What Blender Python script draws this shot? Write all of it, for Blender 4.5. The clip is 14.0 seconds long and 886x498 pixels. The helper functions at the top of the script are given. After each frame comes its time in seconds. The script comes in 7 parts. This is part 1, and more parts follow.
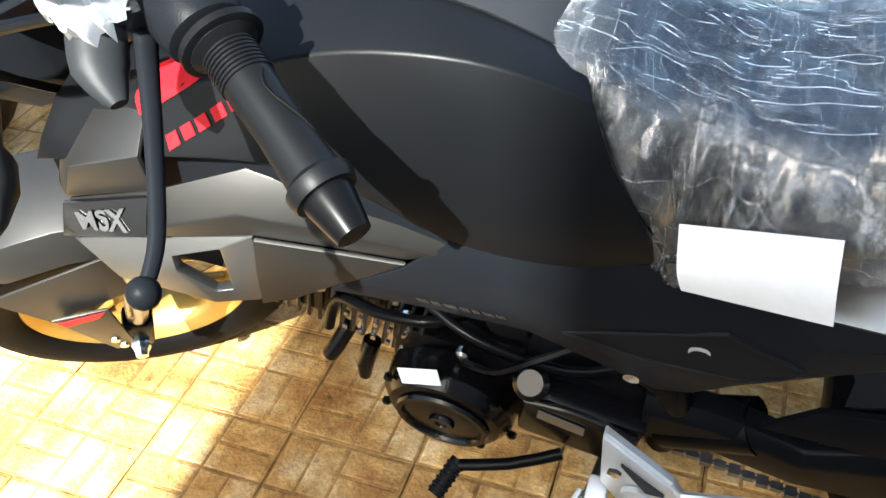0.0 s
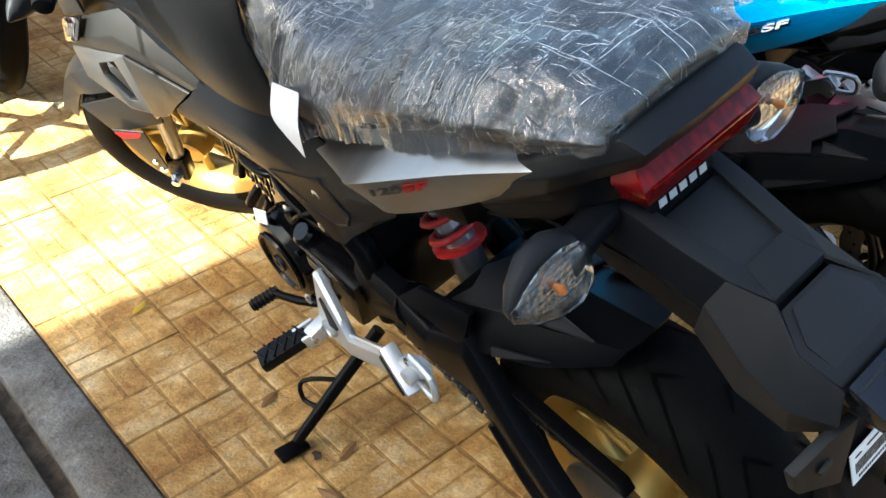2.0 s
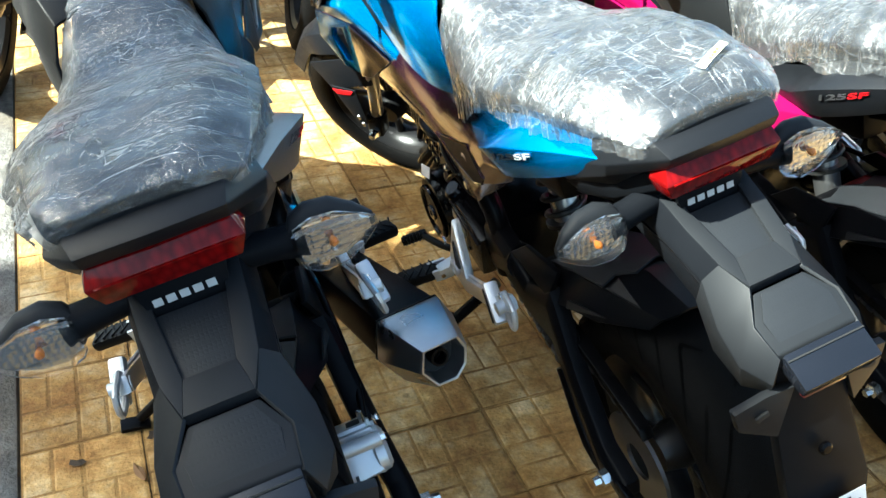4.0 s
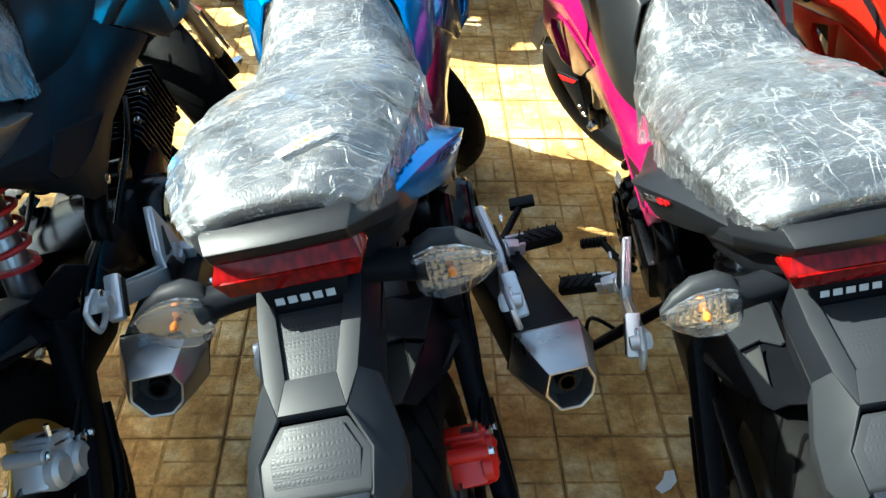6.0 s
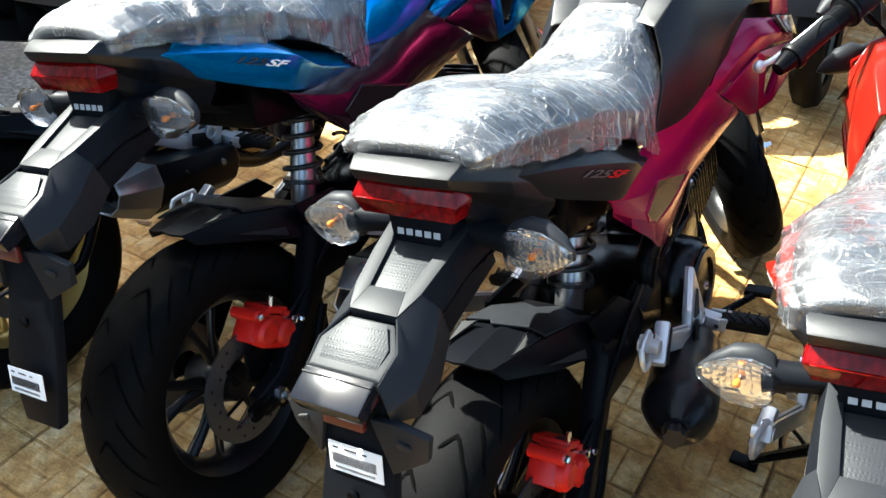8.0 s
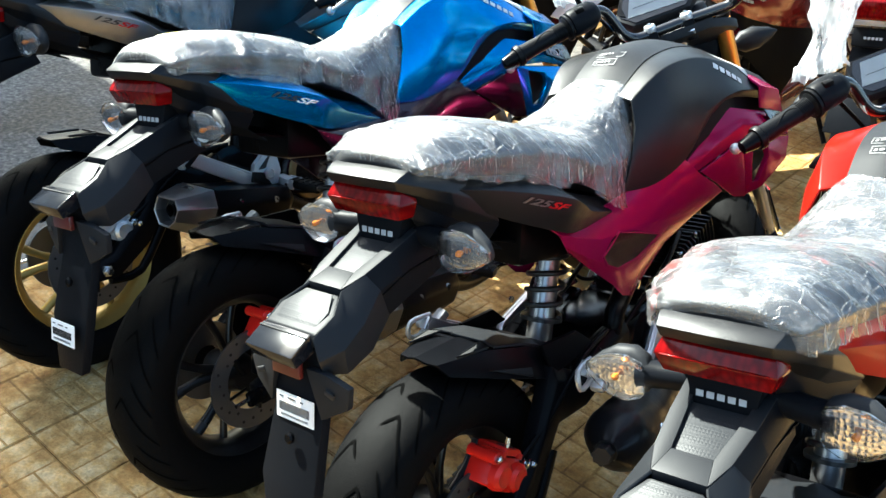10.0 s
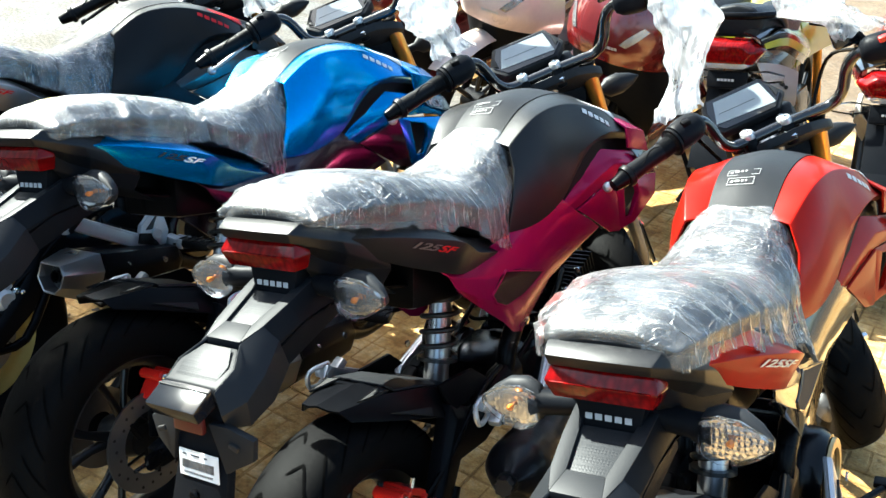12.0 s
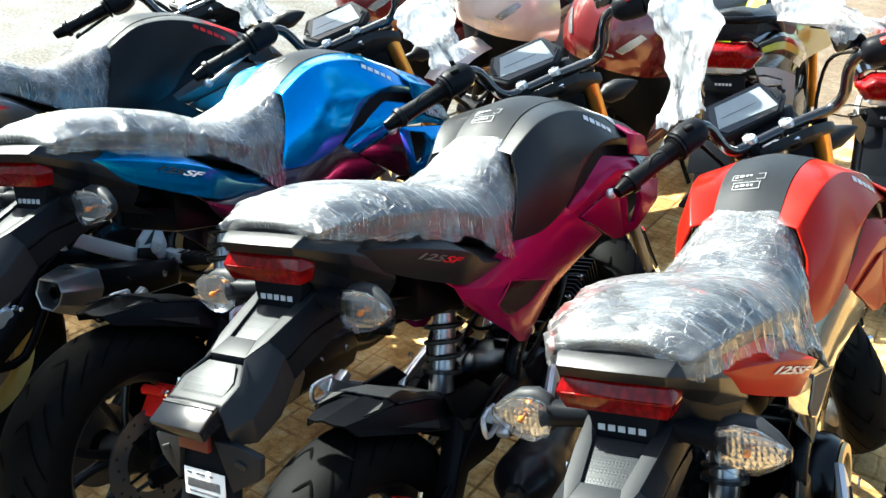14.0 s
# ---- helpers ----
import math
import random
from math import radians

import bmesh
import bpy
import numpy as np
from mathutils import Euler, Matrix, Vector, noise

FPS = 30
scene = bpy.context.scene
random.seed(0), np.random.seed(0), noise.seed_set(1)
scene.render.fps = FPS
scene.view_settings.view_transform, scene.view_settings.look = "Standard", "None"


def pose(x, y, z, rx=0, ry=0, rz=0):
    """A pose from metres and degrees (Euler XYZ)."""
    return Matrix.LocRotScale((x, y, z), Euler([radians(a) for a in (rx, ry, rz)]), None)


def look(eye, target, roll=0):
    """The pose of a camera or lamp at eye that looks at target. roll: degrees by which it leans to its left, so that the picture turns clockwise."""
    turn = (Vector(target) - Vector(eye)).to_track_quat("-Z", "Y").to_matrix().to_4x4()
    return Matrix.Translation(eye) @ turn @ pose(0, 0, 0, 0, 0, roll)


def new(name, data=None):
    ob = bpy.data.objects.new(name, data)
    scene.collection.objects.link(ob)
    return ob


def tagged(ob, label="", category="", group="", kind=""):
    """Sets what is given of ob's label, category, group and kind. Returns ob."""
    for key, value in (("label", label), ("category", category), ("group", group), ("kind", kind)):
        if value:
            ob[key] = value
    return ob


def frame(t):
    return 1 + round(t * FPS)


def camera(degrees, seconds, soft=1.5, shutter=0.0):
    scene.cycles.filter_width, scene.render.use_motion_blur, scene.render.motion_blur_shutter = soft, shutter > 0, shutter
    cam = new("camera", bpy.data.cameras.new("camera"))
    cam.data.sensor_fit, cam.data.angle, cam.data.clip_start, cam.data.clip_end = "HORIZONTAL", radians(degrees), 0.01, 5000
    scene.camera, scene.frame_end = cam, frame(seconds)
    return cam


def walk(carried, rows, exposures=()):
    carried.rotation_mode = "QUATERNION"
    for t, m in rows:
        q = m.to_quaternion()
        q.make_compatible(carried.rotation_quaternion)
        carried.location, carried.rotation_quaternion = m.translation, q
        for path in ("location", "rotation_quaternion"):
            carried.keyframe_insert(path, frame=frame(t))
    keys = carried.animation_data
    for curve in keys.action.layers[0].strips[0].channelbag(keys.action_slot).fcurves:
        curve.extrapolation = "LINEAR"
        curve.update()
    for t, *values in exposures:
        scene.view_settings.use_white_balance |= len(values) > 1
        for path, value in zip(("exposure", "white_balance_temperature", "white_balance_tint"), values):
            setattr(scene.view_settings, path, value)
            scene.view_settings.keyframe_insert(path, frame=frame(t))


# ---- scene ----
cam = camera(53.27, 14.0)
# seconds, x, y, z, and the turn about x, y, z in degrees
PATH = [
    (0.0, -0.7993, 0.3912, 1.0672, 49.95, 2.41, -68.79),
    (0.5, -0.8395, 0.2024, 1.0602, 51.42, 3.03, -61.78),
    (1.0, -0.8721, -0.0152, 1.0583, 52.58, 2.17, -53.54),
    (1.5, -0.7784, -0.2270, 1.0580, 54.04, 0.93, -46.26),
    (2.0, -0.7157, -0.3946, 1.0876, 54.55, 0.70, -39.56),
    (2.5, -0.6482, -0.5419, 1.1195, 54.81, -1.01, -32.21),
    (3.0, -0.4713, -0.6476, 1.1365, 55.23, -1.98, -27.40),
    (3.2, -0.4027, -0.6952, 1.1579, 55.31, -2.40, -25.24),
    (5.3, 0.1723, -0.6680, 1.2617, 50.90, -1.46, -9.52),
    (5.5, 0.2639, -0.6808, 1.2732, 50.53, -1.55, -6.37),
    (6.0, 0.4731, -0.6383, 1.2816, 50.30, -1.65, 0.11),
    (6.5, 0.6895, -0.6198, 1.2810, 50.25, -1.56, 6.56),
    (7.0, 0.9081, -0.6382, 1.2807, 50.29, -3.92, 16.39),
    (7.5, 1.1054, -0.6814, 1.2813, 51.84, -3.39, 26.81),
    (8.0, 1.3119, -0.6914, 1.3069, 53.10, -3.00, 32.71),
    (8.2, 1.3974, -0.6736, 1.3014, 53.91, -2.85, 35.29),
    (10.3, 1.6174, -0.7704, 1.3142, 60.62, -4.89, 42.13),
    (10.5, 1.6101, -0.7733, 1.3161, 61.17, -4.94, 41.44),
    (11.0, 1.6059, -0.7855, 1.3173, 62.20, -4.91, 39.68),
    (11.5, 1.6261, -0.7948, 1.3225, 62.93, -4.95, 36.77),
    (12.0, 1.6408, -0.7967, 1.3276, 63.70, -4.93, 34.37),
    (12.5, 1.6352, -0.7940, 1.3246, 64.05, -4.49, 33.34),
    (13.0, 1.6237, -0.7978, 1.3220, 64.33, -4.19, 33.05),
    (13.5, 1.6155, -0.7962, 1.3196, 64.36, -4.09, 33.28),
    (14.0, 1.6209, -0.7918, 1.3220, 64.31, -4.22, 33.69),
]
EXPOSURES = [(0.0, 2.75, 6250, 2), (1.5, 2.68, 6350, 2), (3.2, 2.85, 6200, -2), (5.3, 2.6, 6150, -8), (8.2, 2.75, 6300, 2), (10.3, 2.75, 6250, -2), (14.0, 2.65, 6250, -2)]
walk(cam, [(t, pose(x, y, z, rx, ry, rz)) for t, x, y, z, rx, ry, rz in PATH], EXPOSURES)

from mathutils.bvhtree import BVHTree

# ---- world, sun, exposure ----
SUN_WAY = Vector((0.777, -0.010, -0.630)).normalized()      # the way that the sunlight travels
sun_up = math.asin(-SUN_WAY.z)
world = bpy.data.worlds.new("sky")
scene.world = world
world.use_nodes = True
wn = world.node_tree.nodes
sky = wn.new("ShaderNodeTexSky")
sky.sky_type = "NISHITA"
sky.sun_disc = False
sky.dust_density = 3.0
sky.sun_elevation = sun_up
sky.sun_rotation = math.atan2(-SUN_WAY.x, -SUN_WAY.y)
world.node_tree.links.new(sky.outputs[0], wn["Background"].inputs[0])
wn["Background"].inputs[1].default_value = 0.085
sun_data = bpy.data.lights.new("sun", "SUN")
sun_data.energy, sun_data.angle, sun_data.color = 5.0, radians(0.55), (1.0, 0.965, 0.91)
sun = new("sun", sun_data)
sun.matrix_world = look((0, 0, 0), SUN_WAY)


# ---- materials ----
def material(name, colour, rough=0.5, metal=0.0, grain=60.0, grain_amount=0.08, stain=0.1, bump=0.0, bump_scale=300.0,
             coat=0.0, spec=0.5, flake=0.0, rough_vary=0.08):
    """A surface with stains at hand size, fine grain, and fine relief."""
    m = bpy.data.materials.new(name)
    m.use_nodes = True
    nt = m.node_tree
    n, l = nt.nodes, nt.links
    p = n["Principled BSDF"]
    co = n.new("ShaderNodeTexCoord")
    big = n.new("ShaderNodeTexNoise")
    big.inputs["Scale"].default_value = 7.0
    big.inputs["Detail"].default_value = 6.0
    fine = n.new("ShaderNodeTexNoise")
    fine.inputs["Scale"].default_value = grain
    fine.inputs["Detail"].default_value = 3.0
    l.new(co.outputs["Object"], big.inputs["Vector"])
    l.new(co.outputs["Object"], fine.inputs["Vector"])
    add = n.new("ShaderNodeMath")
    add.operation = "MULTIPLY_ADD"
    l.new(big.outputs["Fac"], add.inputs[0])
    add.inputs[1].default_value = 2 * stain
    add.inputs[2].default_value = 1 - stain - grain_amount
    add2 = n.new("ShaderNodeMath")
    add2.operation = "MULTIPLY_ADD"
    l.new(fine.outputs["Fac"], add2.inputs[0])
    add2.inputs[1].default_value = 2 * grain_amount
    l.new(add.outputs[0], add2.inputs[2])
    mul = n.new("ShaderNodeVectorMath")
    mul.operation = "SCALE"
    mul.inputs[0].default_value = colour[:3]
    l.new(add2.outputs[0], mul.inputs["Scale"])
    l.new(mul.outputs[0], p.inputs["Base Color"])
    p.inputs["Metallic"].default_value = metal
    p.inputs["Specular IOR Level"].default_value = spec
    p.inputs["Coat Weight"].default_value = coat
    p.inputs["Coat Roughness"].default_value = 0.07
    rr = n.new("ShaderNodeMath")
    rr.operation = "MULTIPLY_ADD"
    l.new(big.outputs["Fac"], rr.inputs[0])
    rr.inputs[1].default_value = 2 * rough_vary
    rr.inputs[2].default_value = rough - rough_vary
    l.new(rr.outputs[0], p.inputs["Roughness"])
    if bump > 0:
        tex = n.new("ShaderNodeTexNoise")
        tex.inputs["Scale"].default_value = bump_scale
        tex.inputs["Detail"].default_value = 2.0
        l.new(co.outputs["Object"], tex.inputs["Vector"])
        b = n.new("ShaderNodeBump")
        b.inputs["Strength"].default_value = bump
        b.inputs["Distance"].default_value = 0.002
        l.new(tex.outputs["Fac"], b.inputs["Height"])
        l.new(b.outputs[0], p.inputs["Normal"])
    if flake > 0:
        v = n.new("ShaderNodeTexVoronoi")
        v.inputs["Scale"].default_value = 1500.0
        l.new(co.outputs["Object"], v.inputs["Vector"])
        fb = n.new("ShaderNodeBump")
        fb.inputs["Strength"].default_value = flake
        fb.inputs["Distance"].default_value = 0.0004
        l.new(v.outputs["Distance"], fb.inputs["Height"])
        l.new(fb.outputs[0], p.inputs["Normal"])
    return m


PLASTIC = material("textured_black_plastic", (0.0055, 0.0062, 0.0078), 0.40, spec=0.045, bump=0.12, bump_scale=900, stain=0.12)
PLASTIC_GREY = material("satin_charcoal_plastic", (0.0125, 0.0136, 0.0155), 0.48, spec=0.12, bump=0.05, bump_scale=900, stain=0.12)
BLACK_GLOSS = material("gloss_black_paint", (0.003, 0.003, 0.0035), 0.14, coat=0.5, stain=0.1)
ENGINE = material("engine_black_paint", (0.0025, 0.0025, 0.003), 0.16, spec=0.22, bump=0.1, bump_scale=500, stain=0.2)
FRAME = material("frame_black_paint", (0.0022, 0.0022, 0.0026), 0.28, spec=0.07, stain=0.15)
RUBBER = material("tyre_rubber", (0.0030, 0.0030, 0.0031), 0.60, bump=0.3, bump_scale=700, stain=0.25, spec=0.04)
# near-black that paints the shade inside the tyre grooves
GROOVE_SHADE = material("tyre_groove_shade", (0.0015, 0.0015, 0.0015), 0.95, spec=0.02)
GRIP = material("grip_rubber", (0.0035, 0.0037, 0.0042), 0.40, bump=0.06, bump_scale=900, spec=0.10)
VINYL = material("seat_vinyl", (0.006, 0.007, 0.009), 0.45, bump=0.35, bump_scale=420, stain=0.1, spec=0.25)
ALLOY = material("cast_aluminium", (0.50, 0.51, 0.52), 0.34, 0.62, bump=0.12, bump_scale=500, stain=0.12)
BRUSHED = material("brushed_steel", (0.34, 0.34, 0.345), 0.30, 0.95, grain=25, grain_amount=0.12, stain=0.12)
CHROME = material("zinc_bolt", (0.75, 0.75, 0.73), 0.22, 1.0, stain=0.15)
GOLD = material("gold_wheel_paint", (0.42, 0.29, 0.085), 0.36, 0.75, stain=0.15)
FORK_GOLD = material("gold_fork_anodised", (0.72, 0.33, 0.06), 0.30, 0.8, stain=0.08)
WHEEL_BLACK = material("black_wheel_paint", (0.006, 0.006, 0.0065), 0.30, spec=0.35, stain=0.15)
CALIPER_RED = material("red_caliper_paint", (0.52, 0.010, 0.006), 0.34, stain=0.2)
SPRING_RED = material("red_spring_paint", (0.48, 0.02, 0.02), 0.35, stain=0.15)
BLACK_SPRING = material("black_spring_paint", (0.01, 0.01, 0.01), 0.35)
WHITE = material("white_print", (0.80, 0.80, 0.78), 0.6, stain=0.04)
RED_PRINT = material("red_print", (0.40, 0.005, 0.010), 0.5, stain=0.04, spec=0.2)
DARK_PRINT = material("dark_print", (0.02, 0.02, 0.022), 0.5)
PAPER = material("white_paper", (0.58, 0.585, 0.60), 0.85, bump=0.2, bump_scale=60, stain=0.05)
ORANGE_GLASS = material("amber_bulb", (0.55, 0.16, 0.02), 0.2, stain=0.1)
DISC = material("brake_disc_steel", (0.16, 0.16, 0.165), 0.36, 0.9, stain=0.2)
LCD = material("display_glass", (0.20, 0.225, 0.235), 0.12, coat=0.5, stain=0.2)
MIRROR = material("mirror_glass", (0.85, 0.86, 0.88), 0.03, 1.0, stain=0.01, grain_amount=0.0, rough_vary=0.0)
REFLECTOR = material("red_reflector", (0.070, 0.006, 0.005), 0.3, coat=0.3)
# plain black, no mesh: paints the dark inside vents, holes and slots
VENT_SHADE_BLACK = material("vent_and_hole_shade_black", (0.006, 0.006, 0.006), 0.8)
HEADLAMP = material("headlamp_lens", (0.70, 0.72, 0.75), 0.08, 0.6, coat=0.8)


def crumple(nt, scale, stretch, strength, distance):
    """Relief of long sharp folds in three directions. Gives the normal, the fold height and wide patches."""
    n, l = nt.nodes, nt.links
    co = n.new("ShaderNodeTexCoord")
    total = None
    for k, turn in enumerate(((0.2, 0.1, 0.35), (0.1, -0.2, -0.3), (-0.2, 0.3, 1.2))):
        mp = n.new("ShaderNodeMapping")
        mp.inputs["Scale"].default_value = stretch
        mp.inputs["Rotation"].default_value = turn
        mp.inputs["Location"].default_value = (k * 3.1, k * 1.7, 0)
        l.new(co.outputs["Object"], mp.inputs["Vector"])
        t = n.new("ShaderNodeTexNoise")
        t.inputs["Scale"].default_value = scale * (1.0, 1.5, 0.7)[k]
        t.inputs["Detail"].default_value = 1.5
        t.inputs["Distortion"].default_value = 0.15
        l.new(mp.outputs[0], t.inputs["Vector"])
        off = n.new("ShaderNodeMath")
        off.operation = "SUBTRACT"
        l.new(t.outputs["Fac"], off.inputs[0])
        off.inputs[1].default_value = 0.5
        ab = n.new("ShaderNodeMath")
        ab.operation = "ABSOLUTE"
        l.new(off.outputs[0], ab.inputs[0])
        up = n.new("ShaderNodeMath")
        up.operation = "MULTIPLY_ADD"
        up.use_clamp = True
        l.new(ab.outputs[0], up.inputs[0])
        up.inputs[1].default_value, up.inputs[2].default_value = -30.0, 1.0
        if total is None:
            total = up.outputs[0]
        else:
            ad = n.new("ShaderNodeMath")
            ad.operation = "ADD"
            l.new(total, ad.inputs[0])
            l.new(up.outputs[0], ad.inputs[1])
            total = ad.outputs[0]
    patch = n.new("ShaderNodeTexNoise")
    patch.inputs["Scale"].default_value = scale * 0.5
    patch.inputs["Detail"].default_value = 3.0
    l.new(co.outputs["Object"], patch.inputs["Vector"])
    b = n.new("ShaderNodeBump")
    b.inputs["Strength"].default_value = strength
    b.inputs["Distance"].default_value = distance
    l.new(total, b.inputs["Height"])
    return b.outputs[0], total, patch.outputs["Fac"]


def clear_plastic(name, tint, low, high, rough, scale, strength, stretch=(1.0, 0.45, 1.0), distance=0.004, ior=1.6, through_light=0.0):
    """Clear film or lens: mostly seen through, sharply creased gloss, milky along the folds."""
    m = bpy.data.materials.new(name)
    m.use_nodes = True
    nt = m.node_tree
    n, l = nt.nodes, nt.links
    normal, edge, patch = crumple(nt, scale, stretch, strength, distance)
    p = n["Principled BSDF"]
    p.inputs["Base Color"].default_value = (*tint, 1)
    p.inputs["Roughness"].default_value = 0.45
    p.inputs["Specular IOR Level"].default_value = 0.1
    gl = n.new("ShaderNodeBsdfGlossy")
    gl.inputs["Roughness"].default_value = rough
    l.new(normal, gl.inputs["Normal"])
    ramp = n.new("ShaderNodeMapRange")
    l.new(edge, ramp.inputs[0])
    ramp.inputs[1].default_value, ramp.inputs[2].default_value = 0.35, 1.5
    ramp.inputs[3].default_value, ramp.inputs[4].default_value = low, high
    pm = n.new("ShaderNodeMapRange")
    l.new(patch, pm.inputs[0])
    pm.inputs[1].default_value, pm.inputs[2].default_value = 0.35, 0.65
    pm.inputs[3].default_value, pm.inputs[4].default_value = 0.55, 1.35
    mul = n.new("ShaderNodeMath")
    mul.operation = "MULTIPLY"
    l.new(ramp.outputs[0], mul.inputs[0])
    l.new(pm.outputs[0], mul.inputs[1])
    milk = p.outputs[0]
    if through_light > 0:
        tl = n.new("ShaderNodeBsdfTranslucent")
        tl.inputs["Color"].default_value = (*tint, 1)
        mt = n.new("ShaderNodeMixShader")
        mt.inputs[0].default_value = through_light
        l.new(p.outputs[0], mt.inputs[1])
        l.new(tl.outputs[0], mt.inputs[2])
        milk = mt.outputs[0]
    tr = n.new("ShaderNodeBsdfTransparent")
    ms = n.new("ShaderNodeMixShader")
    l.new(mul.outputs[0], ms.inputs[0])
    l.new(tr.outputs[0], ms.inputs[1])
    l.new(milk, ms.inputs[2])
    fr = n.new("ShaderNodeFresnel")
    fr.inputs["IOR"].default_value = ior
    l.new(normal, fr.inputs["Normal"])
    ms2 = n.new("ShaderNodeMixShader")
    l.new(fr.outputs[0], ms2.inputs[0])
    l.new(ms.outputs[0], ms2.inputs[1])
    l.new(gl.outputs[0], ms2.inputs[2])
    l.new(ms2.outputs[0], n["Material Output"].inputs["Surface"])
    return m


def wrapping_film(name):
    """Thin clear film: flat facets between straight creases at two sizes, gloss on them, a thin milky veil, whiter along the creases."""
    m = bpy.data.materials.new(name)
    m.use_nodes = True
    n, l = m.node_tree.nodes, m.node_tree.links
    co = n.new("ShaderNodeTexCoord")
    bend = n.new("ShaderNodeTexNoise")
    bend.inputs["Scale"].default_value = 9.0
    l.new(co.outputs["Object"], bend.inputs["Vector"])
    wob = n.new("ShaderNodeVectorMath")
    wob.operation = "MULTIPLY_ADD"
    l.new(bend.outputs["Color"], wob.inputs[0])
    wob.inputs[1].default_value = (0.035, 0.035, 0.035)
    l.new(co.outputs["Object"], wob.inputs[2])

    def math(op, a, b, c=None):
        k = n.new("ShaderNodeMath")
        k.operation = op
        for i, v in enumerate((a, b, c)):
            if v is None:
                continue
            if isinstance(v, (int, float)):
                k.inputs[i].default_value = v
            else:
                l.new(v, k.inputs[i])
        return k.outputs[0]
    heights = []
    for scale, stretch in ((24.0, (0.8, 1.0, 0.6)), (62.0, (0.6, 1.0, 0.5))):
        mp = n.new("ShaderNodeMapping")
        mp.inputs["Scale"].default_value = stretch
        l.new(wob.outputs[0], mp.inputs["Vector"])
        v = n.new("ShaderNodeTexVoronoi")
        v.inputs["Scale"].default_value = scale
        l.new(mp.outputs[0], v.inputs["Vector"])
        apart = n.new("ShaderNodeVectorMath")
        apart.operation = "SUBTRACT"
        l.new(mp.outputs[0], apart.inputs[0])
        l.new(v.outputs["Position"], apart.inputs[1])
        lean = n.new("ShaderNodeVectorMath")
        lean.operation = "SUBTRACT"
        l.new(v.outputs["Color"], lean.inputs[0])
        lean.inputs[1].default_value = (0.5, 0.5, 0.5)
        dot = n.new("ShaderNodeVectorMath")
        dot.operation = "DOT_PRODUCT"
        l.new(apart.outputs[0], dot.inputs[0])
        l.new(lean.outputs[0], dot.inputs[1])
        heights.append(dot.outputs["Value"])
    lines = []
    for scale, stretch, turn, steep in ((40.0, (0.14, 1.0, 0.20), 0.15, -80.0), (34.0, (1.0, 0.14, 0.7), 0.45, -80.0), (50.0, (0.7, 0.25, 0.14), -0.5, -75.0), (85.0, (0.2, 1.0, 0.2), -0.2, -60.0)):
        mp = n.new("ShaderNodeMapping")
        mp.inputs["Scale"].default_value = stretch
        mp.inputs["Rotation"].default_value = (0.1, 0.1, turn)
        l.new(wob.outputs[0], mp.inputs["Vector"])
        v = n.new("ShaderNodeTexNoise")
        v.inputs["Scale"].default_value = scale
        v.inputs["Detail"].default_value = 2.0
        l.new(mp.outputs[0], v.inputs["Vector"])
        ridge = n.new("ShaderNodeMath")
        ridge.operation, ridge.use_clamp = "MULTIPLY_ADD", True
        l.new(math("ABSOLUTE", math("SUBTRACT", v.outputs["Fac"], 0.5), None), ridge.inputs[0])
        ridge.inputs[1].default_value, ridge.inputs[2].default_value = steep, 1.0
        lines.append(ridge.outputs[0])
    folds = math("ADD", math("ADD", lines[0], lines[1]), math("ADD", lines[2], math("MULTIPLY", lines[3], 0.5)))
    total = math("MULTIPLY_ADD", folds, 0.0007, math("ADD", math("MULTIPLY", heights[0], 0.55), math("MULTIPLY", heights[1], 0.40)))
    b = n.new("ShaderNodeBump")
    b.inputs["Strength"].default_value = 1.0
    b.inputs["Distance"].default_value = 1.0
    l.new(total, b.inputs["Height"])
    patch = n.new("ShaderNodeTexNoise")                   # where the creases are dense
    patch.inputs["Scale"].default_value = 11.0
    patch.inputs["Detail"].default_value = 3.0
    l.new(co.outputs["Object"], patch.inputs["Vector"])
    dense = n.new("ShaderNodeMapRange")
    l.new(patch.outputs["Fac"], dense.inputs[0])
    dense.inputs[1].default_value, dense.inputs[2].default_value, dense.inputs[3].default_value, dense.inputs[4].default_value = 0.38, 0.62, 0.25, 1.0
    crease = math("MULTIPLY", math("MAXIMUM", math("MAXIMUM", lines[0], lines[1]), math("MAXIMUM", lines[2], lines[3])), dense.outputs[0])
    veil = math("MULTIPLY_ADD", crease, FILM_CREASE, math("MULTIPLY_ADD", dense.outputs[0], FILM_PATCH, FILM_VEIL))
    p = n["Principled BSDF"]
    p.inputs["Base Color"].default_value = (0.88, 0.90, 0.92, 1)
    p.inputs["Roughness"].default_value = 0.5
    p.inputs["Specular IOR Level"].default_value = 0.2
    l.new(b.outputs[0], p.inputs["Normal"])
    tr = n.new("ShaderNodeBsdfTransparent")
    ms = n.new("ShaderNodeMixShader")
    l.new(veil, ms.inputs[0])
    l.new(tr.outputs[0], ms.inputs[1])
    l.new(p.outputs[0], ms.inputs[2])
    gl = n.new("ShaderNodeMixShader")
    gl.inputs[0].default_value = 0.50
    for k, rough in ((1, 0.08), (2, 0.36)):
        g = n.new("ShaderNodeBsdfGlossy")
        g.inputs["Roughness"].default_value = rough
        l.new(b.outputs[0], g.inputs["Normal"])
        l.new(g.outputs[0], gl.inputs[k])
    fr = n.new("ShaderNodeFresnel")
    fr.inputs["IOR"].default_value = 1.9
    l.new(b.outputs[0], fr.inputs["Normal"])
    ms2 = n.new("ShaderNodeMixShader")
    l.new(fr.outputs[0], ms2.inputs[0])
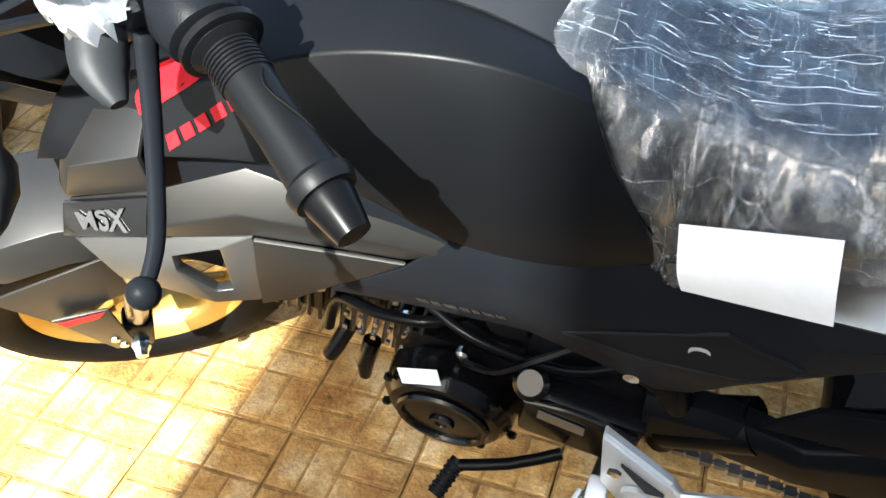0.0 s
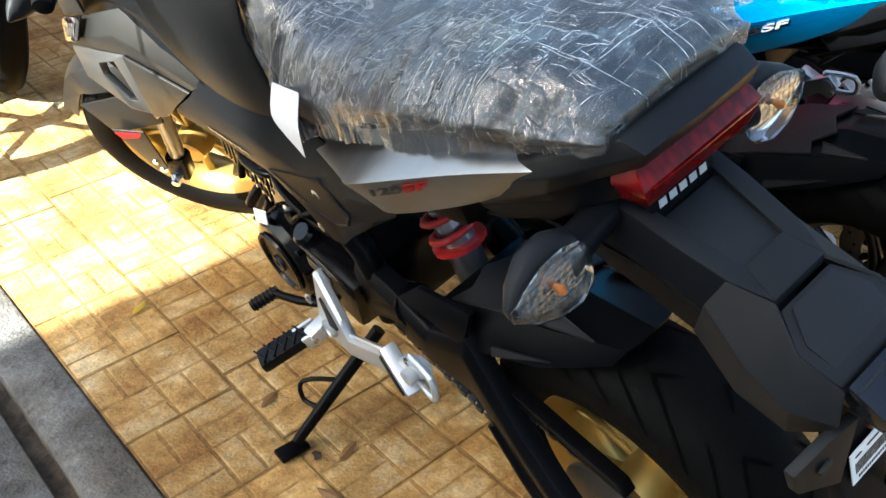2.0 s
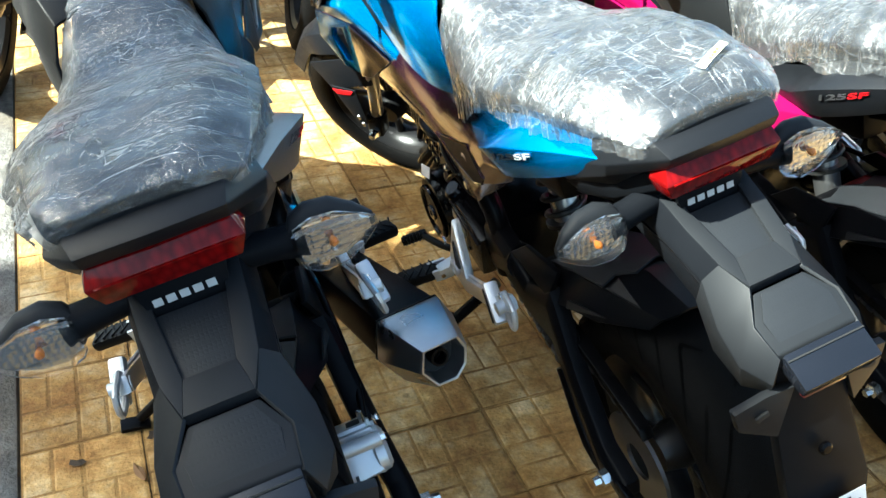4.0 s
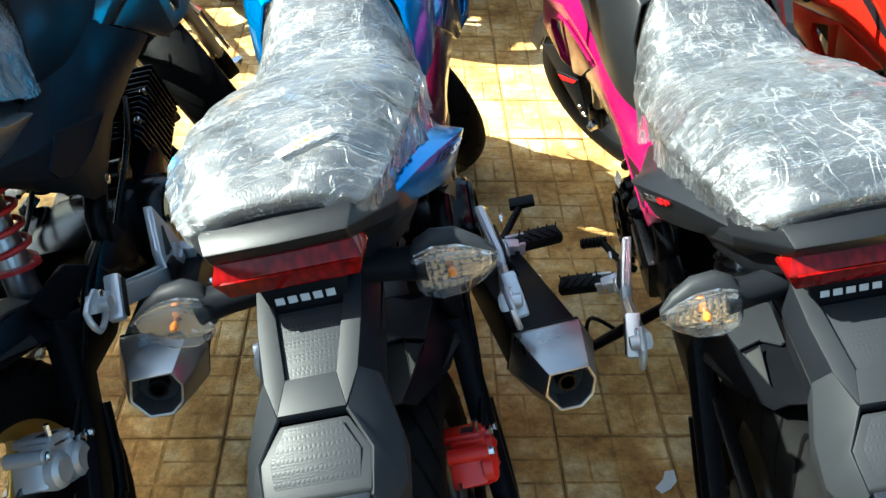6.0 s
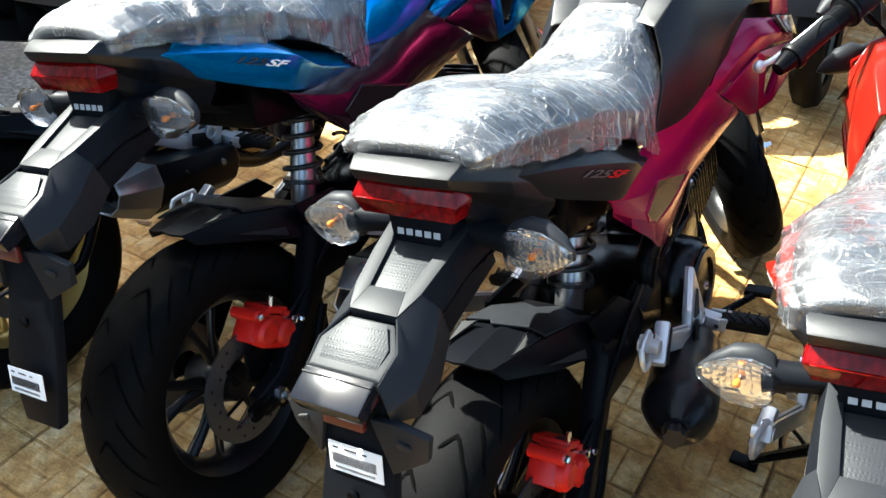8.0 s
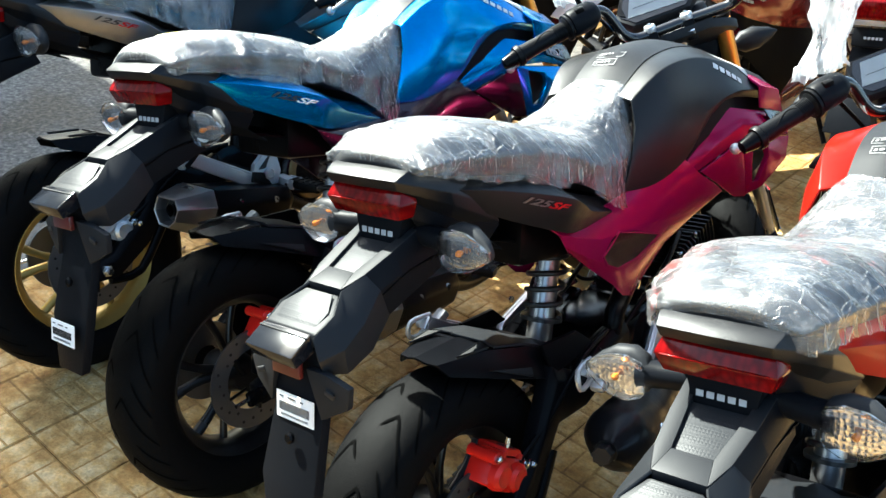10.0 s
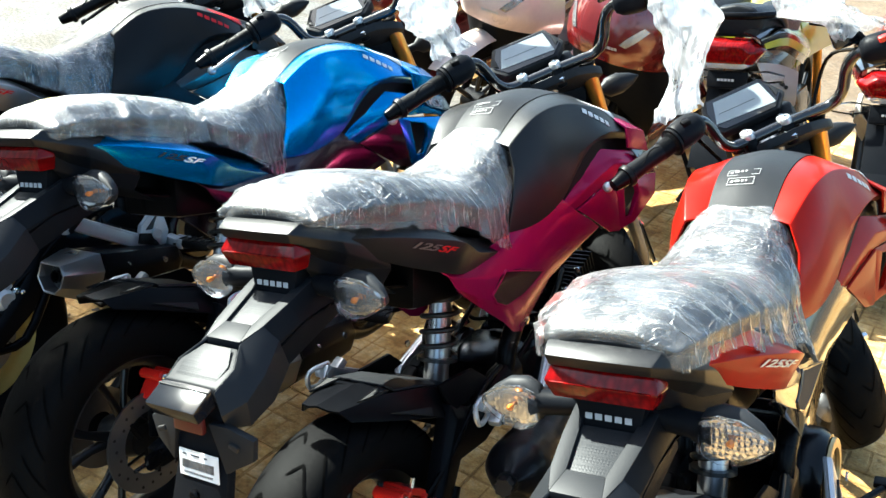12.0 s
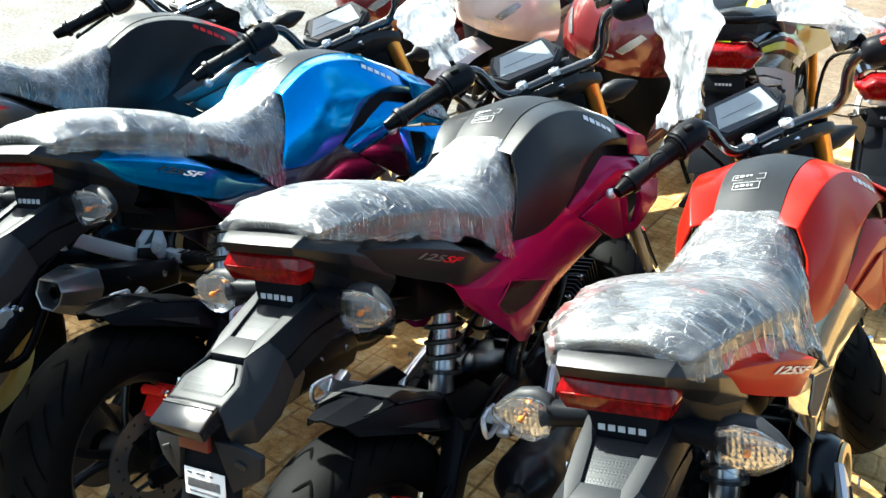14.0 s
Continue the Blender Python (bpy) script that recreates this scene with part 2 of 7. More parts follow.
    l.new(ms.outputs[0], ms2.inputs[1])
    l.new(gl.outputs[0], ms2.inputs[2])
    l.new(ms2.outputs[0], n["Material Output"].inputs["Surface"])
    return m


def faceted_metal(name, colour, rough, scale):
    """A bright lamp bowl of many small facets."""
    m = bpy.data.materials.new(name)
    m.use_nodes = True
    p = m.node_tree.nodes["Principled BSDF"]
    n, l = m.node_tree.nodes, m.node_tree.links
    co = n.new("ShaderNodeTexCoord")
    v = n.new("ShaderNodeTexVoronoi")
    v.inputs["Scale"].default_value = scale
    v.inputs["Randomness"].default_value = 0.35
    l.new(co.outputs["Object"], v.inputs["Vector"])
    b = n.new("ShaderNodeBump")
    b.inputs["Strength"].default_value = 0.7
    b.inputs["Distance"].default_value = 0.0022
    l.new(v.outputs["Distance"], b.inputs["Height"])
    normal = b.outputs[0]
    p.inputs["Base Color"].default_value = (*colour, 1)
    p.inputs["Roughness"].default_value = rough
    p.inputs["Metallic"].default_value = 0.85
    m.node_tree.links.new(normal, p.inputs["Normal"])
    return m


def red_lamp(name):
    """Red lens over small bright and dark cells, polished outside."""
    m = material(name, (0.15, 0.002, 0.003), 0.10, coat=0.10, spec=0.15, stain=0.2)
    nt = m.node_tree
    n, l = nt.nodes, nt.links
    co = n.new("ShaderNodeTexCoord")
    mp = n.new("ShaderNodeMapping")
    mp.inputs["Scale"].default_value = (1.7, 0.2, 1.1)
    l.new(co.outputs["Object"], mp.inputs["Vector"])
    v = n.new("ShaderNodeTexVoronoi")
    v.inputs["Scale"].default_value = 70.0
    v.inputs["Randomness"].default_value = 0.7
    l.new(mp.outputs[0], v.inputs["Vector"])
    ramp = n.new("ShaderNodeValToRGB")
    ramp.color_ramp.elements[0].color, ramp.color_ramp.elements[1].color = (0.180, 0.0022, 0.0030, 1), (0.070, 0.0011, 0.0014, 1)
    ramp.color_ramp.elements[1].position = 0.75
    l.new(v.outputs["Distance"], ramp.inputs[0])
    l.new(ramp.outputs[0], n["Principled BSDF"].inputs["Base Color"])
    return m


RED_LENS = red_lamp("red_lamp_lens")
FILM_VEIL, FILM_PATCH, FILM_CREASE = 0.014, 0.034, 0.15
FILM = wrapping_film("crumpled_clear_film")
BAG = clear_plastic("thin_milky_bag", (0.70, 0.71, 0.72), 0.48, 0.90, 0.3, 30.0, 0.7, (1.0, 1.0, 0.3), 0.0015, 1.3, 0.45)
LENS = clear_plastic("clear_lamp_lens", (0.95, 0.95, 0.95), 0.015, 0.03, 0.04, 90.0, 0.15, (1.0, 1.0, 0.2), 0.0002, 1.4)
LAMP_BOWL = faceted_metal("faceted_lamp_bowl", (0.36, 0.375, 0.40), 0.10, 150.0)


# ---- shapes ----
def tidy(bm, width=0.0, segments=2, angle=30):
    bmesh.ops.remove_doubles(bm, verts=bm.verts, dist=1e-5)
    bmesh.ops.recalc_face_normals(bm, faces=bm.faces)
    if width > 0:
        sharp = [e for e in bm.edges if len(e.link_faces) == 2 and e.calc_face_angle(0) > radians(angle)]
        if sharp:
            bmesh.ops.bevel(bm, geom=sharp, offset=width, segments=segments, profile=0.6, affect="EDGES", clamp_overlap=True)
    return bm


def part(name, bm, mat, parent, label="", xf=None, smooth=32):
    """Links a bmesh as one mesh object under a thing or a part."""
    if xf is not None:
        bmesh.ops.transform(bm, matrix=xf, verts=bm.verts)
    bmesh.ops.recalc_face_normals(bm, faces=bm.faces)
    me = bpy.data.meshes.new(name)
    bm.to_mesh(me)
    bm.free()
    me.materials.append(mat)
    me.shade_smooth()
    me.set_sharp_from_angle(angle=radians(smooth))
    ob = new(name, me)
    ob.parent = parent
    if label:
        tagged(ob, label)
    return ob


def box(c, size, bevel=0.003, turn=(0, 0, 0), bm=None):
    own = bmesh.new()
    m = pose(*c, *turn) @ Matrix.Diagonal((*size, 1))
    bmesh.ops.create_cube(own, size=1, matrix=m)
    tidy(own, bevel, 2)
    return join(bm, own)


def join(bm, own):
    if bm is None:
        return own
    me = bpy.data.meshes.new("tmp")
    own.to_mesh(me)
    own.free()
    bm.from_mesh(me)
    bpy.data.meshes.remove(me)
    return bm


def smooth_path(pts, steps):
    """A Catmull-Rom line through the points."""
    p = [Vector(q) for q in pts]
    if steps <= 1 or len(p) < 3:
        return p
    out = []
    for i in range(len(p) - 1):
        a, b, c, d = p[max(i - 1, 0)], p[i], p[i + 1], p[min(i + 2, len(p) - 1)]
        for k in range(steps):
            t = k / steps
            out.append(0.5 * (2 * b + (c - a) * t + (2 * a - 5 * b + 4 * c - d) * t * t + (3 * b - a - 3 * c + d) * t ** 3))
    return out + [p[-1]]


def tube(pts, r, n=10, steps=1, bm=None, flat=1.0):
    """A round rod along the points; r: one radius, or one for each point."""
    path = smooth_path(pts, steps)
    thick = r if isinstance(r, (int, float)) else max(r)
    n = max(n, 14) if thick > 0.0045 else n
    own = bmesh.new()
    rings = []
    side = None
    for i, c in enumerate(path):
        way = (path[min(i + 1, len(path) - 1)] - path[max(i - 1, 0)]).normalized()
        if side is None:
            side = way.orthogonal().normalized()
        side = (side - way * side.dot(way)).normalized()
        up = way.cross(side)
        if isinstance(r, (int, float)):
            rad = r
        else:
            k = i / max(1, len(path) - 1) * (len(r) - 1)
            j = min(int(k), len(r) - 2)
            rad = r[j] + (r[j + 1] - r[j]) * (k - j)
        rings.append([own.verts.new(c + side * rad * math.cos(2 * math.pi * a / n) + up * rad * flat * math.sin(2 * math.pi * a / n)) for a in range(n)])
    for a, b in zip(rings, rings[1:]):
        for k in range(n):
            own.faces.new((a[k], a[(k + 1) % n], b[(k + 1) % n], b[k]))
    own.faces.new(rings[0][::-1])
    own.faces.new(rings[-1])
    return join(bm, own)


def lathe(profile, o, way, n=32, bm=None, closed=False):
    """Turns (along, radius) pairs about the axis from o along way."""
    own = bmesh.new()
    way = Vector(way).normalized()
    side = way.orthogonal().normalized()
    up = way.cross(side)
    rings = []
    for a, r in profile:
        c = Vector(o) + way * a
        rings.append([own.verts.new(c + (side * math.cos(2 * math.pi * k / n) + up * math.sin(2 * math.pi * k / n)) * max(r, 1e-5)) for k in range(n)])
    pairs = list(zip(rings, rings[1:]))
    if closed:
        pairs.append((rings[-1], rings[0]))
    for a, b in pairs:
        for k in range(n):
            own.faces.new((a[k], a[(k + 1) % n], b[(k + 1) % n], b[k]))
    if not closed:
        own.faces.new(rings[0][::-1])
        own.faces.new(rings[-1])
    return join(bm, own)


def sheet(grid, thick, su=1, sv=1, bevel=0.0, bm=None):
    """A bodywork panel through rows of points, su and sv steps between them, with a thickness."""
    rows = [smooth_path(r, su) for r in grid]
    cols = [smooth_path([r[i] for r in rows], sv) for i in range(len(rows[0]))]
    own = bmesh.new()
    v = [[own.verts.new(q) for q in c] for c in cols]
    for a, b in zip(v, v[1:]):
        for k in range(len(a) - 1):
            try:
                own.faces.new((a[k], a[k + 1], b[k + 1], b[k]))
            except ValueError:
                pass
    bmesh.ops.remove_doubles(own, verts=own.verts, dist=1e-5)
    bmesh.ops.recalc_face_normals(own, faces=own.faces)
    if thick:
        bmesh.ops.solidify(own, geom=own.faces[:], thickness=thick)
    tidy(own, bevel, 2, 25)
    return join(bm, own)


def plate(outline, thick, bevel=0.002, bm=None):
    """A flat plate: an outline in space, pushed along thick (a vector)."""
    own = bmesh.new()
    f = own.faces.new([own.verts.new(q) for q in outline])
    ex = bmesh.ops.extrude_face_region(own, geom=[f])
    bmesh.ops.translate(own, verts=[g for g in ex["geom"] if isinstance(g, bmesh.types.BMVert)], vec=thick)
    tidy(own, bevel, 2, 30)
    return join(bm, own)


def solid(verts, faces, bevel=0.002, bm=None):
    own = bmesh.new()
    v = [own.verts.new(q) for q in verts]
    for f in faces:
        own.faces.new([v[i] for i in f])
    tidy(own, bevel, 2, 18)
    return join(bm, own)


def loft(rings, bevel=0.0, bm=None):
    """A closed body through rings of points."""
    own = bmesh.new()
    v = [[own.verts.new(q) for q in r] for r in rings]
    n = len(v[0])
    for a, b in zip(v, v[1:]):
        for k in range(n):
            own.faces.new((a[k], a[(k + 1) % n], b[(k + 1) % n], b[k]))
    own.faces.new(v[0][::-1])
    own.faces.new(v[-1])
    tidy(own, bevel, 2, 25)
    return join(bm, own)


def mir(s, pts):
    return [(s * x, y, z) for x, y, z in pts]


def lettering(text, o, right, up, height, depth=0.0008, shear=0.0, wide=1.0):
    """Letters as a mesh, from o along right, in the built-in font."""
    cu = bpy.data.curves.new("letters", "FONT")
    cu.body, cu.size, cu.extrude, cu.shear, cu.offset = text, height * 1.4, depth, shear, height * 0.03
    ob = bpy.data.objects.new("letters", cu)
    me = ob.to_mesh()
    bm = bmesh.new()
    bm.from_mesh(me)
    ob.to_mesh_clear()
    bpy.data.objects.remove(ob)
    bmesh.ops.scale(bm, vec=(wide, 1, 1), verts=bm.verts)
    r, u = Vector(right).normalized(), Vector(up).normalized()
    w = r.cross(u).normalized()
    u = w.cross(r)
    m = Matrix((r, u, w)).transposed().to_4x4()
    m.translation = Vector(o)
    bmesh.ops.transform(bm, matrix=m, verts=bm.verts)
    return bm


def bars(o, right, up, widths, gap, height, depth=0.001):
    """Plain bars in a row, in the place of a maker's name."""
    r, u = Vector(right).normalized(), Vector(up).normalized()
    w = r.cross(u).normalized()
    bm, x = None, 0.0
    for k in widths:
        a = Vector(o) + r * x
        bm = plate([a, a + r * k, a + r * k + u * height, a + u * height], w * depth, 0.0, bm)
        x += k + gap
    return bm


def lay_on(bm, base, way, lift=0.0008):
    """Moves letters along way until their backs lie on the base mesh object."""
    src = bmesh.new()
    src.from_mesh(base.data)
    tree = BVHTree.FromBMesh(src)
    src.free()
    way = Vector(way).normalized()
    depth = [v.co.dot(way) for v in bm.verts]
    for v, d in zip(bm.verts, depth):
        hit = tree.ray_cast(v.co - way * 0.15, way)[0]
        if hit is None:
            hit = tree.find_nearest(v.co)[0]
        v.co = hit - way * (lift + max(depth) - d)
    return bm


# ---- the motorcycle ----
LAMP_CASE = material("polished_black_case", (0.006, 0.007, 0.010), 0.14, spec=0.4, stain=0.08)
FIN_EDGE = material("bare_fin_edge", (0.03, 0.03, 0.032), 0.25, 0.6, stain=0.3)
SLAB = material("dark_satin_plastic", (0.005, 0.0056, 0.007), 0.40, spec=0.22, bump=0.12, bump_scale=900, stain=0.12)
BADGE = material("pale_badge_print", (0.50, 0.50, 0.50), 0.4, 0.2, stain=0.1)
SATIN = material("satin_black_plastic", (0.0026, 0.0029, 0.0038), 0.32, spec=0.06, bump=0.1, bump_scale=900, stain=0.12)
DARK_CHROME = material("dark_chrome_letters", (0.20, 0.20, 0.205), 0.28, 0.8, stain=0.1)
LABEL = material("grey_label_print", (0.22, 0.22, 0.22), 0.6, stain=0.15)
STEER_AT, STEER_WAY = Vector((0, 1.281, 0)), Vector((0, -math.sin(radians(25)), math.cos(radians(25))))


def badge(o, right, up, length, height):
    """Five small plain blocks with slits, in the place of the maker's name."""
    r, u = Vector(right).normalized(), Vector(up).normalized()
    bm, n = None, 5
    step = length / n
    for k in range(n):
        a = Vector(o) + r * (step * k)
        bm = join(bm, bars(a, r, u, (step * 0.70,), 0.0, height * 0.80, 0.0006))
    return bm


def wing(s):
    """A plain swept emblem over the name on the tank side."""
    x = s * 0.25
    rows = [[(x, 0.836, 0.776), (x, 0.805, 0.797), (x, 0.770, 0.818)], [(x, 0.842, 0.788), (x, 0.806, 0.806), (x, 0.774, 0.826)], [(x, 0.832, 0.802), (x, 0.804, 0.815), (x, 0.780, 0.831)]]
    return sheet(rows, 0.0, 4, 4)


def frame_strip(o, w, h):
    """A thin label with a printed rim."""
    x, y, z = o
    bm = None
    t = 0.0010
    for x0, x1, y0, y1 in ((x, x + w, y, y + t), (x, x + w, y + h - t, y + h), (x, x + t, y + t, y + h - t), (x + w - t, x + w, y + t, y + h - t)):
        bm = plate([(x0, y0, z), (x1, y0, z), (x1, y1, z), (x0, y1, z)], (0, 0, 0.0005), 0.0, bm)
    return bm


def steering(angle):
    return Matrix.Translation(STEER_AT) @ Matrix.Rotation(radians(angle), 4, STEER_WAY) @ Matrix.Translation(-STEER_AT)


def tyre_point(R, W, a, v, lift=0.0):
    """A point of the tyre's outside at the angle a round the wheel, v from -1 to 1 across the tread."""
    s = math.sin(v * 1.25)
    x = W / 2 * s / math.sin(1.25)
    r = R - 0.034 * (abs(v) ** 2.2) + lift
    return x, r * math.sin(a), r * math.cos(a)


def wheel(parent, c, R, W, paint, xf, tread_turn=1):
    x0, y0, z0 = c
    prof = [(-0.040, 0.150), (-W * 0.47, 0.168), (-W * 0.50, 0.190), (-W * 0.49, R - 0.036)]
    prof += [(W / 2 * math.sin(v * 1.25) / math.sin(1.25), R - 0.034 * abs(v) ** 2.2) for v in (-0.9, -0.75, -0.55, -0.3, 0, 0.3, 0.55, 0.75, 0.9)]
    prof += [(W * 0.49, R - 0.036), (W * 0.50, 0.190), (W * 0.47, 0.168), (0.040, 0.150)]
    tyre = part("tyre", lathe(prof, c, (1, 0, 0), 72, closed=True), RUBBER, parent, "black rubber tyre with diagonal grooves", xf, 60)
    # diagonal grooves as thin strips just proud of the tread, their shade painted near-black
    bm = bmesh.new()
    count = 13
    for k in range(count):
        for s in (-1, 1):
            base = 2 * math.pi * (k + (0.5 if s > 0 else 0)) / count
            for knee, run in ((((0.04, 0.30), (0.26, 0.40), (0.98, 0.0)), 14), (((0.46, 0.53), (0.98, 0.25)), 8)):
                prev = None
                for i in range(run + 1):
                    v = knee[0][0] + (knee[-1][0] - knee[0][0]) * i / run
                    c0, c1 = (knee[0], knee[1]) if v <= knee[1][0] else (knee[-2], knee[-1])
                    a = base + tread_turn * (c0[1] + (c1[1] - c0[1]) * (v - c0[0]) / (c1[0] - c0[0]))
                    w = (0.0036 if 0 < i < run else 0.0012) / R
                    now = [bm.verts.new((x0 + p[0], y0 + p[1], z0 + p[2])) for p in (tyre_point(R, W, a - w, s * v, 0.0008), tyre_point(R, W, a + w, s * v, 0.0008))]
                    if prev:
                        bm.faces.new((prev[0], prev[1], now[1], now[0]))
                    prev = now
    part("groove_shade_strip", bm, GROOVE_SHADE, tyre, xf=xf)
    part("rim", lathe([(-0.044, 0.162), (-0.046, 0.154), (-0.034, 0.142), (-0.018, 0.132), (0.018, 0.132), (0.034, 0.142), (0.046, 0.154), (0.044, 0.162)], c, (1, 0, 0), 64, closed=True), paint, parent, xf=xf)
    for k in range(5):
        for d in (-0.17, 0.17):
            a, b = 2 * math.pi * k / 5 + d * 0.55, 2 * math.pi * k / 5 + d * 1.5
            bm = tube([(x0, y0 + 0.030 * math.sin(a), z0 + 0.030 * math.cos(a)), (x0, y0 + 0.085 * math.sin((a + b) / 2), z0 + 0.085 * math.cos((a + b) / 2)),
                       (x0, y0 + 0.138 * math.sin(b), z0 + 0.138 * math.cos(b))], [0.009, 0.0065, 0.008], 8, 3, flat=1.4)
            part("spoke", bm, paint, parent, xf=xf)
    part("hub", lathe([(-0.05, 0.012), (-0.05, 0.030), (-0.02, 0.038), (0.02, 0.038), (0.05, 0.030), (0.05, 0.012)], c, (1, 0, 0), 24), paint, parent, xf=xf)


def brake_disc(parent, c, r, xf=None):
    bm = lathe([(-0.002, r * 0.62), (-0.002, r), (0.002, r), (0.002, r * 0.62)], c, (1, 0, 0), 48, closed=True)
    disc = part("brake_disc", bm, DISC, parent, "drilled steel brake disc", xf)
    # disc is uncut: short black plugs paint the dark of the drill holes
    holes = bmesh.new()
    for k in range(24):
        a = 2 * math.pi * k / 24
        rr = r * (0.74 + 0.07 * (k % 3))
        lathe([(-0.0026, 0.003), (0.0026, 0.003)], (c[0], c[1] + rr * math.sin(a), c[2] + rr * math.cos(a)), (1, 0, 0), 8, holes)
    part("hole_shade_plug", holes, VENT_SHADE_BLACK, disc, xf=xf)
    for k in range(5):
        a = 2 * math.pi * (k + 0.3) / 5
        part("disc_arm", tube([(c[0], c[1] + 0.025 * math.sin(a), c[2] + 0.025 * math.cos(a)), (c[0], c[1] + r * 0.66 * math.sin(a + 0.3), c[2] + r * 0.66 * math.cos(a + 0.3))], 0.006, 6, flat=0.5), FRAME, disc, xf=xf)


def seat_rows():
    """Rows of the seat: the top's y and z, the half width, the base's y and z."""
    return [(-0.047, 0.838, 0.064, -0.045, 0.829), (-0.042, 0.850, 0.079, -0.042, 0.826), (-0.010, 0.861, 0.093, -0.012, 0.820), (0.080, 0.858, 0.111, 0.075, 0.797),
            (0.160, 0.842, 0.118, 0.155, 0.775), (0.240, 0.815, 0.118, 0.235, 0.748), (0.310, 0.788, 0.114, 0.300, 0.716), (0.380, 0.780, 0.107, 0.360, 0.686),
            (0.440, 0.790, 0.100, 0.405, 0.660), (0.490, 0.806, 0.095, 0.430, 0.652), (0.528, 0.818, 0.084, 0.455, 0.662), (0.552, 0.822, 0.066, 0.480, 0.690)]


def seat_ring(yt, zt, w, yb, zb, out=0.0, n=9):
    """One cross ring of the seat, from the right base over the top to the left base."""
    pts = []
    for i in range(2 * n + 1):
        u = -1 + i / n
        e = abs(u)
        x = -math.copysign(min(1.0, (e * 1.22) ** 0.80) if e < 0.82 else 1.0, u) * (w + out)
        f = 0.0 if e < 0.35 else ((e - 0.35) / 0.65) ** 2.0
        y, z = yt + (yb - yt) * f, zt + out - 0.022 * min(e, 0.7) ** 2 + (zb - zt - out + 0.010) * f
        if e >= 0.82:
            x *= 1.0 - 0.10 * (e - 0.82) / 0.18
        pts.append((x, y, z))
    return pts


def make_seat(bike, seed, spread):
    rows = seat_rows()
    rings = [seat_ring(*r) for r in rows]
    cols = [smooth_path([r[i] for r in rings], 4) for i in range(len(rings[0]))]
    bm = loft([[c[k] for c in cols] for k in range(len(cols[0]))])
    part("seat", bm, VINYL, bike, "black grained vinyl seat under clear film", smooth=70)
    # the crumpled film over it
    rings = [seat_ring(*r, out=0.007, n=40) for r in rows]
    cols = [smooth_path([r[i] for r in rings], 18) for i in range(len(rings[0]))]
    bm = bmesh.new()
    grid = []
    for k in range(len(cols[0])):
        row = []
        for i, c in enumerate(cols):
            q = c[k].copy()
            e = abs(-1 + i / 40)
            s = Vector((q.x * 1.0, q.y, q.z)) * 1.0 + Vector((seed, seed * 2, 0))
            w1 = s + 0.05 * Vector((noise.noise(s * 5), noise.noise(s * 5 + Vector((7, 0, 0))), 0))
            big = 1 - 2.2 * abs(noise.noise(Vector((w1.x * 6, w1.y * 8, w1.z * 5))))
            pleat = 1 - 2.4 * abs(noise.noise(Vector((w1.y * 34 + 3 * w1.x, seed, w1.z * 5))))
            fine = 1 - 2.4 * abs(noise.noise(Vector((w1.y * 75 + 9 * w1.x, seed + 5, w1.z * 9))))
            flank = max(0.0, min(1.0, (e - 0.36) / 0.3)) * (0.35 + 0.65 * max(0.0, min(1.0, 0.6 + 2.0 * noise.noise(Vector((q.y * 7, seed, q.x * 4))))))
            away = Vector((q.x, 0, (q.z - 0.72) * 0.9)).normalized()
            q += away * (0.0030 * max(big, -0.4) + flank * (0.0075 * max(pleat, -0.3) + 0.0026 * fine) - 0.002)
            if e > 0.80:                                  # gathered pleats, and a loose uneven hem
                t = (e - 0.80) / 0.20
                q.x += math.copysign(t * 0.0045 * math.sin(q.y * 260 + 5 * noise.noise(Vector((q.y * 20, seed, 1)))), q.x)
                drop = spread * (0.3 + 1.2 * math.exp(-((q.y - 0.21) / 0.11) ** 2) + 1.4 * math.exp(-((q.y - 0.42) / 0.07) ** 2))
                q.z -= t * t * drop * (0.6 + 1.2 * noise.noise(Vector((q.y * 9 + seed, seed, 0)))) - t * 0.004 * noise.noise(Vector((q.y * 45, seed, 2)))
                q.x += math.copysign(t * t * drop * 0.45, q.x)
            row.append(bm.verts.new(q))
        grid.append(row)
    for a, b in zip(grid, grid[1:]):
        for k in range(len(a) - 1):
            bm.faces.new((a[k], a[k + 1], b[k + 1], b[k]))
    for row in (grid[0], ):
        bm.faces.new(row)
    film = part("seat_film", bm, FILM, bike, "crumpled clear plastic film wrapped over the seat", smooth=60)
    film.visible_shadow = False


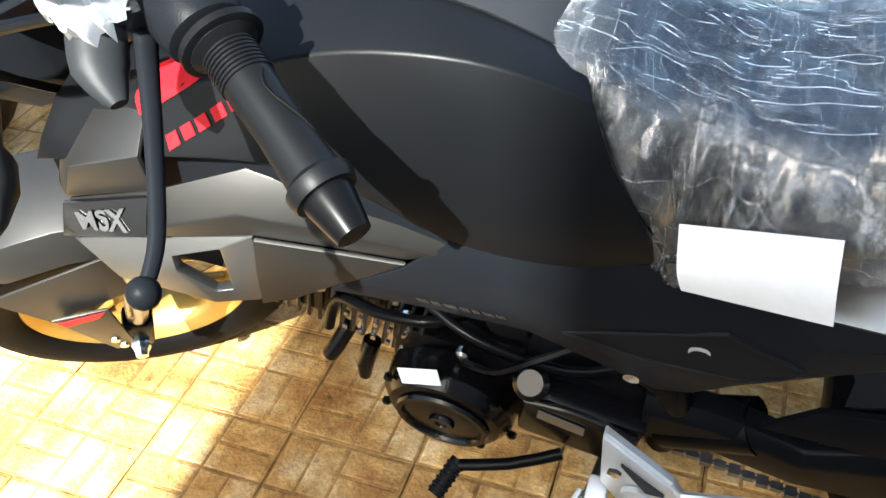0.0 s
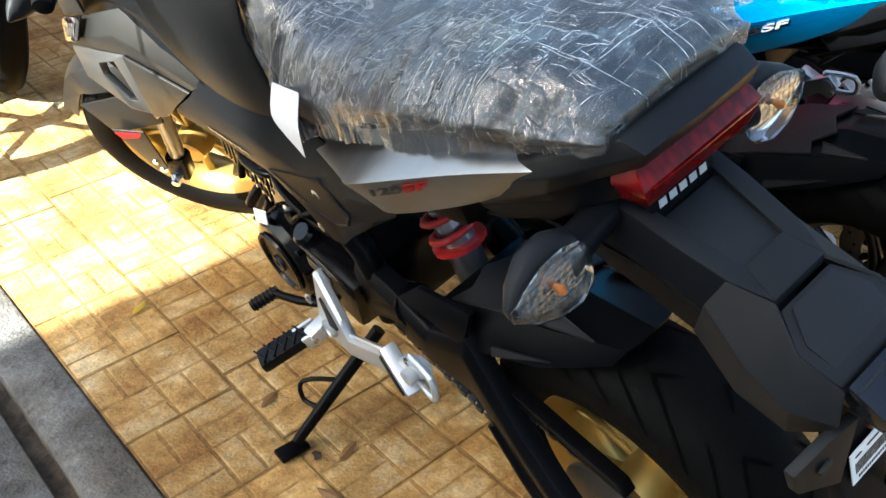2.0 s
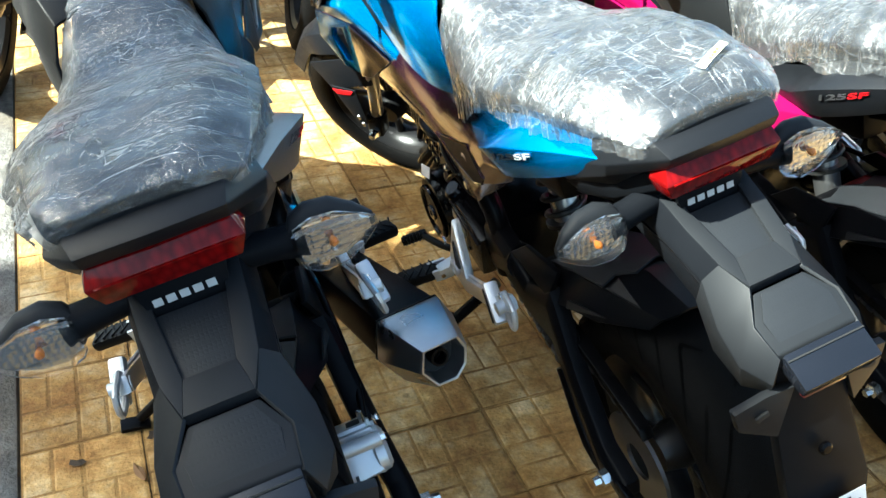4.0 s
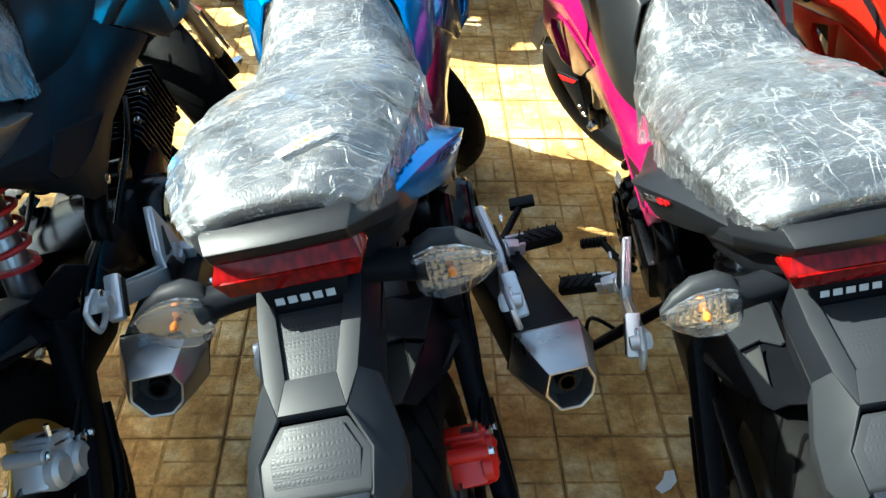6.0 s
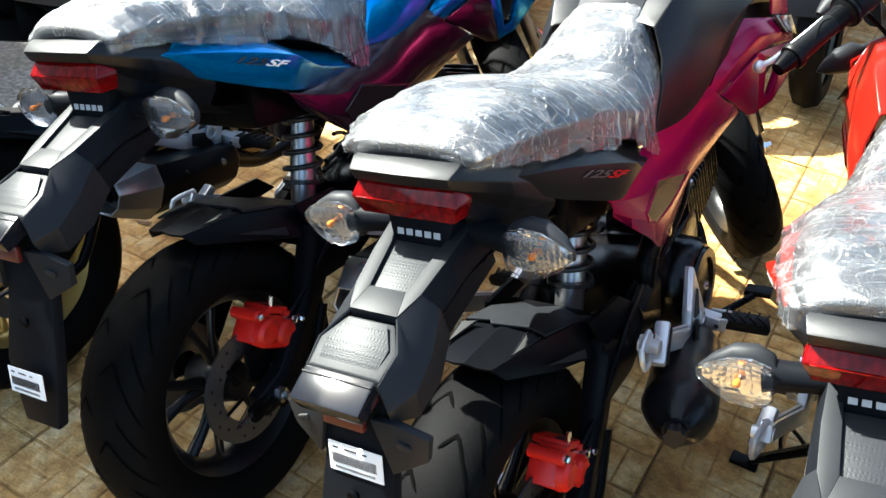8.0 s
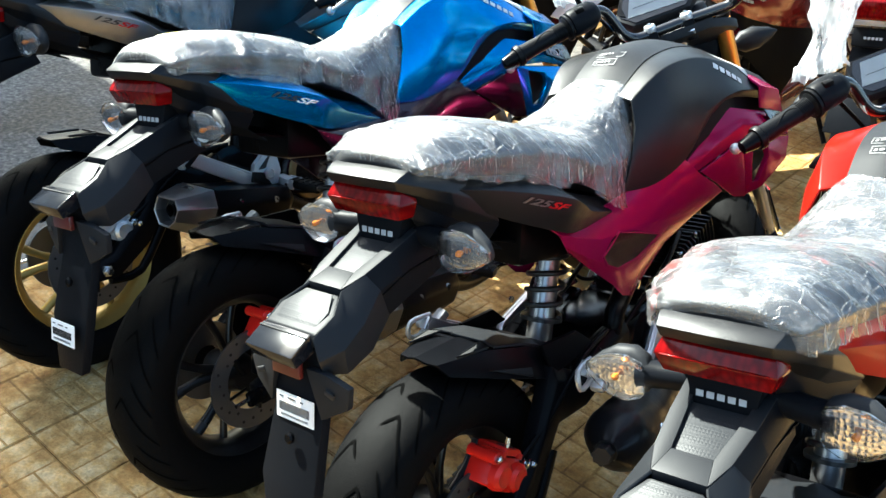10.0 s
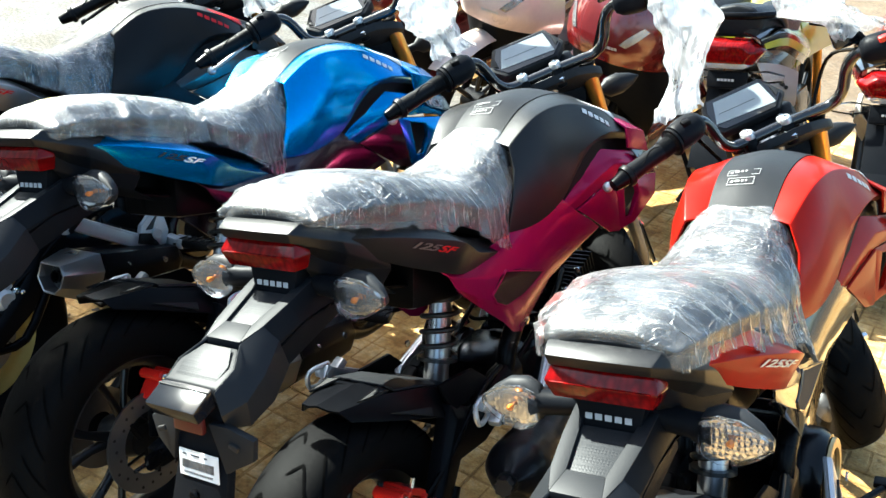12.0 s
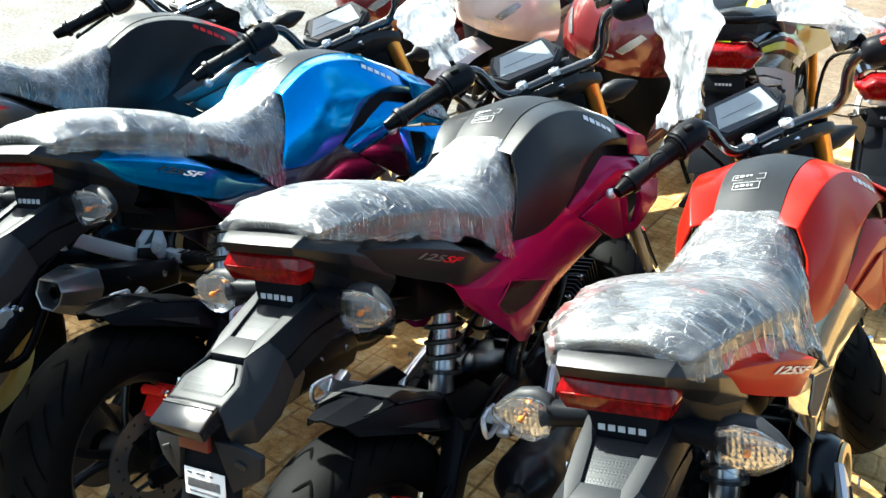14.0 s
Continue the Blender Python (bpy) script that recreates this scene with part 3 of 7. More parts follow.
def indicator(bike, s):
    """One rear turn signal: stalk, housing, reflector, bulb and lens."""
    c = Vector((s * 0.138, -0.034, 0.731))
    ind = part("rear_indicator", tube([(s * 0.045, -0.012, 0.735), (s * 0.085, -0.018, 0.733), (s * 0.115, -0.022, 0.732)], [0.017, 0.016, 0.019], 12, 2), PLASTIC, bike, "black turn signal with a clear pointed lens")

    def ring(x, dy0, dy1, dz, top=0.0):
        return [(s * x, c.y + dy0 + (dy1 - dy0) * (0.5 - 0.5 * math.cos(a)), c.z + top + dz * math.sin(a) * (1.0 if math.sin(a) < 0 else 1.08)) for a in (2 * math.pi * k / 16 for k in range(16))]
    housing = loft([ring(0.098, 0.000, 0.020, 0.014), ring(0.105, 0.000, 0.030, 0.024), ring(0.122, 0.000, 0.036, 0.029, 0.001), ring(0.145, 0.000, 0.034, 0.027, 0.001), ring(0.165, 0.000, 0.024, 0.017), ring(0.179, 0.000, 0.010, 0.006)], 0.0)
    part("housing", housing, PLASTIC_GREY, ind, smooth=50)
    bowl = loft([ring(0.104, -0.002, 0.0015, 0.020), ring(0.122, -0.002, 0.0015, 0.026), ring(0.145, -0.002, 0.0015, 0.024), ring(0.165, -0.002, 0.0015, 0.014), ring(0.174, -0.002, 0.0015, 0.005)])
    part("lamp_reflector", bowl, LAMP_BOWL, ind, smooth=50)
    part("bulb", lathe([(-0.004, 0.002), (-0.002, 0.003), (0.002, 0.0042), (0.005, 0.0042), (0.008, 0.002)], (c.x - s * 0.002, c.y - 0.006, c.z), (0, -1, 0), 12), ORANGE_GLASS, ind, "amber bulb")
    rings = []
    for x, b, dz in ((0.101, 0.010, 0.018), (0.106, 0.015, 0.024), (0.122, 0.020, 0.029), (0.145, 0.018, 0.027), (0.165, 0.012, 0.017), (0.180, 0.004, 0.006)):
        rings.append(ring(x, 0.001, -b, dz, 0.0005))
    lens = part("lens", loft(rings), LENS, ind, "clear ribbed plastic lens", smooth=50)
    lens.visible_shadow = False


def tail_unit(bike, spec):
    # slab round the back of the seat, over the lamp
    half = [[(0.0, -0.012, 0.838), (0.060, -0.010, 0.836), (0.084, 0.025, 0.814), (0.090, 0.070, 0.788)],
            [(0.0, -0.056, 0.835), (0.069, -0.051, 0.834), (0.096, 0.006, 0.808), (0.100, 0.062, 0.778)],
            [(0.0, -0.073, 0.827), (0.064, -0.070, 0.826), (0.101, -0.006, 0.797), (0.106, 0.060, 0.764)],
            [(0.0, -0.068, 0.812), (0.062, -0.065, 0.811), (0.097, 0.004, 0.775), (0.107, 0.084, 0.727)],
            [(0.0, -0.048, 0.808), (0.056, -0.046, 0.806), (0.074, 0.010, 0.745), (0.070, 0.042, 0.714)]]
    part("tail_cowl", sheet([mir(-1, r[:0:-1]) + r for r in half], 0.004, 1, 1, 0.002), SLAB, bike, "dark satin cowl round the back of the seat")
    for s in (1, -1):
        cheek = [mir(s, [(0.056, -0.046, 0.800), (0.080, 0.010, 0.762), (0.102, 0.086, 0.725)]),
                 mir(s, [(0.054, -0.038, 0.768), (0.078, 0.020, 0.730), (0.085, 0.080, 0.700)]),
                 mir(s, [(0.044, -0.015, 0.742), (0.064, 0.040, 0.705), (0.070, 0.130, 0.665)])]
        part("tail_side", sheet(cheek, 0.004, 1, 1, 0.002), PLASTIC, bike)
    # lamp
    v = [(-0.064, -0.036, 0.811), (0.064, -0.036, 0.811), (0.072, -0.040, 0.790), (0.063, -0.040, 0.769), (-0.063, -0.040, 0.769), (-0.072, -0.040, 0.790),
         (-0.062, -0.058, 0.810), (0.062, -0.058, 0.810), (0.069, -0.071, 0.793), (0.060, -0.066, 0.771), (-0.060, -0.066, 0.771), (-0.069, -0.071, 0.793)]
    f = [(6, 7, 8, 11), (11, 8, 9, 10), (0, 1, 2, 3, 4, 5)] + [(i, (i + 1) % 6, 6 + (i + 1) % 6, 6 + i) for i in range(6)]
    lamp = part("tail_lamp", solid(v, f, 0.0025), RED_LENS, bike, "deep red faceted tail lamp")
    part("lamp_ridge", box((0, -0.0712, 0.7925), (0.122, 0.003, 0.0026), 0.0008, (6, 0, 0)), RED_LENS, lamp)
    # the panel with the maker's badge
    part("badge_panel", solid([(-0.046, -0.042, 0.772), (0.046, -0.042, 0.772), (0.035, -0.052, 0.724), (-0.035, -0.052, 0.724),
                               (-0.046, -0.012, 0.772), (0.046, -0.012, 0.772), (0.035, -0.012, 0.724), (-0.035, -0.012, 0.724)],
                              [(0, 1, 2, 3), (4, 5, 6, 7), (0, 1, 5, 4), (1, 2, 6, 5), (2, 3, 7, 6), (3, 0, 4, 7)], 0.002), PLASTIC, bike)
    part("maker_badge", badge((-0.0300, -0.0500, 0.7385), (1, 0, 0), (0, 0.21, 1), 0.0610, 0.0092), BADGE, bike, "small white badge")
    # sloping top plane with its sunken grained panel
    def on_plane(x, y, d=0.0):
        return (x, y, 0.7165 + 0.30 * (y + 0.120) - d)
    for s in (1, -1):
        rim = [(0.052, -0.012), (0.049, -0.075), (0.043, -0.124), (0.031, -0.156), (0.0235, -0.124), (0.0325, -0.058), (0.037, -0.012)]
        v = [on_plane(s * x, y) for x, y in rim] + [on_plane(s * x, y, 0.012) for x, y in rim]
        f = [(0, 1, 5, 6), (1, 2, 4, 5), (2, 3, 4), (7, 13, 12, 8), (8, 12, 11, 9), (9, 11, 10)] + [(k, (k + 1) % 7, 7 + (k + 1) % 7, 7 + k) for k in range(7)]
        part("tail_plane", solid(v, f, 0.0010), PLASTIC_GREY, bike)
        flank = [mir(s, [(0.052, -0.012, 0.7480), (0.049, -0.075, 0.7295), (0.043, -0.124, 0.7145)]), mir(s, [(0.062, -0.006, 0.722), (0.059, -0.070, 0.700), (0.056, -0.112, 0.690)]), mir(s, [(0.058, 0.010, 0.680), (0.056, -0.060, 0.662), (0.054, -0.100, 0.650)])]
        part("tail_flank", sheet(flank, 0.004, 1, 1, 0.0012), PLASTIC, bike)
        cheek = [mir(s, [(0.044, -0.122, 0.7150), (0.032, -0.157, 0.7040), (0.051, -0.190, 0.6880), (0.047, -0.226, 0.6710)]),
                 mir(s, [(0.057, -0.112, 0.6920), (0.071, -0.160, 0.6680), (0.073, -0.200, 0.6500), (0.056, -0.230, 0.6420)]),
                 mir(s, [(0.055, -0.100, 0.6500), (0.068, -0.150, 0.6250), (0.066, -0.195, 0.6120), (0.050, -0.220, 0.6180)])]
        part("tail_cheek", sheet(cheek, 0.004, 1, 1, 0.0012), PLASTIC_GREY, bike)
    v = [on_plane(x, y, d) for d in (0.0, 0.012) for x, y in ((-0.031, -0.156), (0.031, -0.156), (0.0235, -0.124), (-0.0235, -0.124))]
    part("rear_plane", solid(v, [(0, 1, 2, 3), (4, 5, 6, 7), (0, 1, 5, 4), (1, 2, 6, 5), (2, 3, 7, 6), (3, 0, 4, 7)], 0.0008), PLASTIC_GREY, bike)
    part("grained_panel", plate([on_plane(-0.036, -0.054, 0.005), on_plane(0.036, -0.054, 0.005), on_plane(0.0245, -0.126, 0.005), on_plane(-0.0245, -0.126, 0.005)], (0, 0, -0.004), 0.0005), GRAINED, bike, "sunken panel with hexagon grain")
    hexa = [(-0.031, -0.1605, 0.6985), (0.031, -0.1605, 0.6985), (0.050, -0.190, 0.6865), (0.046, -0.222, 0.6735), (-0.046, -0.222, 0.6735), (-0.050, -0.190, 0.6865)]
    cap = part("rear_cap", plate(hexa, (0, -0.004, -0.016), 0.003), PLASTIC_GREY, bike, "charcoal hexagonal cap over the plate lamp")
    inner = [(x * 0.80, -0.190 + (y + 0.190) * 0.80, z + 0.0022) for x, y, z in hexa]
    part("grained_inset", plate(inner, (0, 0, -0.002), 0.0004), GRAINED, cap)
    part("plate_lamp", solid([(-0.045, -0.226, 0.677), (0.045, -0.226, 0.677), (0.045, -0.262, 0.660), (-0.045, -0.262, 0.660), (-0.043, -0.222, 0.650), (0.043, -0.222, 0.650), (0.041, -0.254, 0.640), (-0.041, -0.254, 0.640)],
                             [(0, 1, 2, 3), (4, 5, 6, 7), (0, 1, 5, 4), (1, 2, 6, 5), (2, 3, 7, 6), (3, 0, 4, 7)], 0.003), LAMP_CASE, bike, "black plate lamp")
    part("lamp_seam", box((0, -0.2335, 0.6742), (0.088, 0.0016, 0.0016), 0.0, (25, 0, 0)), VENT_SHADE_BLACK, bike)
    # number plate bracket and mudflap
    flap = part("mudflap", solid([(-0.040, -0.215, 0.645), (0.040, -0.215, 0.645), (0.046, -0.232, 0.560), (0.052, -0.270, 0.470), (0.036, -0.292, 0.385), (-0.036, -0.292, 0.385), (-0.052, -0.270, 0.470), (-0.046, -0.232, 0.560),
                                  (-0.040, -0.200, 0.645), (0.040, -0.200, 0.645), (0.046, -0.215, 0.560), (0.052, -0.252, 0.470), (0.036, -0.276, 0.385), (-0.036, -0.276, 0.385), (-0.052, -0.252, 0.470), (-0.046, -0.215, 0.560)],
                                 [(0, 1, 2, 7), (7, 2, 3, 6), (6, 3, 4, 5), (8, 15, 10, 9), (15, 14, 11, 10), (14, 13, 12, 11)] + [(i, (i + 1) % 8, 8 + (i + 1) % 8, 8 + i) for i in range(8)], 0.003), PLASTIC, bike, "black plastic rear mudflap")
    for s in (1, -1):
        wing = part("bracket_wing", plate(mir(s, [(0.030, -0.232, 0.628), (0.060, -0.228, 0.625), (0.094, -0.222, 0.610), (0.088, -0.224, 0.580), (0.048, -0.236, 0.560)]), (0, 0.010, 0.0), 0.002), PLASTIC_GREY, flap)
        # slot is a black block, its shade given by colour
        part("slot", box((s * 0.066, -0.230, 0.600), (0.016, 0.004, 0.008), 0.002, (0, s * 20, 0)), VENT_SHADE_BLACK, wing)
    part("rear_reflector", box((0, -0.236, 0.625), (0.052, 0.008, 0.022), 0.002, (-8, 0, 0)), REFLECTOR, flap, "red rear reflector")
    part("bolt", lathe([(0, 0.008), (0.004, 0.008), (0.006, 0.005)], (0, -0.252, 0.528), (0, -1, 0.3), 12), FRAME, flap)
    if spec.get("sticker"):
        y, z, dy = spec["sticker"]
        up = Vector((0, dy, 1)).normalized()
        o = Vector((-0.036, y, z))
        st = part("barcode_label", plate([o, o + Vector((0.072, 0, 0)), o + Vector((0.072, 0, 0)) + up * 0.036, o + up * 0.036], (0, -0.0012, 0), 0.0), WHITE, flap, "white paper label with a barcode")
        rnd = random.Random(5)
        ws = [rnd.choice((0.0004, 0.0006, 0.0010)) for _ in range(36)]
        part("barcode", bars(o + Vector((0.005, -0.0014, 0)) + up * 0.011, (1, 0, 0), up, ws, 0.0010, 0.012, 0.0004), DARK_PRINT, st)
        part("print_line", bars(o + Vector((0.008, -0.0014, 0)) + up * 0.004, (1, 0, 0), up, [0.0016] * 18, 0.0014, 0.003, 0.0004), DARK_PRINT, st)
        part("small_print", bars(o + Vector((0.006, -0.0014, 0)) + up * 0.029, (1, 0, 0), up, (0.008, 0.016, 0.006), 0.008, 0.002, 0.0004), DARK_PRINT, st)
    for s in (1, -1):
        indicator(bike, s)


def side_panels(bike, spec):
    for s in (1, -1):
        # wing under the seat
        grid = [mir(s, [(0.078, 0.004, 0.808), (0.088, 0.085, 0.797), (0.098, 0.165, 0.775), (0.096, 0.225, 0.740), (0.088, 0.290, 0.704), (0.080, 0.400, 0.660)]),
                mir(s, [(0.099, 0.008, 0.796), (0.128, 0.085, 0.774), (0.161, 0.180, 0.739), (0.158, 0.225, 0.713), (0.140, 0.275, 0.684), (0.104, 0.400, 0.638)]),
                mir(s, [(0.094, 0.030, 0.764), (0.116, 0.090, 0.728), (0.138, 0.178, 0.684), (0.134, 0.222, 0.666), (0.122, 0.265, 0.654), (0.098, 0.380, 0.628)])]
        p = part("side_panel", sheet(grid, 0.004, 4, 1, 0.0014), spec["wing"], bike, spec["wing_label"], smooth=24)
        run, up = (0, -1, 0.45) if s < 0 else (0, 1, -0.45), (0, 0.42, 1)
        o1, o2 = ((-0.2, 0.186, 0.716), (-0.2, 0.140, 0.7367)) if s < 0 else ((0.2, 0.100, 0.754), (0.2, 0.146, 0.7333))
        for text, o, mat in (("125", o1, spec["mark"]), ("SF", o2, spec["mark2"])):
            part("model_mark", lay_on(lettering(text, o, run, up, 0.0098, 0.0004, 0.35, 2.45), p, (-s, 0, 0), 0.0014), mat, p)
        # triangular frame cover
        grid = [mir(s, [(0.112, 0.190, 0.680), (0.106, 0.300, 0.662), (0.095, 0.424, 0.656), (0.110, 0.500, 0.666), (0.130, 0.592, 0.680)]),
                mir(s, [(0.122, 0.200, 0.668), (0.122, 0.310, 0.622), (0.120, 0.430, 0.600), (0.128, 0.530, 0.618), (0.141, 0.645, 0.634)]),
                mir(s, [(0.118, 0.220, 0.645), (0.123, 0.340, 0.568), (0.120, 0.440, 0.535), (0.124, 0.560, 0.570), (0.146, 0.695, 0.602)]),
                mir(s, [(0.104, 0.250, 0.622), (0.112, 0.365, 0.520), (0.109, 0.430, 0.472), (0.112, 0.550, 0.530), (0.146, 0.724, 0.580)])]
        c = part("frame_cover", sheet(grid, 0.004, 2, 1, 0.0015), spec["cover"], bike, spec["cover_label"])
        tri = mir(s, [(0.2, 0.318, 0.590), (0.2, 0.378, 0.612), (0.2, 0.512, 0.562), (0.2, 0.470, 0.552), (0.2, 0.430, 0.546), (0.2, 0.362, 0.552), (0.2, 0.330, 0.570)])
        inset = sheet([[tri[0], tri[1], tri[2]], [tri[6], (tri[6][0], 0.400, 0.578), tri[3]], [tri[5], (tri[5][0], 0.396, 0.549), tri[4]]], 0.0, 3, 3)
        part("cover_inset", lay_on(inset, c, (-s, 0, 0), 0.0012), spec["vent"], c)
        rim = [Vector(q) for q in tri]
        loop = bmesh.new()
        for k in range(7):
            tube([rim[k], (rim[k] + rim[(k + 1) % 7]) / 2, rim[(k + 1) % 7]], 0.0022, 6, 1, loop)
        part("inset_rim", lay_on(loop, c, (-s, 0, 0), -0.0018), spec["cover"], c)
        part("cover_bolt", lathe([(0, 0.008), (0.003, 0.008), (0.004, 0.004)], (s * 0.112, 0.452, 0.484), (s, 0, 0), 12), CHROME, c)
    part("embossed_mark", lay_on(bars((-0.25, 0.640, 0.577), (0, -1, -0.22), (0, 0.2, 1), (0.010, 0.008, 0.012, 0.008, 0.006, 0.010, 0.008), 0.003, 0.008, 0.0006), c, (1, 0, 0), 0.0008), FIN_EDGE, c)
    if spec.get("key"):
        part("seat_lock", lathe([(0, 0.013), (0.004, 0.013), (0.005, 0.009), (0.003, 0.008)], (-0.1205, 0.396, 0.574), (-1, 0, -0.1), 18), ALLOY, bike, "round steel seat lock")


def tank_and_shrouds(bike, spec):
    pad = [[(-0.052, 0.515, 0.812), (-0.056, 0.600, 0.850), (-0.060, 0.700, 0.856), (-0.062, 0.800, 0.836), (-0.060, 0.890, 0.799)],
           [(0.0, 0.525, 0.822), (0.0, 0.600, 0.862), (0.0, 0.700, 0.868), (0.0, 0.800, 0.846), (0.0, 0.900, 0.803)],
           [(0.052, 0.515, 0.812), (0.056, 0.600, 0.850), (0.060, 0.700, 0.856), (0.062, 0.800, 0.836), (0.060, 0.890, 0.799)]]
    p = part("tank_pad", sheet(pad, 0.006, 4, 4), PLASTIC_GREY, bike, "satin charcoal cover along the tank top", smooth=60)
    for y, w in ((0.566, 0.044), (0.590, 0.054)):
        lb = part("warning_label", lay_on(frame_strip((-w / 2 - 0.010, y, 1.0), w, 0.016), p, (0, 0, -1), 0.0022), LABEL, p, "small pale warning label")
        part("label_print", lay_on(bars((-w / 2 - 0.005, y + 0.004, 1.0), (1, 0, 0), (0, 1, 0), (0.005, 0.007, 0.004, 0.003), 0.003, 0.004, 0.0003), p, (0, 0, -1), 0.0022), LABEL, lb)
    for s in (1, -1):
        grid = [mir(s, [(0.050, 0.510, 0.808), (0.055, 0.600, 0.848), (0.060, 0.700, 0.855), (0.065, 0.800, 0.834), (0.062, 0.930, 0.781)]),
                mir(s, [(0.084, 0.497, 0.803), (0.104, 0.575, 0.842), (0.118, 0.680, 0.842), (0.138, 0.790, 0.808), (0.125, 0.950, 0.754)]),
                mir(s, [(0.102, 0.478, 0.762), (0.126, 0.560, 0.781), (0.138, 0.660, 0.790), (0.158, 0.775, 0.776), (0.150, 0.965, 0.726)]),
                mir(s, [(0.106, 0.455, 0.712), (0.130, 0.540, 0.722), (0.143, 0.640, 0.745), (0.167, 0.768, 0.766), (0.163, 0.972, 0.708)]),
                mir(s, [(0.102, 0.435, 0.660), (0.122, 0.510, 0.655), (0.136, 0.600, 0.678), (0.146, 0.735, 0.752), (0.146, 0.978, 0.696)])]
        recess = [mir(s, [(0.128, 0.600, 0.690), (0.142, 0.735, 0.756), (0.142, 0.978, 0.700)]), mir(s, [(0.132, 0.600, 0.660), (0.146, 0.735, 0.700), (0.146, 0.985, 0.650)])]
        part("tank_recess", sheet(recess, 0.003, 3, 1), PLASTIC, bike)
        t = part("fuel_tank_side", sheet(grid, 0.005, 5, 1, 0.007), spec["tank"], bike, spec["tank_label"], smooth=40)
        run, up = ((0, 1, -0.62) if s > 0 else (0, -1, 0.62)), (0, 0.5, 0.85)
        o = (s * 0.25, 0.712, 0.818) if s > 0 else (s * 0.25, 0.806, 0.763)
        part("maker_badge", lay_on(badge(o, run, up, 0.088, 0.0115), t, (-s, 0, 0)), spec["badge"], t)
        part("wing_emblem", lay_on(wing(s), t, (-s, 0, 0), 0.0014), spec["badge"], t)
        # shroud
        grid = [mir(s, [(0.134, 0.598, 0.668), (0.140, 0.690, 0.709), (0.146, 0.760, 0.734), (0.168, 0.838, 0.712), (0.177, 0.942, 0.681)]),
                mir(s, [(0.139, 0.612, 0.656), (0.156, 0.700, 0.684), (0.170, 0.768, 0.700), (0.188, 0.842, 0.684), (0.184, 0.960, 0.640)]),
                mir(s, [(0.140, 0.640, 0.642), (0.153, 0.702, 0.656), (0.168, 0.762, 0.672), (0.184, 0.850, 0.662), (0.187, 0.956, 0.632)])]
        sh = part("shroud", sheet(grid, 0.005, 1, 1, 0.003), spec["shroud"], bike, spec["shroud_label"])
        grid = [mir(s, [(0.140, 0.640, 0.642), (0.153, 0.702, 0.656), (0.168, 0.762, 0.672)]),
                mir(s, [(0.145, 0.690, 0.608), (0.154, 0.745, 0.610), (0.164, 0.782, 0.612)]),
                mir(s, [(0.146, 0.724, 0.585), (0.150, 0.765, 0.556), (0.160, 0.799, 0.548)])]
        part("shroud_rear", sheet(grid, 0.005, 1, 1, 0.002), spec["shroud_low"], bike)
        # vent frame with a hole through it
        o = mir(s, [(0.189, 0.956, 0.633), (0.169, 0.763, 0.672), (0.161, 0.800, 0.548), (0.180, 0.838, 0.556), (0.199, 0.916, 0.597)])
        i = mir(s, [(0.188, 0.846, 0.640), (0.178, 0.797, 0.654), (0.169, 0.819, 0.570), (0.176, 0.834, 0.571), (0.189, 0.850, 0.618)])
        bm = bmesh.new()
        vo, vi = [bm.verts.new(q) for q in o], [bm.verts.new(q) for q in i]
        for k in range(5):
            bm.faces.new((vo[k], vo[(k + 1) % 5], vi[(k + 1) % 5], vi[k]))
        bmesh.ops.recalc_face_normals(bm, faces=bm.faces)
        bmesh.ops.solidify(bm, geom=bm.faces[:], thickness=0.012)
        tidy(bm, 0.002)
        part("vent_frame", bm, spec["vent_frame"], sh)
        # black sheet set behind the opening as its painted shade
        part("vent_shade_sheet", plate([(q[0] - s * 0.045, q[1], q[2]) for q in o], (s * 0.006, 0, 0), 0.0), VENT_SHADE_BLACK, sh)
        sign = part("name_plate", plate(mir(s, [(0.176, 0.842, 0.713), (0.181, 0.942, 0.683), (0.189, 0.961, 0.640), (0.195, 0.846, 0.682)]), (s * 0.004, 0, 0), 0.001), BLACK_GLOSS, sh)
        cap = [mir(s, [(0.130, 0.835, 0.790), (0.118, 0.890, 0.776), (0.110, 0.940, 0.745)]), mir(s, [(0.176, 0.830, 0.762), (0.183, 0.905, 0.738), (0.150, 0.960, 0.700)]),
               mir(s, [(0.174, 0.838, 0.716), (0.179, 0.942, 0.684), (0.150, 0.985, 0.660)])]
        part("shroud_cap", sheet(cap, 0.005, 1, 1, 0.003), spec["shroud"], sh)
        if s < 0:
            part("model_mark", lay_on(lettering("MSX", (-0.25, 0.930, 0.659), (0, -1, 0.33), (0, 0.28, 1), 0.0175, 0.0004, 0.15, 1.35), sign, (1, 0, 0), 0.0012), spec["model_metal"], sh)
        else:
            part("model_mark", lay_on(lettering("MSX", (0.25, 0.858, 0.682), (0, 1, -0.33), (0, 0.28, 1), 0.0175, 0.0004, 0.15, 1.35), sign, (-1, 0, 0), 0.0012), spec["model_metal"], sh)
    # frame behind the panels
    bm = None
    for s in (1, -1):
        bm = tube([(s * 0.03, 0.93, 0.72), (s * 0.085, 0.80, 0.62), (s * 0.09, 0.60, 0.55), (s * 0.085, 0.42, 0.44), (s * 0.08, 0.42, 0.30)], 0.018, 10, 4, bm)
        bm = tube([(s * 0.085, 0.52, 0.58), (s * 0.074, 0.28, 0.685), (s * 0.052, 0.10, 0.735), (s * 0.044, 0.02, 0.745)], 0.011, 8, 4, bm)
    part("frame", bm, FRAME, bike, "black steel frame tubes")
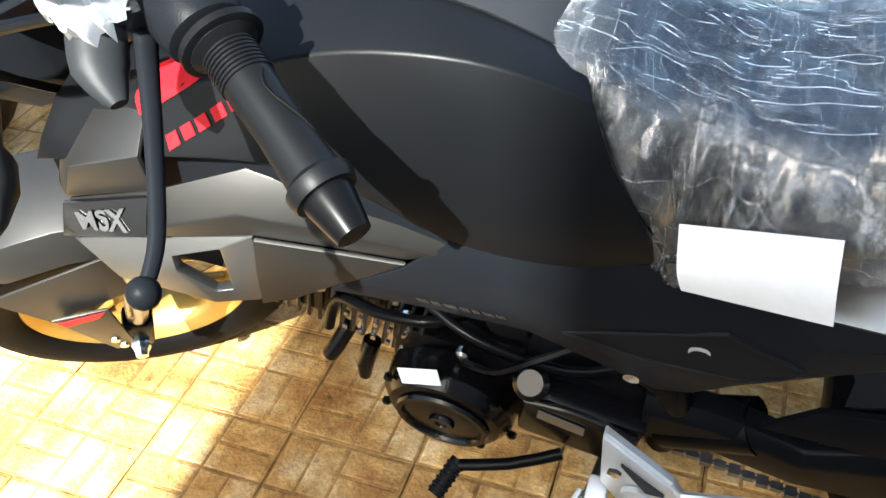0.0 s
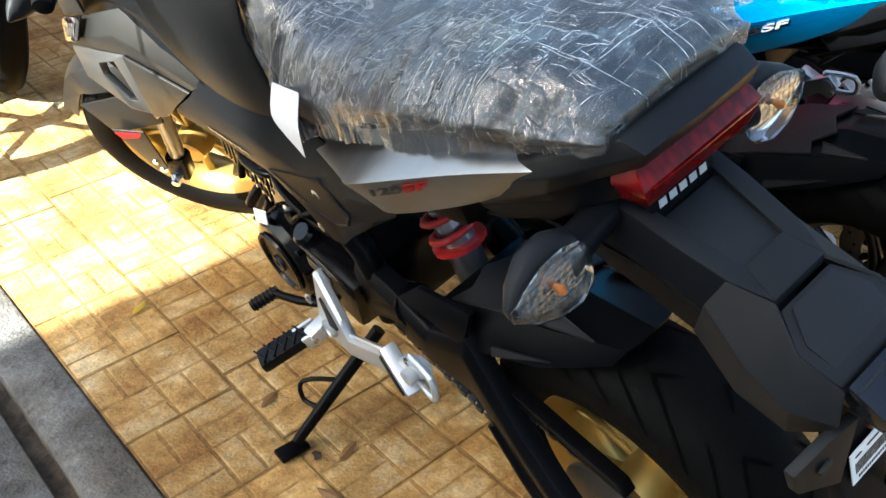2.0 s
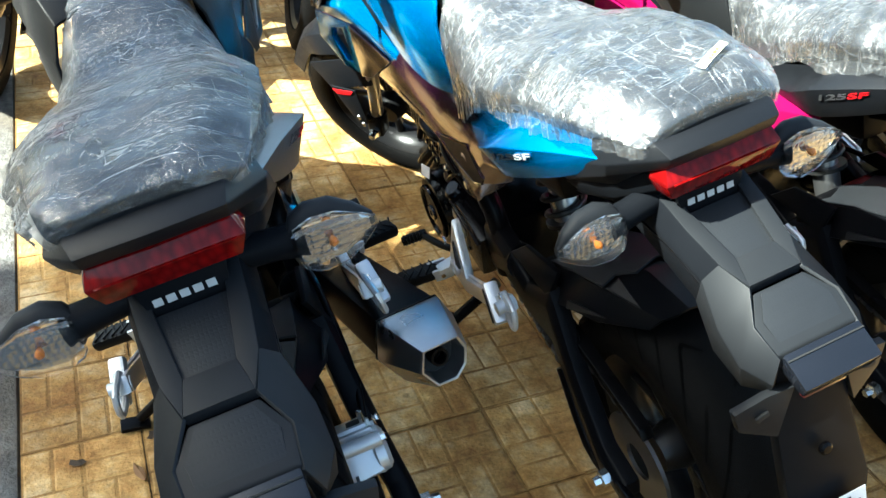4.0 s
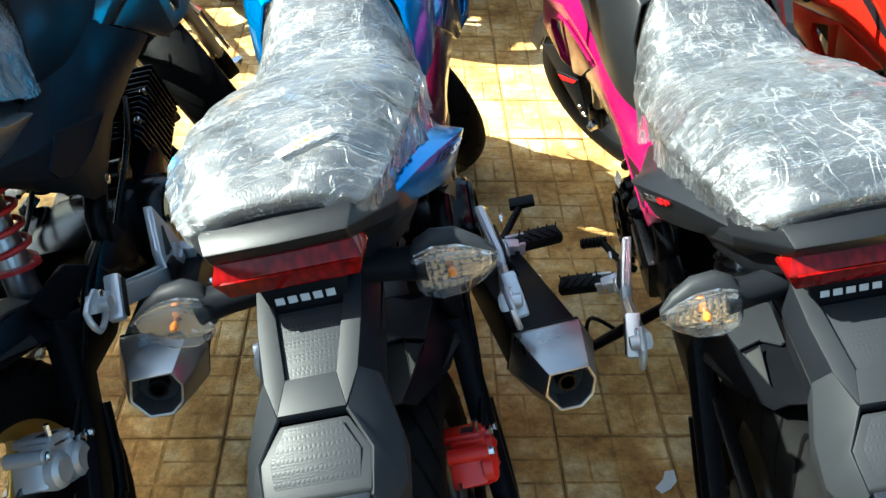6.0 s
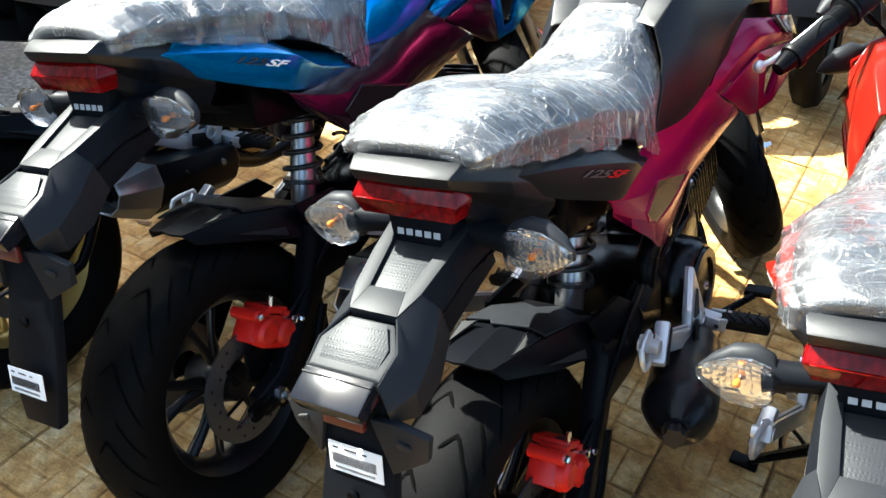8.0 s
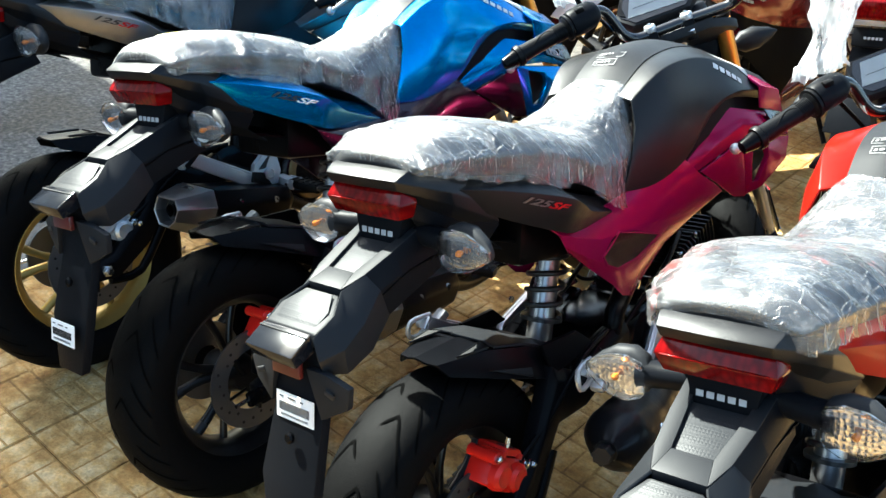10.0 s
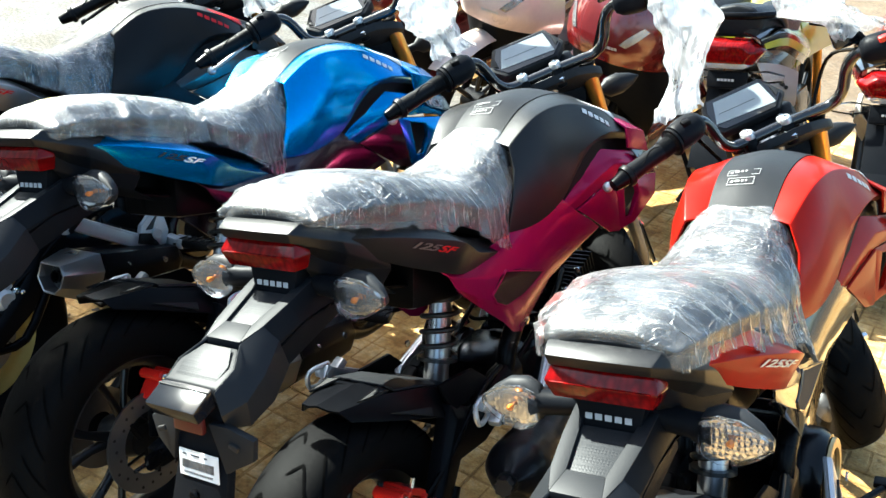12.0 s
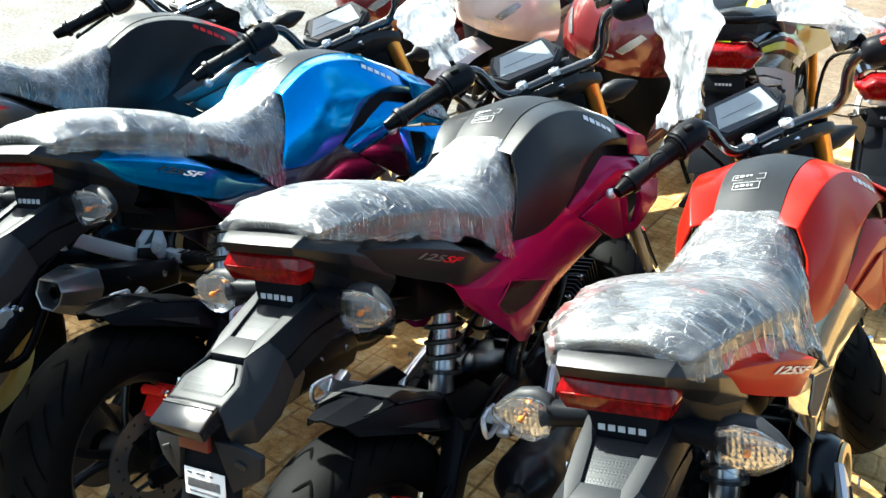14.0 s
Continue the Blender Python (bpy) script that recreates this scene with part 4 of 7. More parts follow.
    part("air_box", box((0, 0.30, 0.640), (0.150, 0.26, 0.10), 0.015, (-12, 0, 0)), FRAME, bike)
    part("inner_fender", sheet([[(-0.06, 0.26, 0.62), (0.0, 0.26, 0.63), (0.06, 0.26, 0.62)], [(-0.065, 0.10, 0.685), (0.0, 0.10, 0.70), (0.065, 0.10, 0.685)], [(-0.06, -0.06, 0.70), (0.0, -0.06, 0.715), (0.06, -0.06, 0.70)], [(-0.05, -0.20, 0.64), (0.0, -0.20, 0.655), (0.05, -0.20, 0.64)]], 0.004, 3, 3), FRAME, bike)
    part("under_tank", box((0, 0.655, 0.70), (0.17, 0.49, 0.14), 0.03), FRAME, bike)


def engine(bike, spec):
    bm = box((0, 0.62, 0.300), (0.150, 0.26, 0.150), 0.03, (8, 0, 0))
    bm = box((0, 0.50, 0.330), (0.170, 0.16, 0.130), 0.03, (0, 0, 0), bm)
    part("crankcase", bm, ENGINE, bike, "black engine block")
    c = lathe([(0.0, 0.083), (0.030, 0.080), (0.044, 0.068), (0.050, 0.045), (0.051, 0.0)], (-0.075, 0.665, 0.285), (-1, 0, 0), 36)
    cov = part("left_cover", c, ENGINE, bike, "round black engine cover")
    for k in range(7):
        a = 2 * math.pi * k / 7
        part("bolt", lathe([(0, 0.006), (0.006, 0.006), (0.008, 0.003)], (-0.108, 0.665 + 0.082 * math.sin(a), 0.285 + 0.082 * math.cos(a)), (-1, 0, 0), 8), ENGINE, cov)
    part("sprocket_cover", box((-0.092, 0.505, 0.335), (0.050, 0.13, 0.105), 0.014, (12, 0, 0)), ENGINE, bike)
    part("engine_label", plate([(-0.1195, 0.705, 0.352), (-0.1195, 0.655, 0.372), (-0.1130, 0.660, 0.392), (-0.1130, 0.710, 0.372)], (-0.0015, 0, 0), 0.0), WHITE, bike, "small white label")
    part("engine_mark", plate([(-0.1185, 0.545, 0.372), (-0.1185, 0.495, 0.356), (-0.1185, 0.497, 0.338), (-0.1185, 0.548, 0.354)], (-0.0015, 0, 0), 0.0), BRUSHED, bike)
    c = lathe([(0.0, 0.086), (0.030, 0.084), (0.046, 0.074), (0.050, 0.060), (0.050, 0.0)], (0.075, 0.585, 0.300), (1, 0, 0), 36)
    part("clutch_cover", c, ENGINE, bike, "round black clutch cover")
    part("clutch_ring", lathe([(0.0, 0.070), (0.006, 0.068), (0.006, 0.052), (0.0, 0.050)], (0.124, 0.585, 0.300), (1, 0, 0), 36), spec["clutch"], bike)
    # cylinder with cooling fins, lying forward
    o, way = Vector((0, 0.690, 0.360)), Vector((0, 0.94, 0.28)).normalized()
    up = Vector((1, 0, 0)).cross(way)
    part("cylinder", tube([o, o + way * 0.16], 0.042, 16), ENGINE, bike)
    for k in range(9):
        q = o + way * (0.012 + 0.0135 * k)
        part("fin", plate([q + Vector((x, 0, 0)) + up * u for x, u in ((-0.068, -0.050), (-0.060, -0.062), (0.060, -0.062), (0.068, -0.050), (0.068, 0.050), (0.060, 0.062), (-0.060, 0.062), (-0.068, 0.050))], way * 0.0045, 0.001), ENGINE, bike)
    q = o + way * 0.165
    part("cylinder_head", box(q, (0.120, 0.075, 0.105), 0.012, (math.degrees(math.atan2(way.z, way.y)), 0, 0)), ENGINE, bike)
    for k in range(5):
        part("head_rib", box(q + way * (-0.028 + 0.014 * k) + up * 0.0, (0.132, 0.005, 0.112), 0.001, (math.degrees(math.atan2(way.z, way.y)), 0, 0)), ENGINE, bike)
    for x, y, z in ((-0.075, 0.700, 0.430), (-0.075, 0.800, 0.455), (-0.080, 0.690, 0.300), (-0.080, 0.640, 0.390)):
        part("bolt", lathe([(0, 0.008), (0.008, 0.008), (0.011, 0.004)], (x, y, z), (-1, 0, 0), 8), CHROME, bike)
    for x in (-0.062, 0.062):
        for k in (0.05, 0.12):
            part("head_stud", lathe([(0, 0.006), (0.010, 0.006), (0.012, 0.003)], o + way * k + Vector((x, 0, 0)) + up * 0.055, up, 6), CHROME, bike)
    for k in range(9):
        q2 = o + way * (0.012 + 0.0135 * k) + Vector((-0.0685, 0, 0))
        part("fin_edge", box(q2 + up * 0.0, (0.002, 0.0046, 0.085), 0.0006, (math.degrees(math.atan2(way.z, way.y)), 0, 0)), FIN_EDGE, bike)
    # bright metal stubs stand in for the light that black fin tips catch
    for k in range(5):
        for j in range(3):
            part("fin_glint_stub", box(o + way * (0.030 + 0.018 * k) + Vector((-0.071, 0, 0)) + up * (-0.034 + 0.034 * j), (0.005, 0.006, 0.009), 0.0015, (20, 0, 0)), CHROME, bike)
    part("breather_hose", tube([(-0.045, 0.640, 0.430), (-0.085, 0.665, 0.445), (-0.088, 0.730, 0.440), (-0.070, 0.790, 0.420), (-0.078, 0.815, 0.360)], 0.0065, 8, 4), FRAME, bike)
    part("wiring_loom", tube([(-0.070, 0.500, 0.455), (-0.098, 0.560, 0.430), (-0.100, 0.600, 0.395), (-0.090, 0.640, 0.380)], 0.0045, 6, 4), FRAME, bike)
    part("gear_sensor", lathe([(0, 0.020), (0.012, 0.020), (0.018, 0.014), (0.018, 0.006)], (-0.100, 0.555, 0.395), (-0.6, 0, 1), 16), ENGINE, bike)
    part("cover_ring", lathe([(0, 0.058), (0.004, 0.056), (0.004, 0.050), (0, 0.048)], (-0.1245, 0.665, 0.285), (-1, 0, 0), 36), ENGINE, bike)
    part("cover_plug", lathe([(0, 0.016), (0.004, 0.015), (0.004, 0.008), (0.002, 0.007)], (-0.126, 0.665, 0.285), (-1, 0, 0), 18), ENGINE, bike)
    part("cover_edge", tube([(-0.118, 0.440, 0.360), (-0.119, 0.500, 0.388), (-0.118, 0.560, 0.385)], 0.0025, 6, 3), FIN_EDGE, bike)
    part("sensor_plug", tube([(-0.06, 0.775, 0.315), (-0.075, 0.785, 0.285), (-0.080, 0.790, 0.255)], [0.012, 0.012, 0.008], 8), ENGINE, bike)
    part("spark_cap", tube([(-0.055, 0.805, 0.330), (-0.075, 0.820, 0.305), (-0.080, 0.830, 0.290)], 0.011, 8), ENGINE, bike)
    part("starter_motor", tube([(-0.05, 0.60, 0.405), (0.06, 0.60, 0.405)], 0.024, 14), ENGINE, bike)
    part("intake_pipe", tube([(0, 0.80, 0.46), (0.02, 0.70, 0.50), (0.02, 0.55, 0.52)], 0.022, 12, 3), FRAME, bike)
    part("cable", tube([(-0.06, 0.70, 0.46), (-0.09, 0.62, 0.44), (-0.085, 0.52, 0.41), (-0.06, 0.45, 0.42)], 0.005, 6, 4), FRAME, bike)
    part("cable", tube([(0.06, 0.72, 0.48), (0.09, 0.60, 0.46), (0.085, 0.46, 0.40), (0.08, 0.40, 0.36)], 0.005, 6, 4), FRAME, bike)


def running_gear(bike, spec):
    wheel_b = spec["wheel"]
    wheel(bike, (0, 0, 0.243), 0.243, 0.130, wheel_b, None)
    brake_disc(bike, (0.066, 0, 0.243), 0.095)
    turn = Matrix.Translation((0.078, 0.054, 0.318)) @ pose(0, 0, 0, -35, 0, 0)

    def at(x, y, z):
        return tuple(turn @ Vector((x, y, z)))
    body = solid([at(*q) for q in ((-0.022, -0.050, -0.020), (0.024, -0.046, -0.016), (0.024, -0.030, -0.030), (0.024, 0.030, -0.030), (0.024, 0.052, -0.010), (-0.022, 0.052, -0.016),
                                    (-0.022, -0.044, 0.026), (0.018, -0.040, 0.024), (0.022, -0.028, 0.030), (0.022, 0.026, 0.030), (0.018, 0.046, 0.022), (-0.022, 0.046, 0.026))],
                 [(0, 1, 2, 3, 4, 5), (6, 7, 8, 9, 10, 11)] + [(k, (k + 1) % 6, 6 + (k + 1) % 6, 6 + k) for k in range(6)], 0.005)
    cal = part("rear_caliper", body, spec["caliper"], bike, spec["caliper_label"])
    for k in (-0.024, 0.022):
        part("caliper_piston", lathe([(0, 0.024), (0.012, 0.023), (0.017, 0.016), (0.015, 0.009)], at(0.020, k, 0.0), (1, 0, 0), 18), spec["caliper"], cal)
        part("pin_boot", tube([at(-0.020, k * 2.2, 0.026), at(0.032, k * 2.2, 0.026)], 0.0095, 10), spec["caliper"], cal)
        part("pin_bolt", lathe([(0, 0.006), (0.006, 0.006), (0.008, 0.003)], at(0.032, k * 2.2, 0.026), (1, 0, 0), 6), CHROME, cal)
        part("caliper_rib", box(at(0.004, k, 0.032), (0.044, 0.012, 0.010), 0.003, (-35, 0, 0)), spec["caliper"], cal)
    part("caliper_ear", solid([at(x, y, z) for x in (0.000, 0.014) for y, z in ((0.046, -0.012), (0.078, 0.000), (0.080, 0.016), (0.046, 0.020))], [(0, 1, 2, 3), (4, 5, 6, 7), (0, 1, 5, 4), (1, 2, 6, 5), (2, 3, 7, 6), (3, 0, 4, 7)], 0.003), spec["caliper"], cal)
    part("caliper_bridge", box(at(-0.006, 0.004, 0.036), (0.056, 0.046, 0.012), 0.004, (-35, 0, 0)), spec["caliper"], cal)
    part("pad_window", box(at(0.006, 0.000, 0.0415), (0.020, 0.024, 0.003), 0.0008, (-35, 0, 0)), VENT_SHADE_BLACK, cal)
    part("caliper_bracket", plate([(0.078, 0.100, 0.298), (0.078, 0.060, 0.270), (0.078, 0.012, 0.250), (0.078, -0.012, 0.262), (0.078, 0.000, 0.310), (0.078, 0.040, 0.310)], (0.010, 0, 0), 0.003), FRAME, cal)
    part("banjo_bolt", lathe([(0, 0.009), (0.010, 0.009), (0.012, 0.005)], at(0.022, 0.038, 0.022), (1, 0, 0.2), 6), CHROME, cal)
    part("bleed_nipple", tube([at(0.016, -0.010, 0.034), at(0.018, -0.016, 0.058)], 0.004, 6), CHROME, cal)
    part("brake_hose", tube([(0.096, 0.090, 0.318), (0.108, 0.16, 0.36), (0.105, 0.28, 0.42), (0.090, 0.38, 0.42)], 0.005, 6, 4), FRAME, bike)
    # swingarm
    for s in (1, -1):
        path = [(0.440, 0.375), (0.364, 0.380), (0.285, 0.354), (0.196, 0.388), (0.118, 0.296), (0.030, 0.243), (-0.035, 0.240)]
        hts = [0.080, 0.072, 0.064, 0.104, 0.068, 0.050, 0.034]
        xs = [0.084, 0.087, 0.088, 0.091, 0.100, 0.112, 0.114]
        rings = []
        for (y, z), h, x in zip(path, hts, xs):
            w = 0.016
            rings.append([(s * (x - w), y, z - h / 2), (s * (x + w), y, z - h / 2), (s * (x + w + 0.002), y, z + h / 4), (s * (x + w - 0.008), y, z + h / 2), (s * (x - w), y, z + h / 2)])
        part("swingarm", loft(rings, 0.004), SATIN, bike, "black box-section swingarm")
        part("swingarm_link", tube([(s * 0.080, 0.330, 0.385), (s * 0.075, 0.42, 0.335)], 0.030, 12), FRAME, bike)
        part("axle_nut", lathe([(0, 0.013), (0.012, 0.013), (0.014, 0.008), (0.024, 0.007)], (s * 0.130, 0, 0.243), (s, 0, 0), 6), CHROME, bike)
        part("chain_adjuster", box((s * 0.125, -0.040, 0.243), (0.012, 0.040, 0.026), 0.003), FRAME, bike)
        part("adjuster_bolt", tube([(s * 0.122, -0.05, 0.243), (s * 0.122, -0.085, 0.243)], 0.004, 6), CHROME, bike)
        part("swingarm_brace", tube([(s * 0.106, 0.170, 0.300), (s * 0.116, 0.085, 0.212), (s * 0.118, 0.010, 0.215)], 0.010, 6, 3), FRAME, bike)
    part("swingarm_bridge", box((0, 0.245, 0.405), (0.18, 0.06, 0.06), 0.012), FRAME, bike)
    # chain with its sprocket and guard
    spr = lathe([(-0.003, 0.030), (-0.003, 0.078), (0.003, 0.078), (0.003, 0.030)], (-0.078, 0, 0.243), (1, 0, 0), 40, closed=True)
    part("sprocket", spr, DISC, bike)
    for z0, z1, n in ((0.243 + 0.080, 0.330 + 0.032, 30), (0.243 - 0.080, 0.330 - 0.032, 30)):
        chain = tube([(-0.078, 0, z0), (-0.078, 0.47, z1)], 0.0030, 6)
        for k in range(n):
            f = (k + 0.5) / n
            chain = box((-0.078, 0.47 * f, z0 + (z1 - z0) * f), (0.012 if k % 2 else 0.009, 0.0125, 0.009), 0.0, (0, 0, 0), chain)
        part("chain_run", chain, DISC, bike, "drive chain")
    part("chain_guard", plate([(-0.088, 0.36, 0.372), (-0.088, 0.10, 0.345), (-0.088, -0.03, 0.330), (-0.088, -0.02, 0.345), (-0.088, 0.10, 0.362), (-0.088, 0.36, 0.388)], (0.02, 0, 0), 0.002), FRAME, bike)
    # hugger over the rear tyre
    hug = [[(-0.092, 0.270, 0.372), (-0.062, 0.275, 0.424), (-0.030, 0.275, 0.420), (0.0, 0.275, 0.428), (0.030, 0.275, 0.420), (0.062, 0.275, 0.424), (0.092, 0.270, 0.372)],
           [(-0.094, 0.180, 0.425), (-0.066, 0.180, 0.476), (-0.030, 0.180, 0.472), (0.0, 0.180, 0.480), (0.030, 0.180, 0.472), (0.066, 0.180, 0.476), (0.094, 0.180, 0.425)],
           [(-0.086, 0.080, 0.472), (-0.062, 0.080, 0.514), (-0.028, 0.080, 0.512), (0.0, 0.080, 0.520), (0.028, 0.080, 0.512), (0.062, 0.080, 0.514), (0.086, 0.080, 0.472)],
           [(-0.050, 0.006, 0.502), (-0.036, -0.004, 0.522), (-0.018, -0.008, 0.524), (0.0, -0.010, 0.529), (0.018, -0.008, 0.524), (0.036, -0.004, 0.522), (0.050, 0.006, 0.502)]]
    h = part("hugger", sheet(hug, 0.004, 1, 1, 0.0012), SATIN, bike, "black faceted fender over the rear tyre")
    for s in (1, -1):
        part("hugger_rib", plate(mir(s, [(0.0935, 0.148, 0.444), (0.0790, 0.062, 0.492), (0.0900, 0.150, 0.458)]), (s * 0.004, 0, 0.002), 0.0008), PLASTIC_GREY, h)
        part("hugger_arm", plate(mir(s, [(0.078, 0.190, 0.476), (0.084, 0.285, 0.462), (0.092, 0.330, 0.420), (0.094, 0.200, 0.425)]), (s * 0.008, 0, 0), 0.002), SATIN, h)
    collar = [[(-0.064, 0.270, 0.430), (-0.034, 0.270, 0.426), (0.0, 0.270, 0.434), (0.034, 0.270, 0.426), (0.064, 0.270, 0.430)],
              [(-0.066, 0.175, 0.484), (-0.036, 0.175, 0.480), (0.0, 0.175, 0.488), (0.036, 0.175, 0.480), (0.066, 0.175, 0.484)],
              [(-0.062, 0.100, 0.512), (-0.032, 0.116, 0.506), (-0.014, 0.090, 0.521), (0.032, 0.116, 0.506), (0.062, 0.100, 0.512)]]
    part("hugger_collar", sheet(collar, 0.004, 1, 1, 0.0012), PLASTIC_GREY, h)
    for s in (1, -1):
        # black plate on the fender paints the shade of a slot
        part("hugger_slot_shade", plate(mir(s, [(0.060, 0.086, 0.5125), (0.040, 0.094, 0.5130), (0.048, 0.030, 0.5200)]), (0, 0, 0.0035), 0.0006), VENT_SHADE_BLACK, h)
        part("slot_edge", tube(mir(s, [(0.061, 0.088, 0.5160), (0.048, 0.028, 0.5235), (0.039, 0.096, 0.5165)]), 0.0011, 6), PLASTIC_GREY, h)
    # shock
    a, b = Vector((0, 0.372, 0.625)), Vector((0, 0.292, 0.395))
    way = (b - a).normalized()
    sh = part("shock", lathe([(0.0, 0.016), (0.06, 0.016), (0.06, 0.021), (0.13, 0.021), (0.14, 0.023), (0.235, 0.023), (0.245, 0.016)], a, way, 20), BRUSHED, bike, spec["shock_label"])
    coil = [a + way * (0.012 + 0.165 * k / 72) + (Vector((1, 0, 0)) * math.cos(k * 0.52) + way.cross(Vector((1, 0, 0))) * math.sin(k * 0.52)) * 0.032 for k in range(73)]
    part("spring", tube(coil, 0.0048, 8), spec["spring"], sh)
    part("spring_seat", lathe([(0.178, 0.022), (0.178, 0.037), (0.185, 0.037), (0.185, 0.022)], a, way, 20), spec["spring"], sh)
    # rider pegs, plates, pillion pegs
    for s in (1, -1):
        outline = [(0.131, 0.470, 0.412), (0.150, 0.395, 0.372), (0.152, 0.385, 0.350), (0.160, 0.240, 0.440), (0.156, 0.195, 0.470), (0.156, 0.178, 0.452), (0.160, 0.250, 0.400), (0.152, 0.395, 0.310), (0.152, 0.450, 0.312), (0.148, 0.468, 0.340)]
        pl = part("peg_plate", plate(mir(s, outline), (s * 0.016, 0, 0), 0.0035), ALLOY, bike, "cast aluminium footpeg bracket")
        # cutout drawn as a black plate, painted shade without an opening
        part("window_shade_plate", plate(mir(s, [(0.1565, 0.448, 0.385), (0.1665, 0.402, 0.360), (0.1665, 0.420, 0.358)]), (s * 0.004, 0, 0), 0.0), VENT_SHADE_BLACK, pl)
        part("pivot_bolt", lathe([(0, 0.015), (0.006, 0.015), (0.008, 0.010), (0.005, 0.009)], (s * 0.166, 0.430, 0.343), (s, 0, 0), 16), ALLOY, pl)
        part("peg_bracket", box((s * 0.170, 0.470, 0.312), (0.040, 0.022, 0.026), 0.005, (0, s * 12, 0)), ALLOY, pl)
        for dy in (-0.013, 0.013):
            part("peg_lug", box((s * 0.184, 0.478 + dy, 0.308), (0.034, 0.006, 0.024), 0.002, (0, s * 12, s * 18)), ALLOY, pl)
        part("peg_pin", tube([(s * 0.186, 0.458, 0.308), (s * 0.186, 0.500, 0.308)], 0.0045, 8), CHROME, pl)
        part("peg_spring", tube([(s * (0.180 + 0.006 * math.cos(k * 1.1)), 0.468 + 0.0012 * k, 0.312 + 0.006 * math.sin(k * 1.1)) for k in range(18)], 0.0012, 5), CHROME, pl)
        peg = part("rider_peg", box((s * 0.222, 0.493, 0.296), (0.078, 0.024, 0.012), 0.004, (0, s * 12, s * 18)), ALLOY, bike, "folding footpeg with black ribbed rubber")
        part("peg_rubber", box((s * 0.224, 0.494, 0.3005), (0.080, 0.036, 0.020), 0.007, (0, s * 12, s * 18)), GRIP, peg)
        for k in range(9):
            part("rubber_rib", box((s * (0.193 + 0.0078 * k), 0.4845 + 0.0024 * k, 0.3175 - 0.0017 * k), (0.0030, 0.036, 0.0034), 0.0008, (0, s * 12, s * (18 + (28 if k % 2 else -28)))), GRIP, peg)
        pp = part("pillion_peg", box((s * 0.176, 0.222, 0.438), (0.022, 0.066, 0.016), 0.005, (30, 0, s * 10)), ALLOY, bike, "folded aluminium pillion peg")
        loop = tube([(s * 0.166, 0.205, 0.468), (s * 0.172, 0.160, 0.470), (s * 0.176, 0.158, 0.440), (s * 0.170, 0.196, 0.438), (s * 0.166, 0.205, 0.468)], 0.0045, 8, 3)
        part("peg_loop", loop, ALLOY, pp)
        part("peg_hinge", lathe([(-0.016, 0.007), (-0.015, 0.010), (0.015, 0.010), (0.016, 0.007)], (s * 0.170, 0.196, 0.452), (1, 0, 0), 14), ALLOY, pp)
        part("peg_tread", box((s * 0.186, 0.226, 0.434), (0.006, 0.054, 0.012), 0.002, (30, 0, s * 10)), GRIP, pp)
        part("plate_rim", tube(mir(s, [(0.140, 0.466, 0.408), (0.158, 0.398, 0.374), (0.160, 0.388, 0.352), (0.167, 0.245, 0.438)]), 0.0032, 6), ALLOY, pl)
        for y, z in ((0.452, 0.392), (0.205, 0.460)):
            part("plate_bolt", lathe([(0, 0.0075), (0.004, 0.0075), (0.005, 0.004)], (s * 0.170, y, z), (s, 0, 0), 6), CHROME, pl)
    part("shift_lever", tube([(-0.125, 0.520, 0.288), (-0.150, 0.575, 0.278), (-0.165, 0.635, 0.268)], 0.007, 8, 2), FRAME, bike, "black gear lever")
    part("lever_rubber", tube([(-0.158, 0.634, 0.268), (-0.203, 0.650, 0.258)], 0.0095, 10), GRIP, bike)
    for k in range(6):
        c = Vector((-0.164, 0.636, 0.2665)) + Vector((-0.0065, 0.0024, -0.0015)) * k
        part("lever_rib", lathe([(0, 0.0095), (0.001, 0.0112), (0.003, 0.0112), (0.004, 0.0095)], c, (-0.9, 0.32, -0.2), 16), GRIP, bike)
    part("brake_pedal", tube([(0.130, 0.44, 0.290), (0.165, 0.56, 0.262), (0.200, 0.640, 0.255)], 0.007, 8, 2), FRAME, bike, "black brake pedal")
    part("pedal_pad", box((0.208, 0.655, 0.258), (0.048, 0.028, 0.010), 0.003), FRAME, bike)
    # exhaust
    body = [Vector((0.145, 0.46, 0.265)), Vector((0.205, 0.205, 0.331))]
    way = (body[1] - body[0]).normalized()
    side = Vector((0, 0, 1)).cross(-way).normalized()
    side = -side if side.x < 0 else side
    rise = way.cross(side)
    rise = -rise if rise.z < 0 else rise
    facets = [(-0.64, 0.84), (0.80, 0.64), (0.98, 0.05), (0.74, -0.60), (0.22, -0.96), (-0.58, -0.80), (-0.97, 0.03)]

    def facet_ring(k, r):
        return [body[0] + way * k + side * (a * r) + rise * (b * r) for a, b in facets]
    if spec["wrapped"]:
        cloth, rings = bmesh.new(), []
        for k in range(33):
            f = k / 32                                   # from the pipe to the tied end
            r = 0.030 + 0.024 * min(1.0, f * 5) if f < 0.74 else 0.054 - 0.040 * ((f - 0.74) / 0.19) ** 2 if f < 0.93 else 0.014
            ring = []
            for q in range(28):
                a = 2 * math.pi * q / 28
                crease = noise.noise(Vector((math.cos(a) * 1.6 + spec["seed"], math.sin(a) * 1.6, f * 7)))
                rr = r * (1 + 0.07 * crease + (0.10 * math.sin(a * 7) if f > 0.90 else 0.0))
                ring.append(cloth.verts.new(body[0] + way * (-0.03 + 0.375 * f) + side * (rr * math.cos(a)) + rise * (rr * math.sin(a))))
            rings.append(ring)
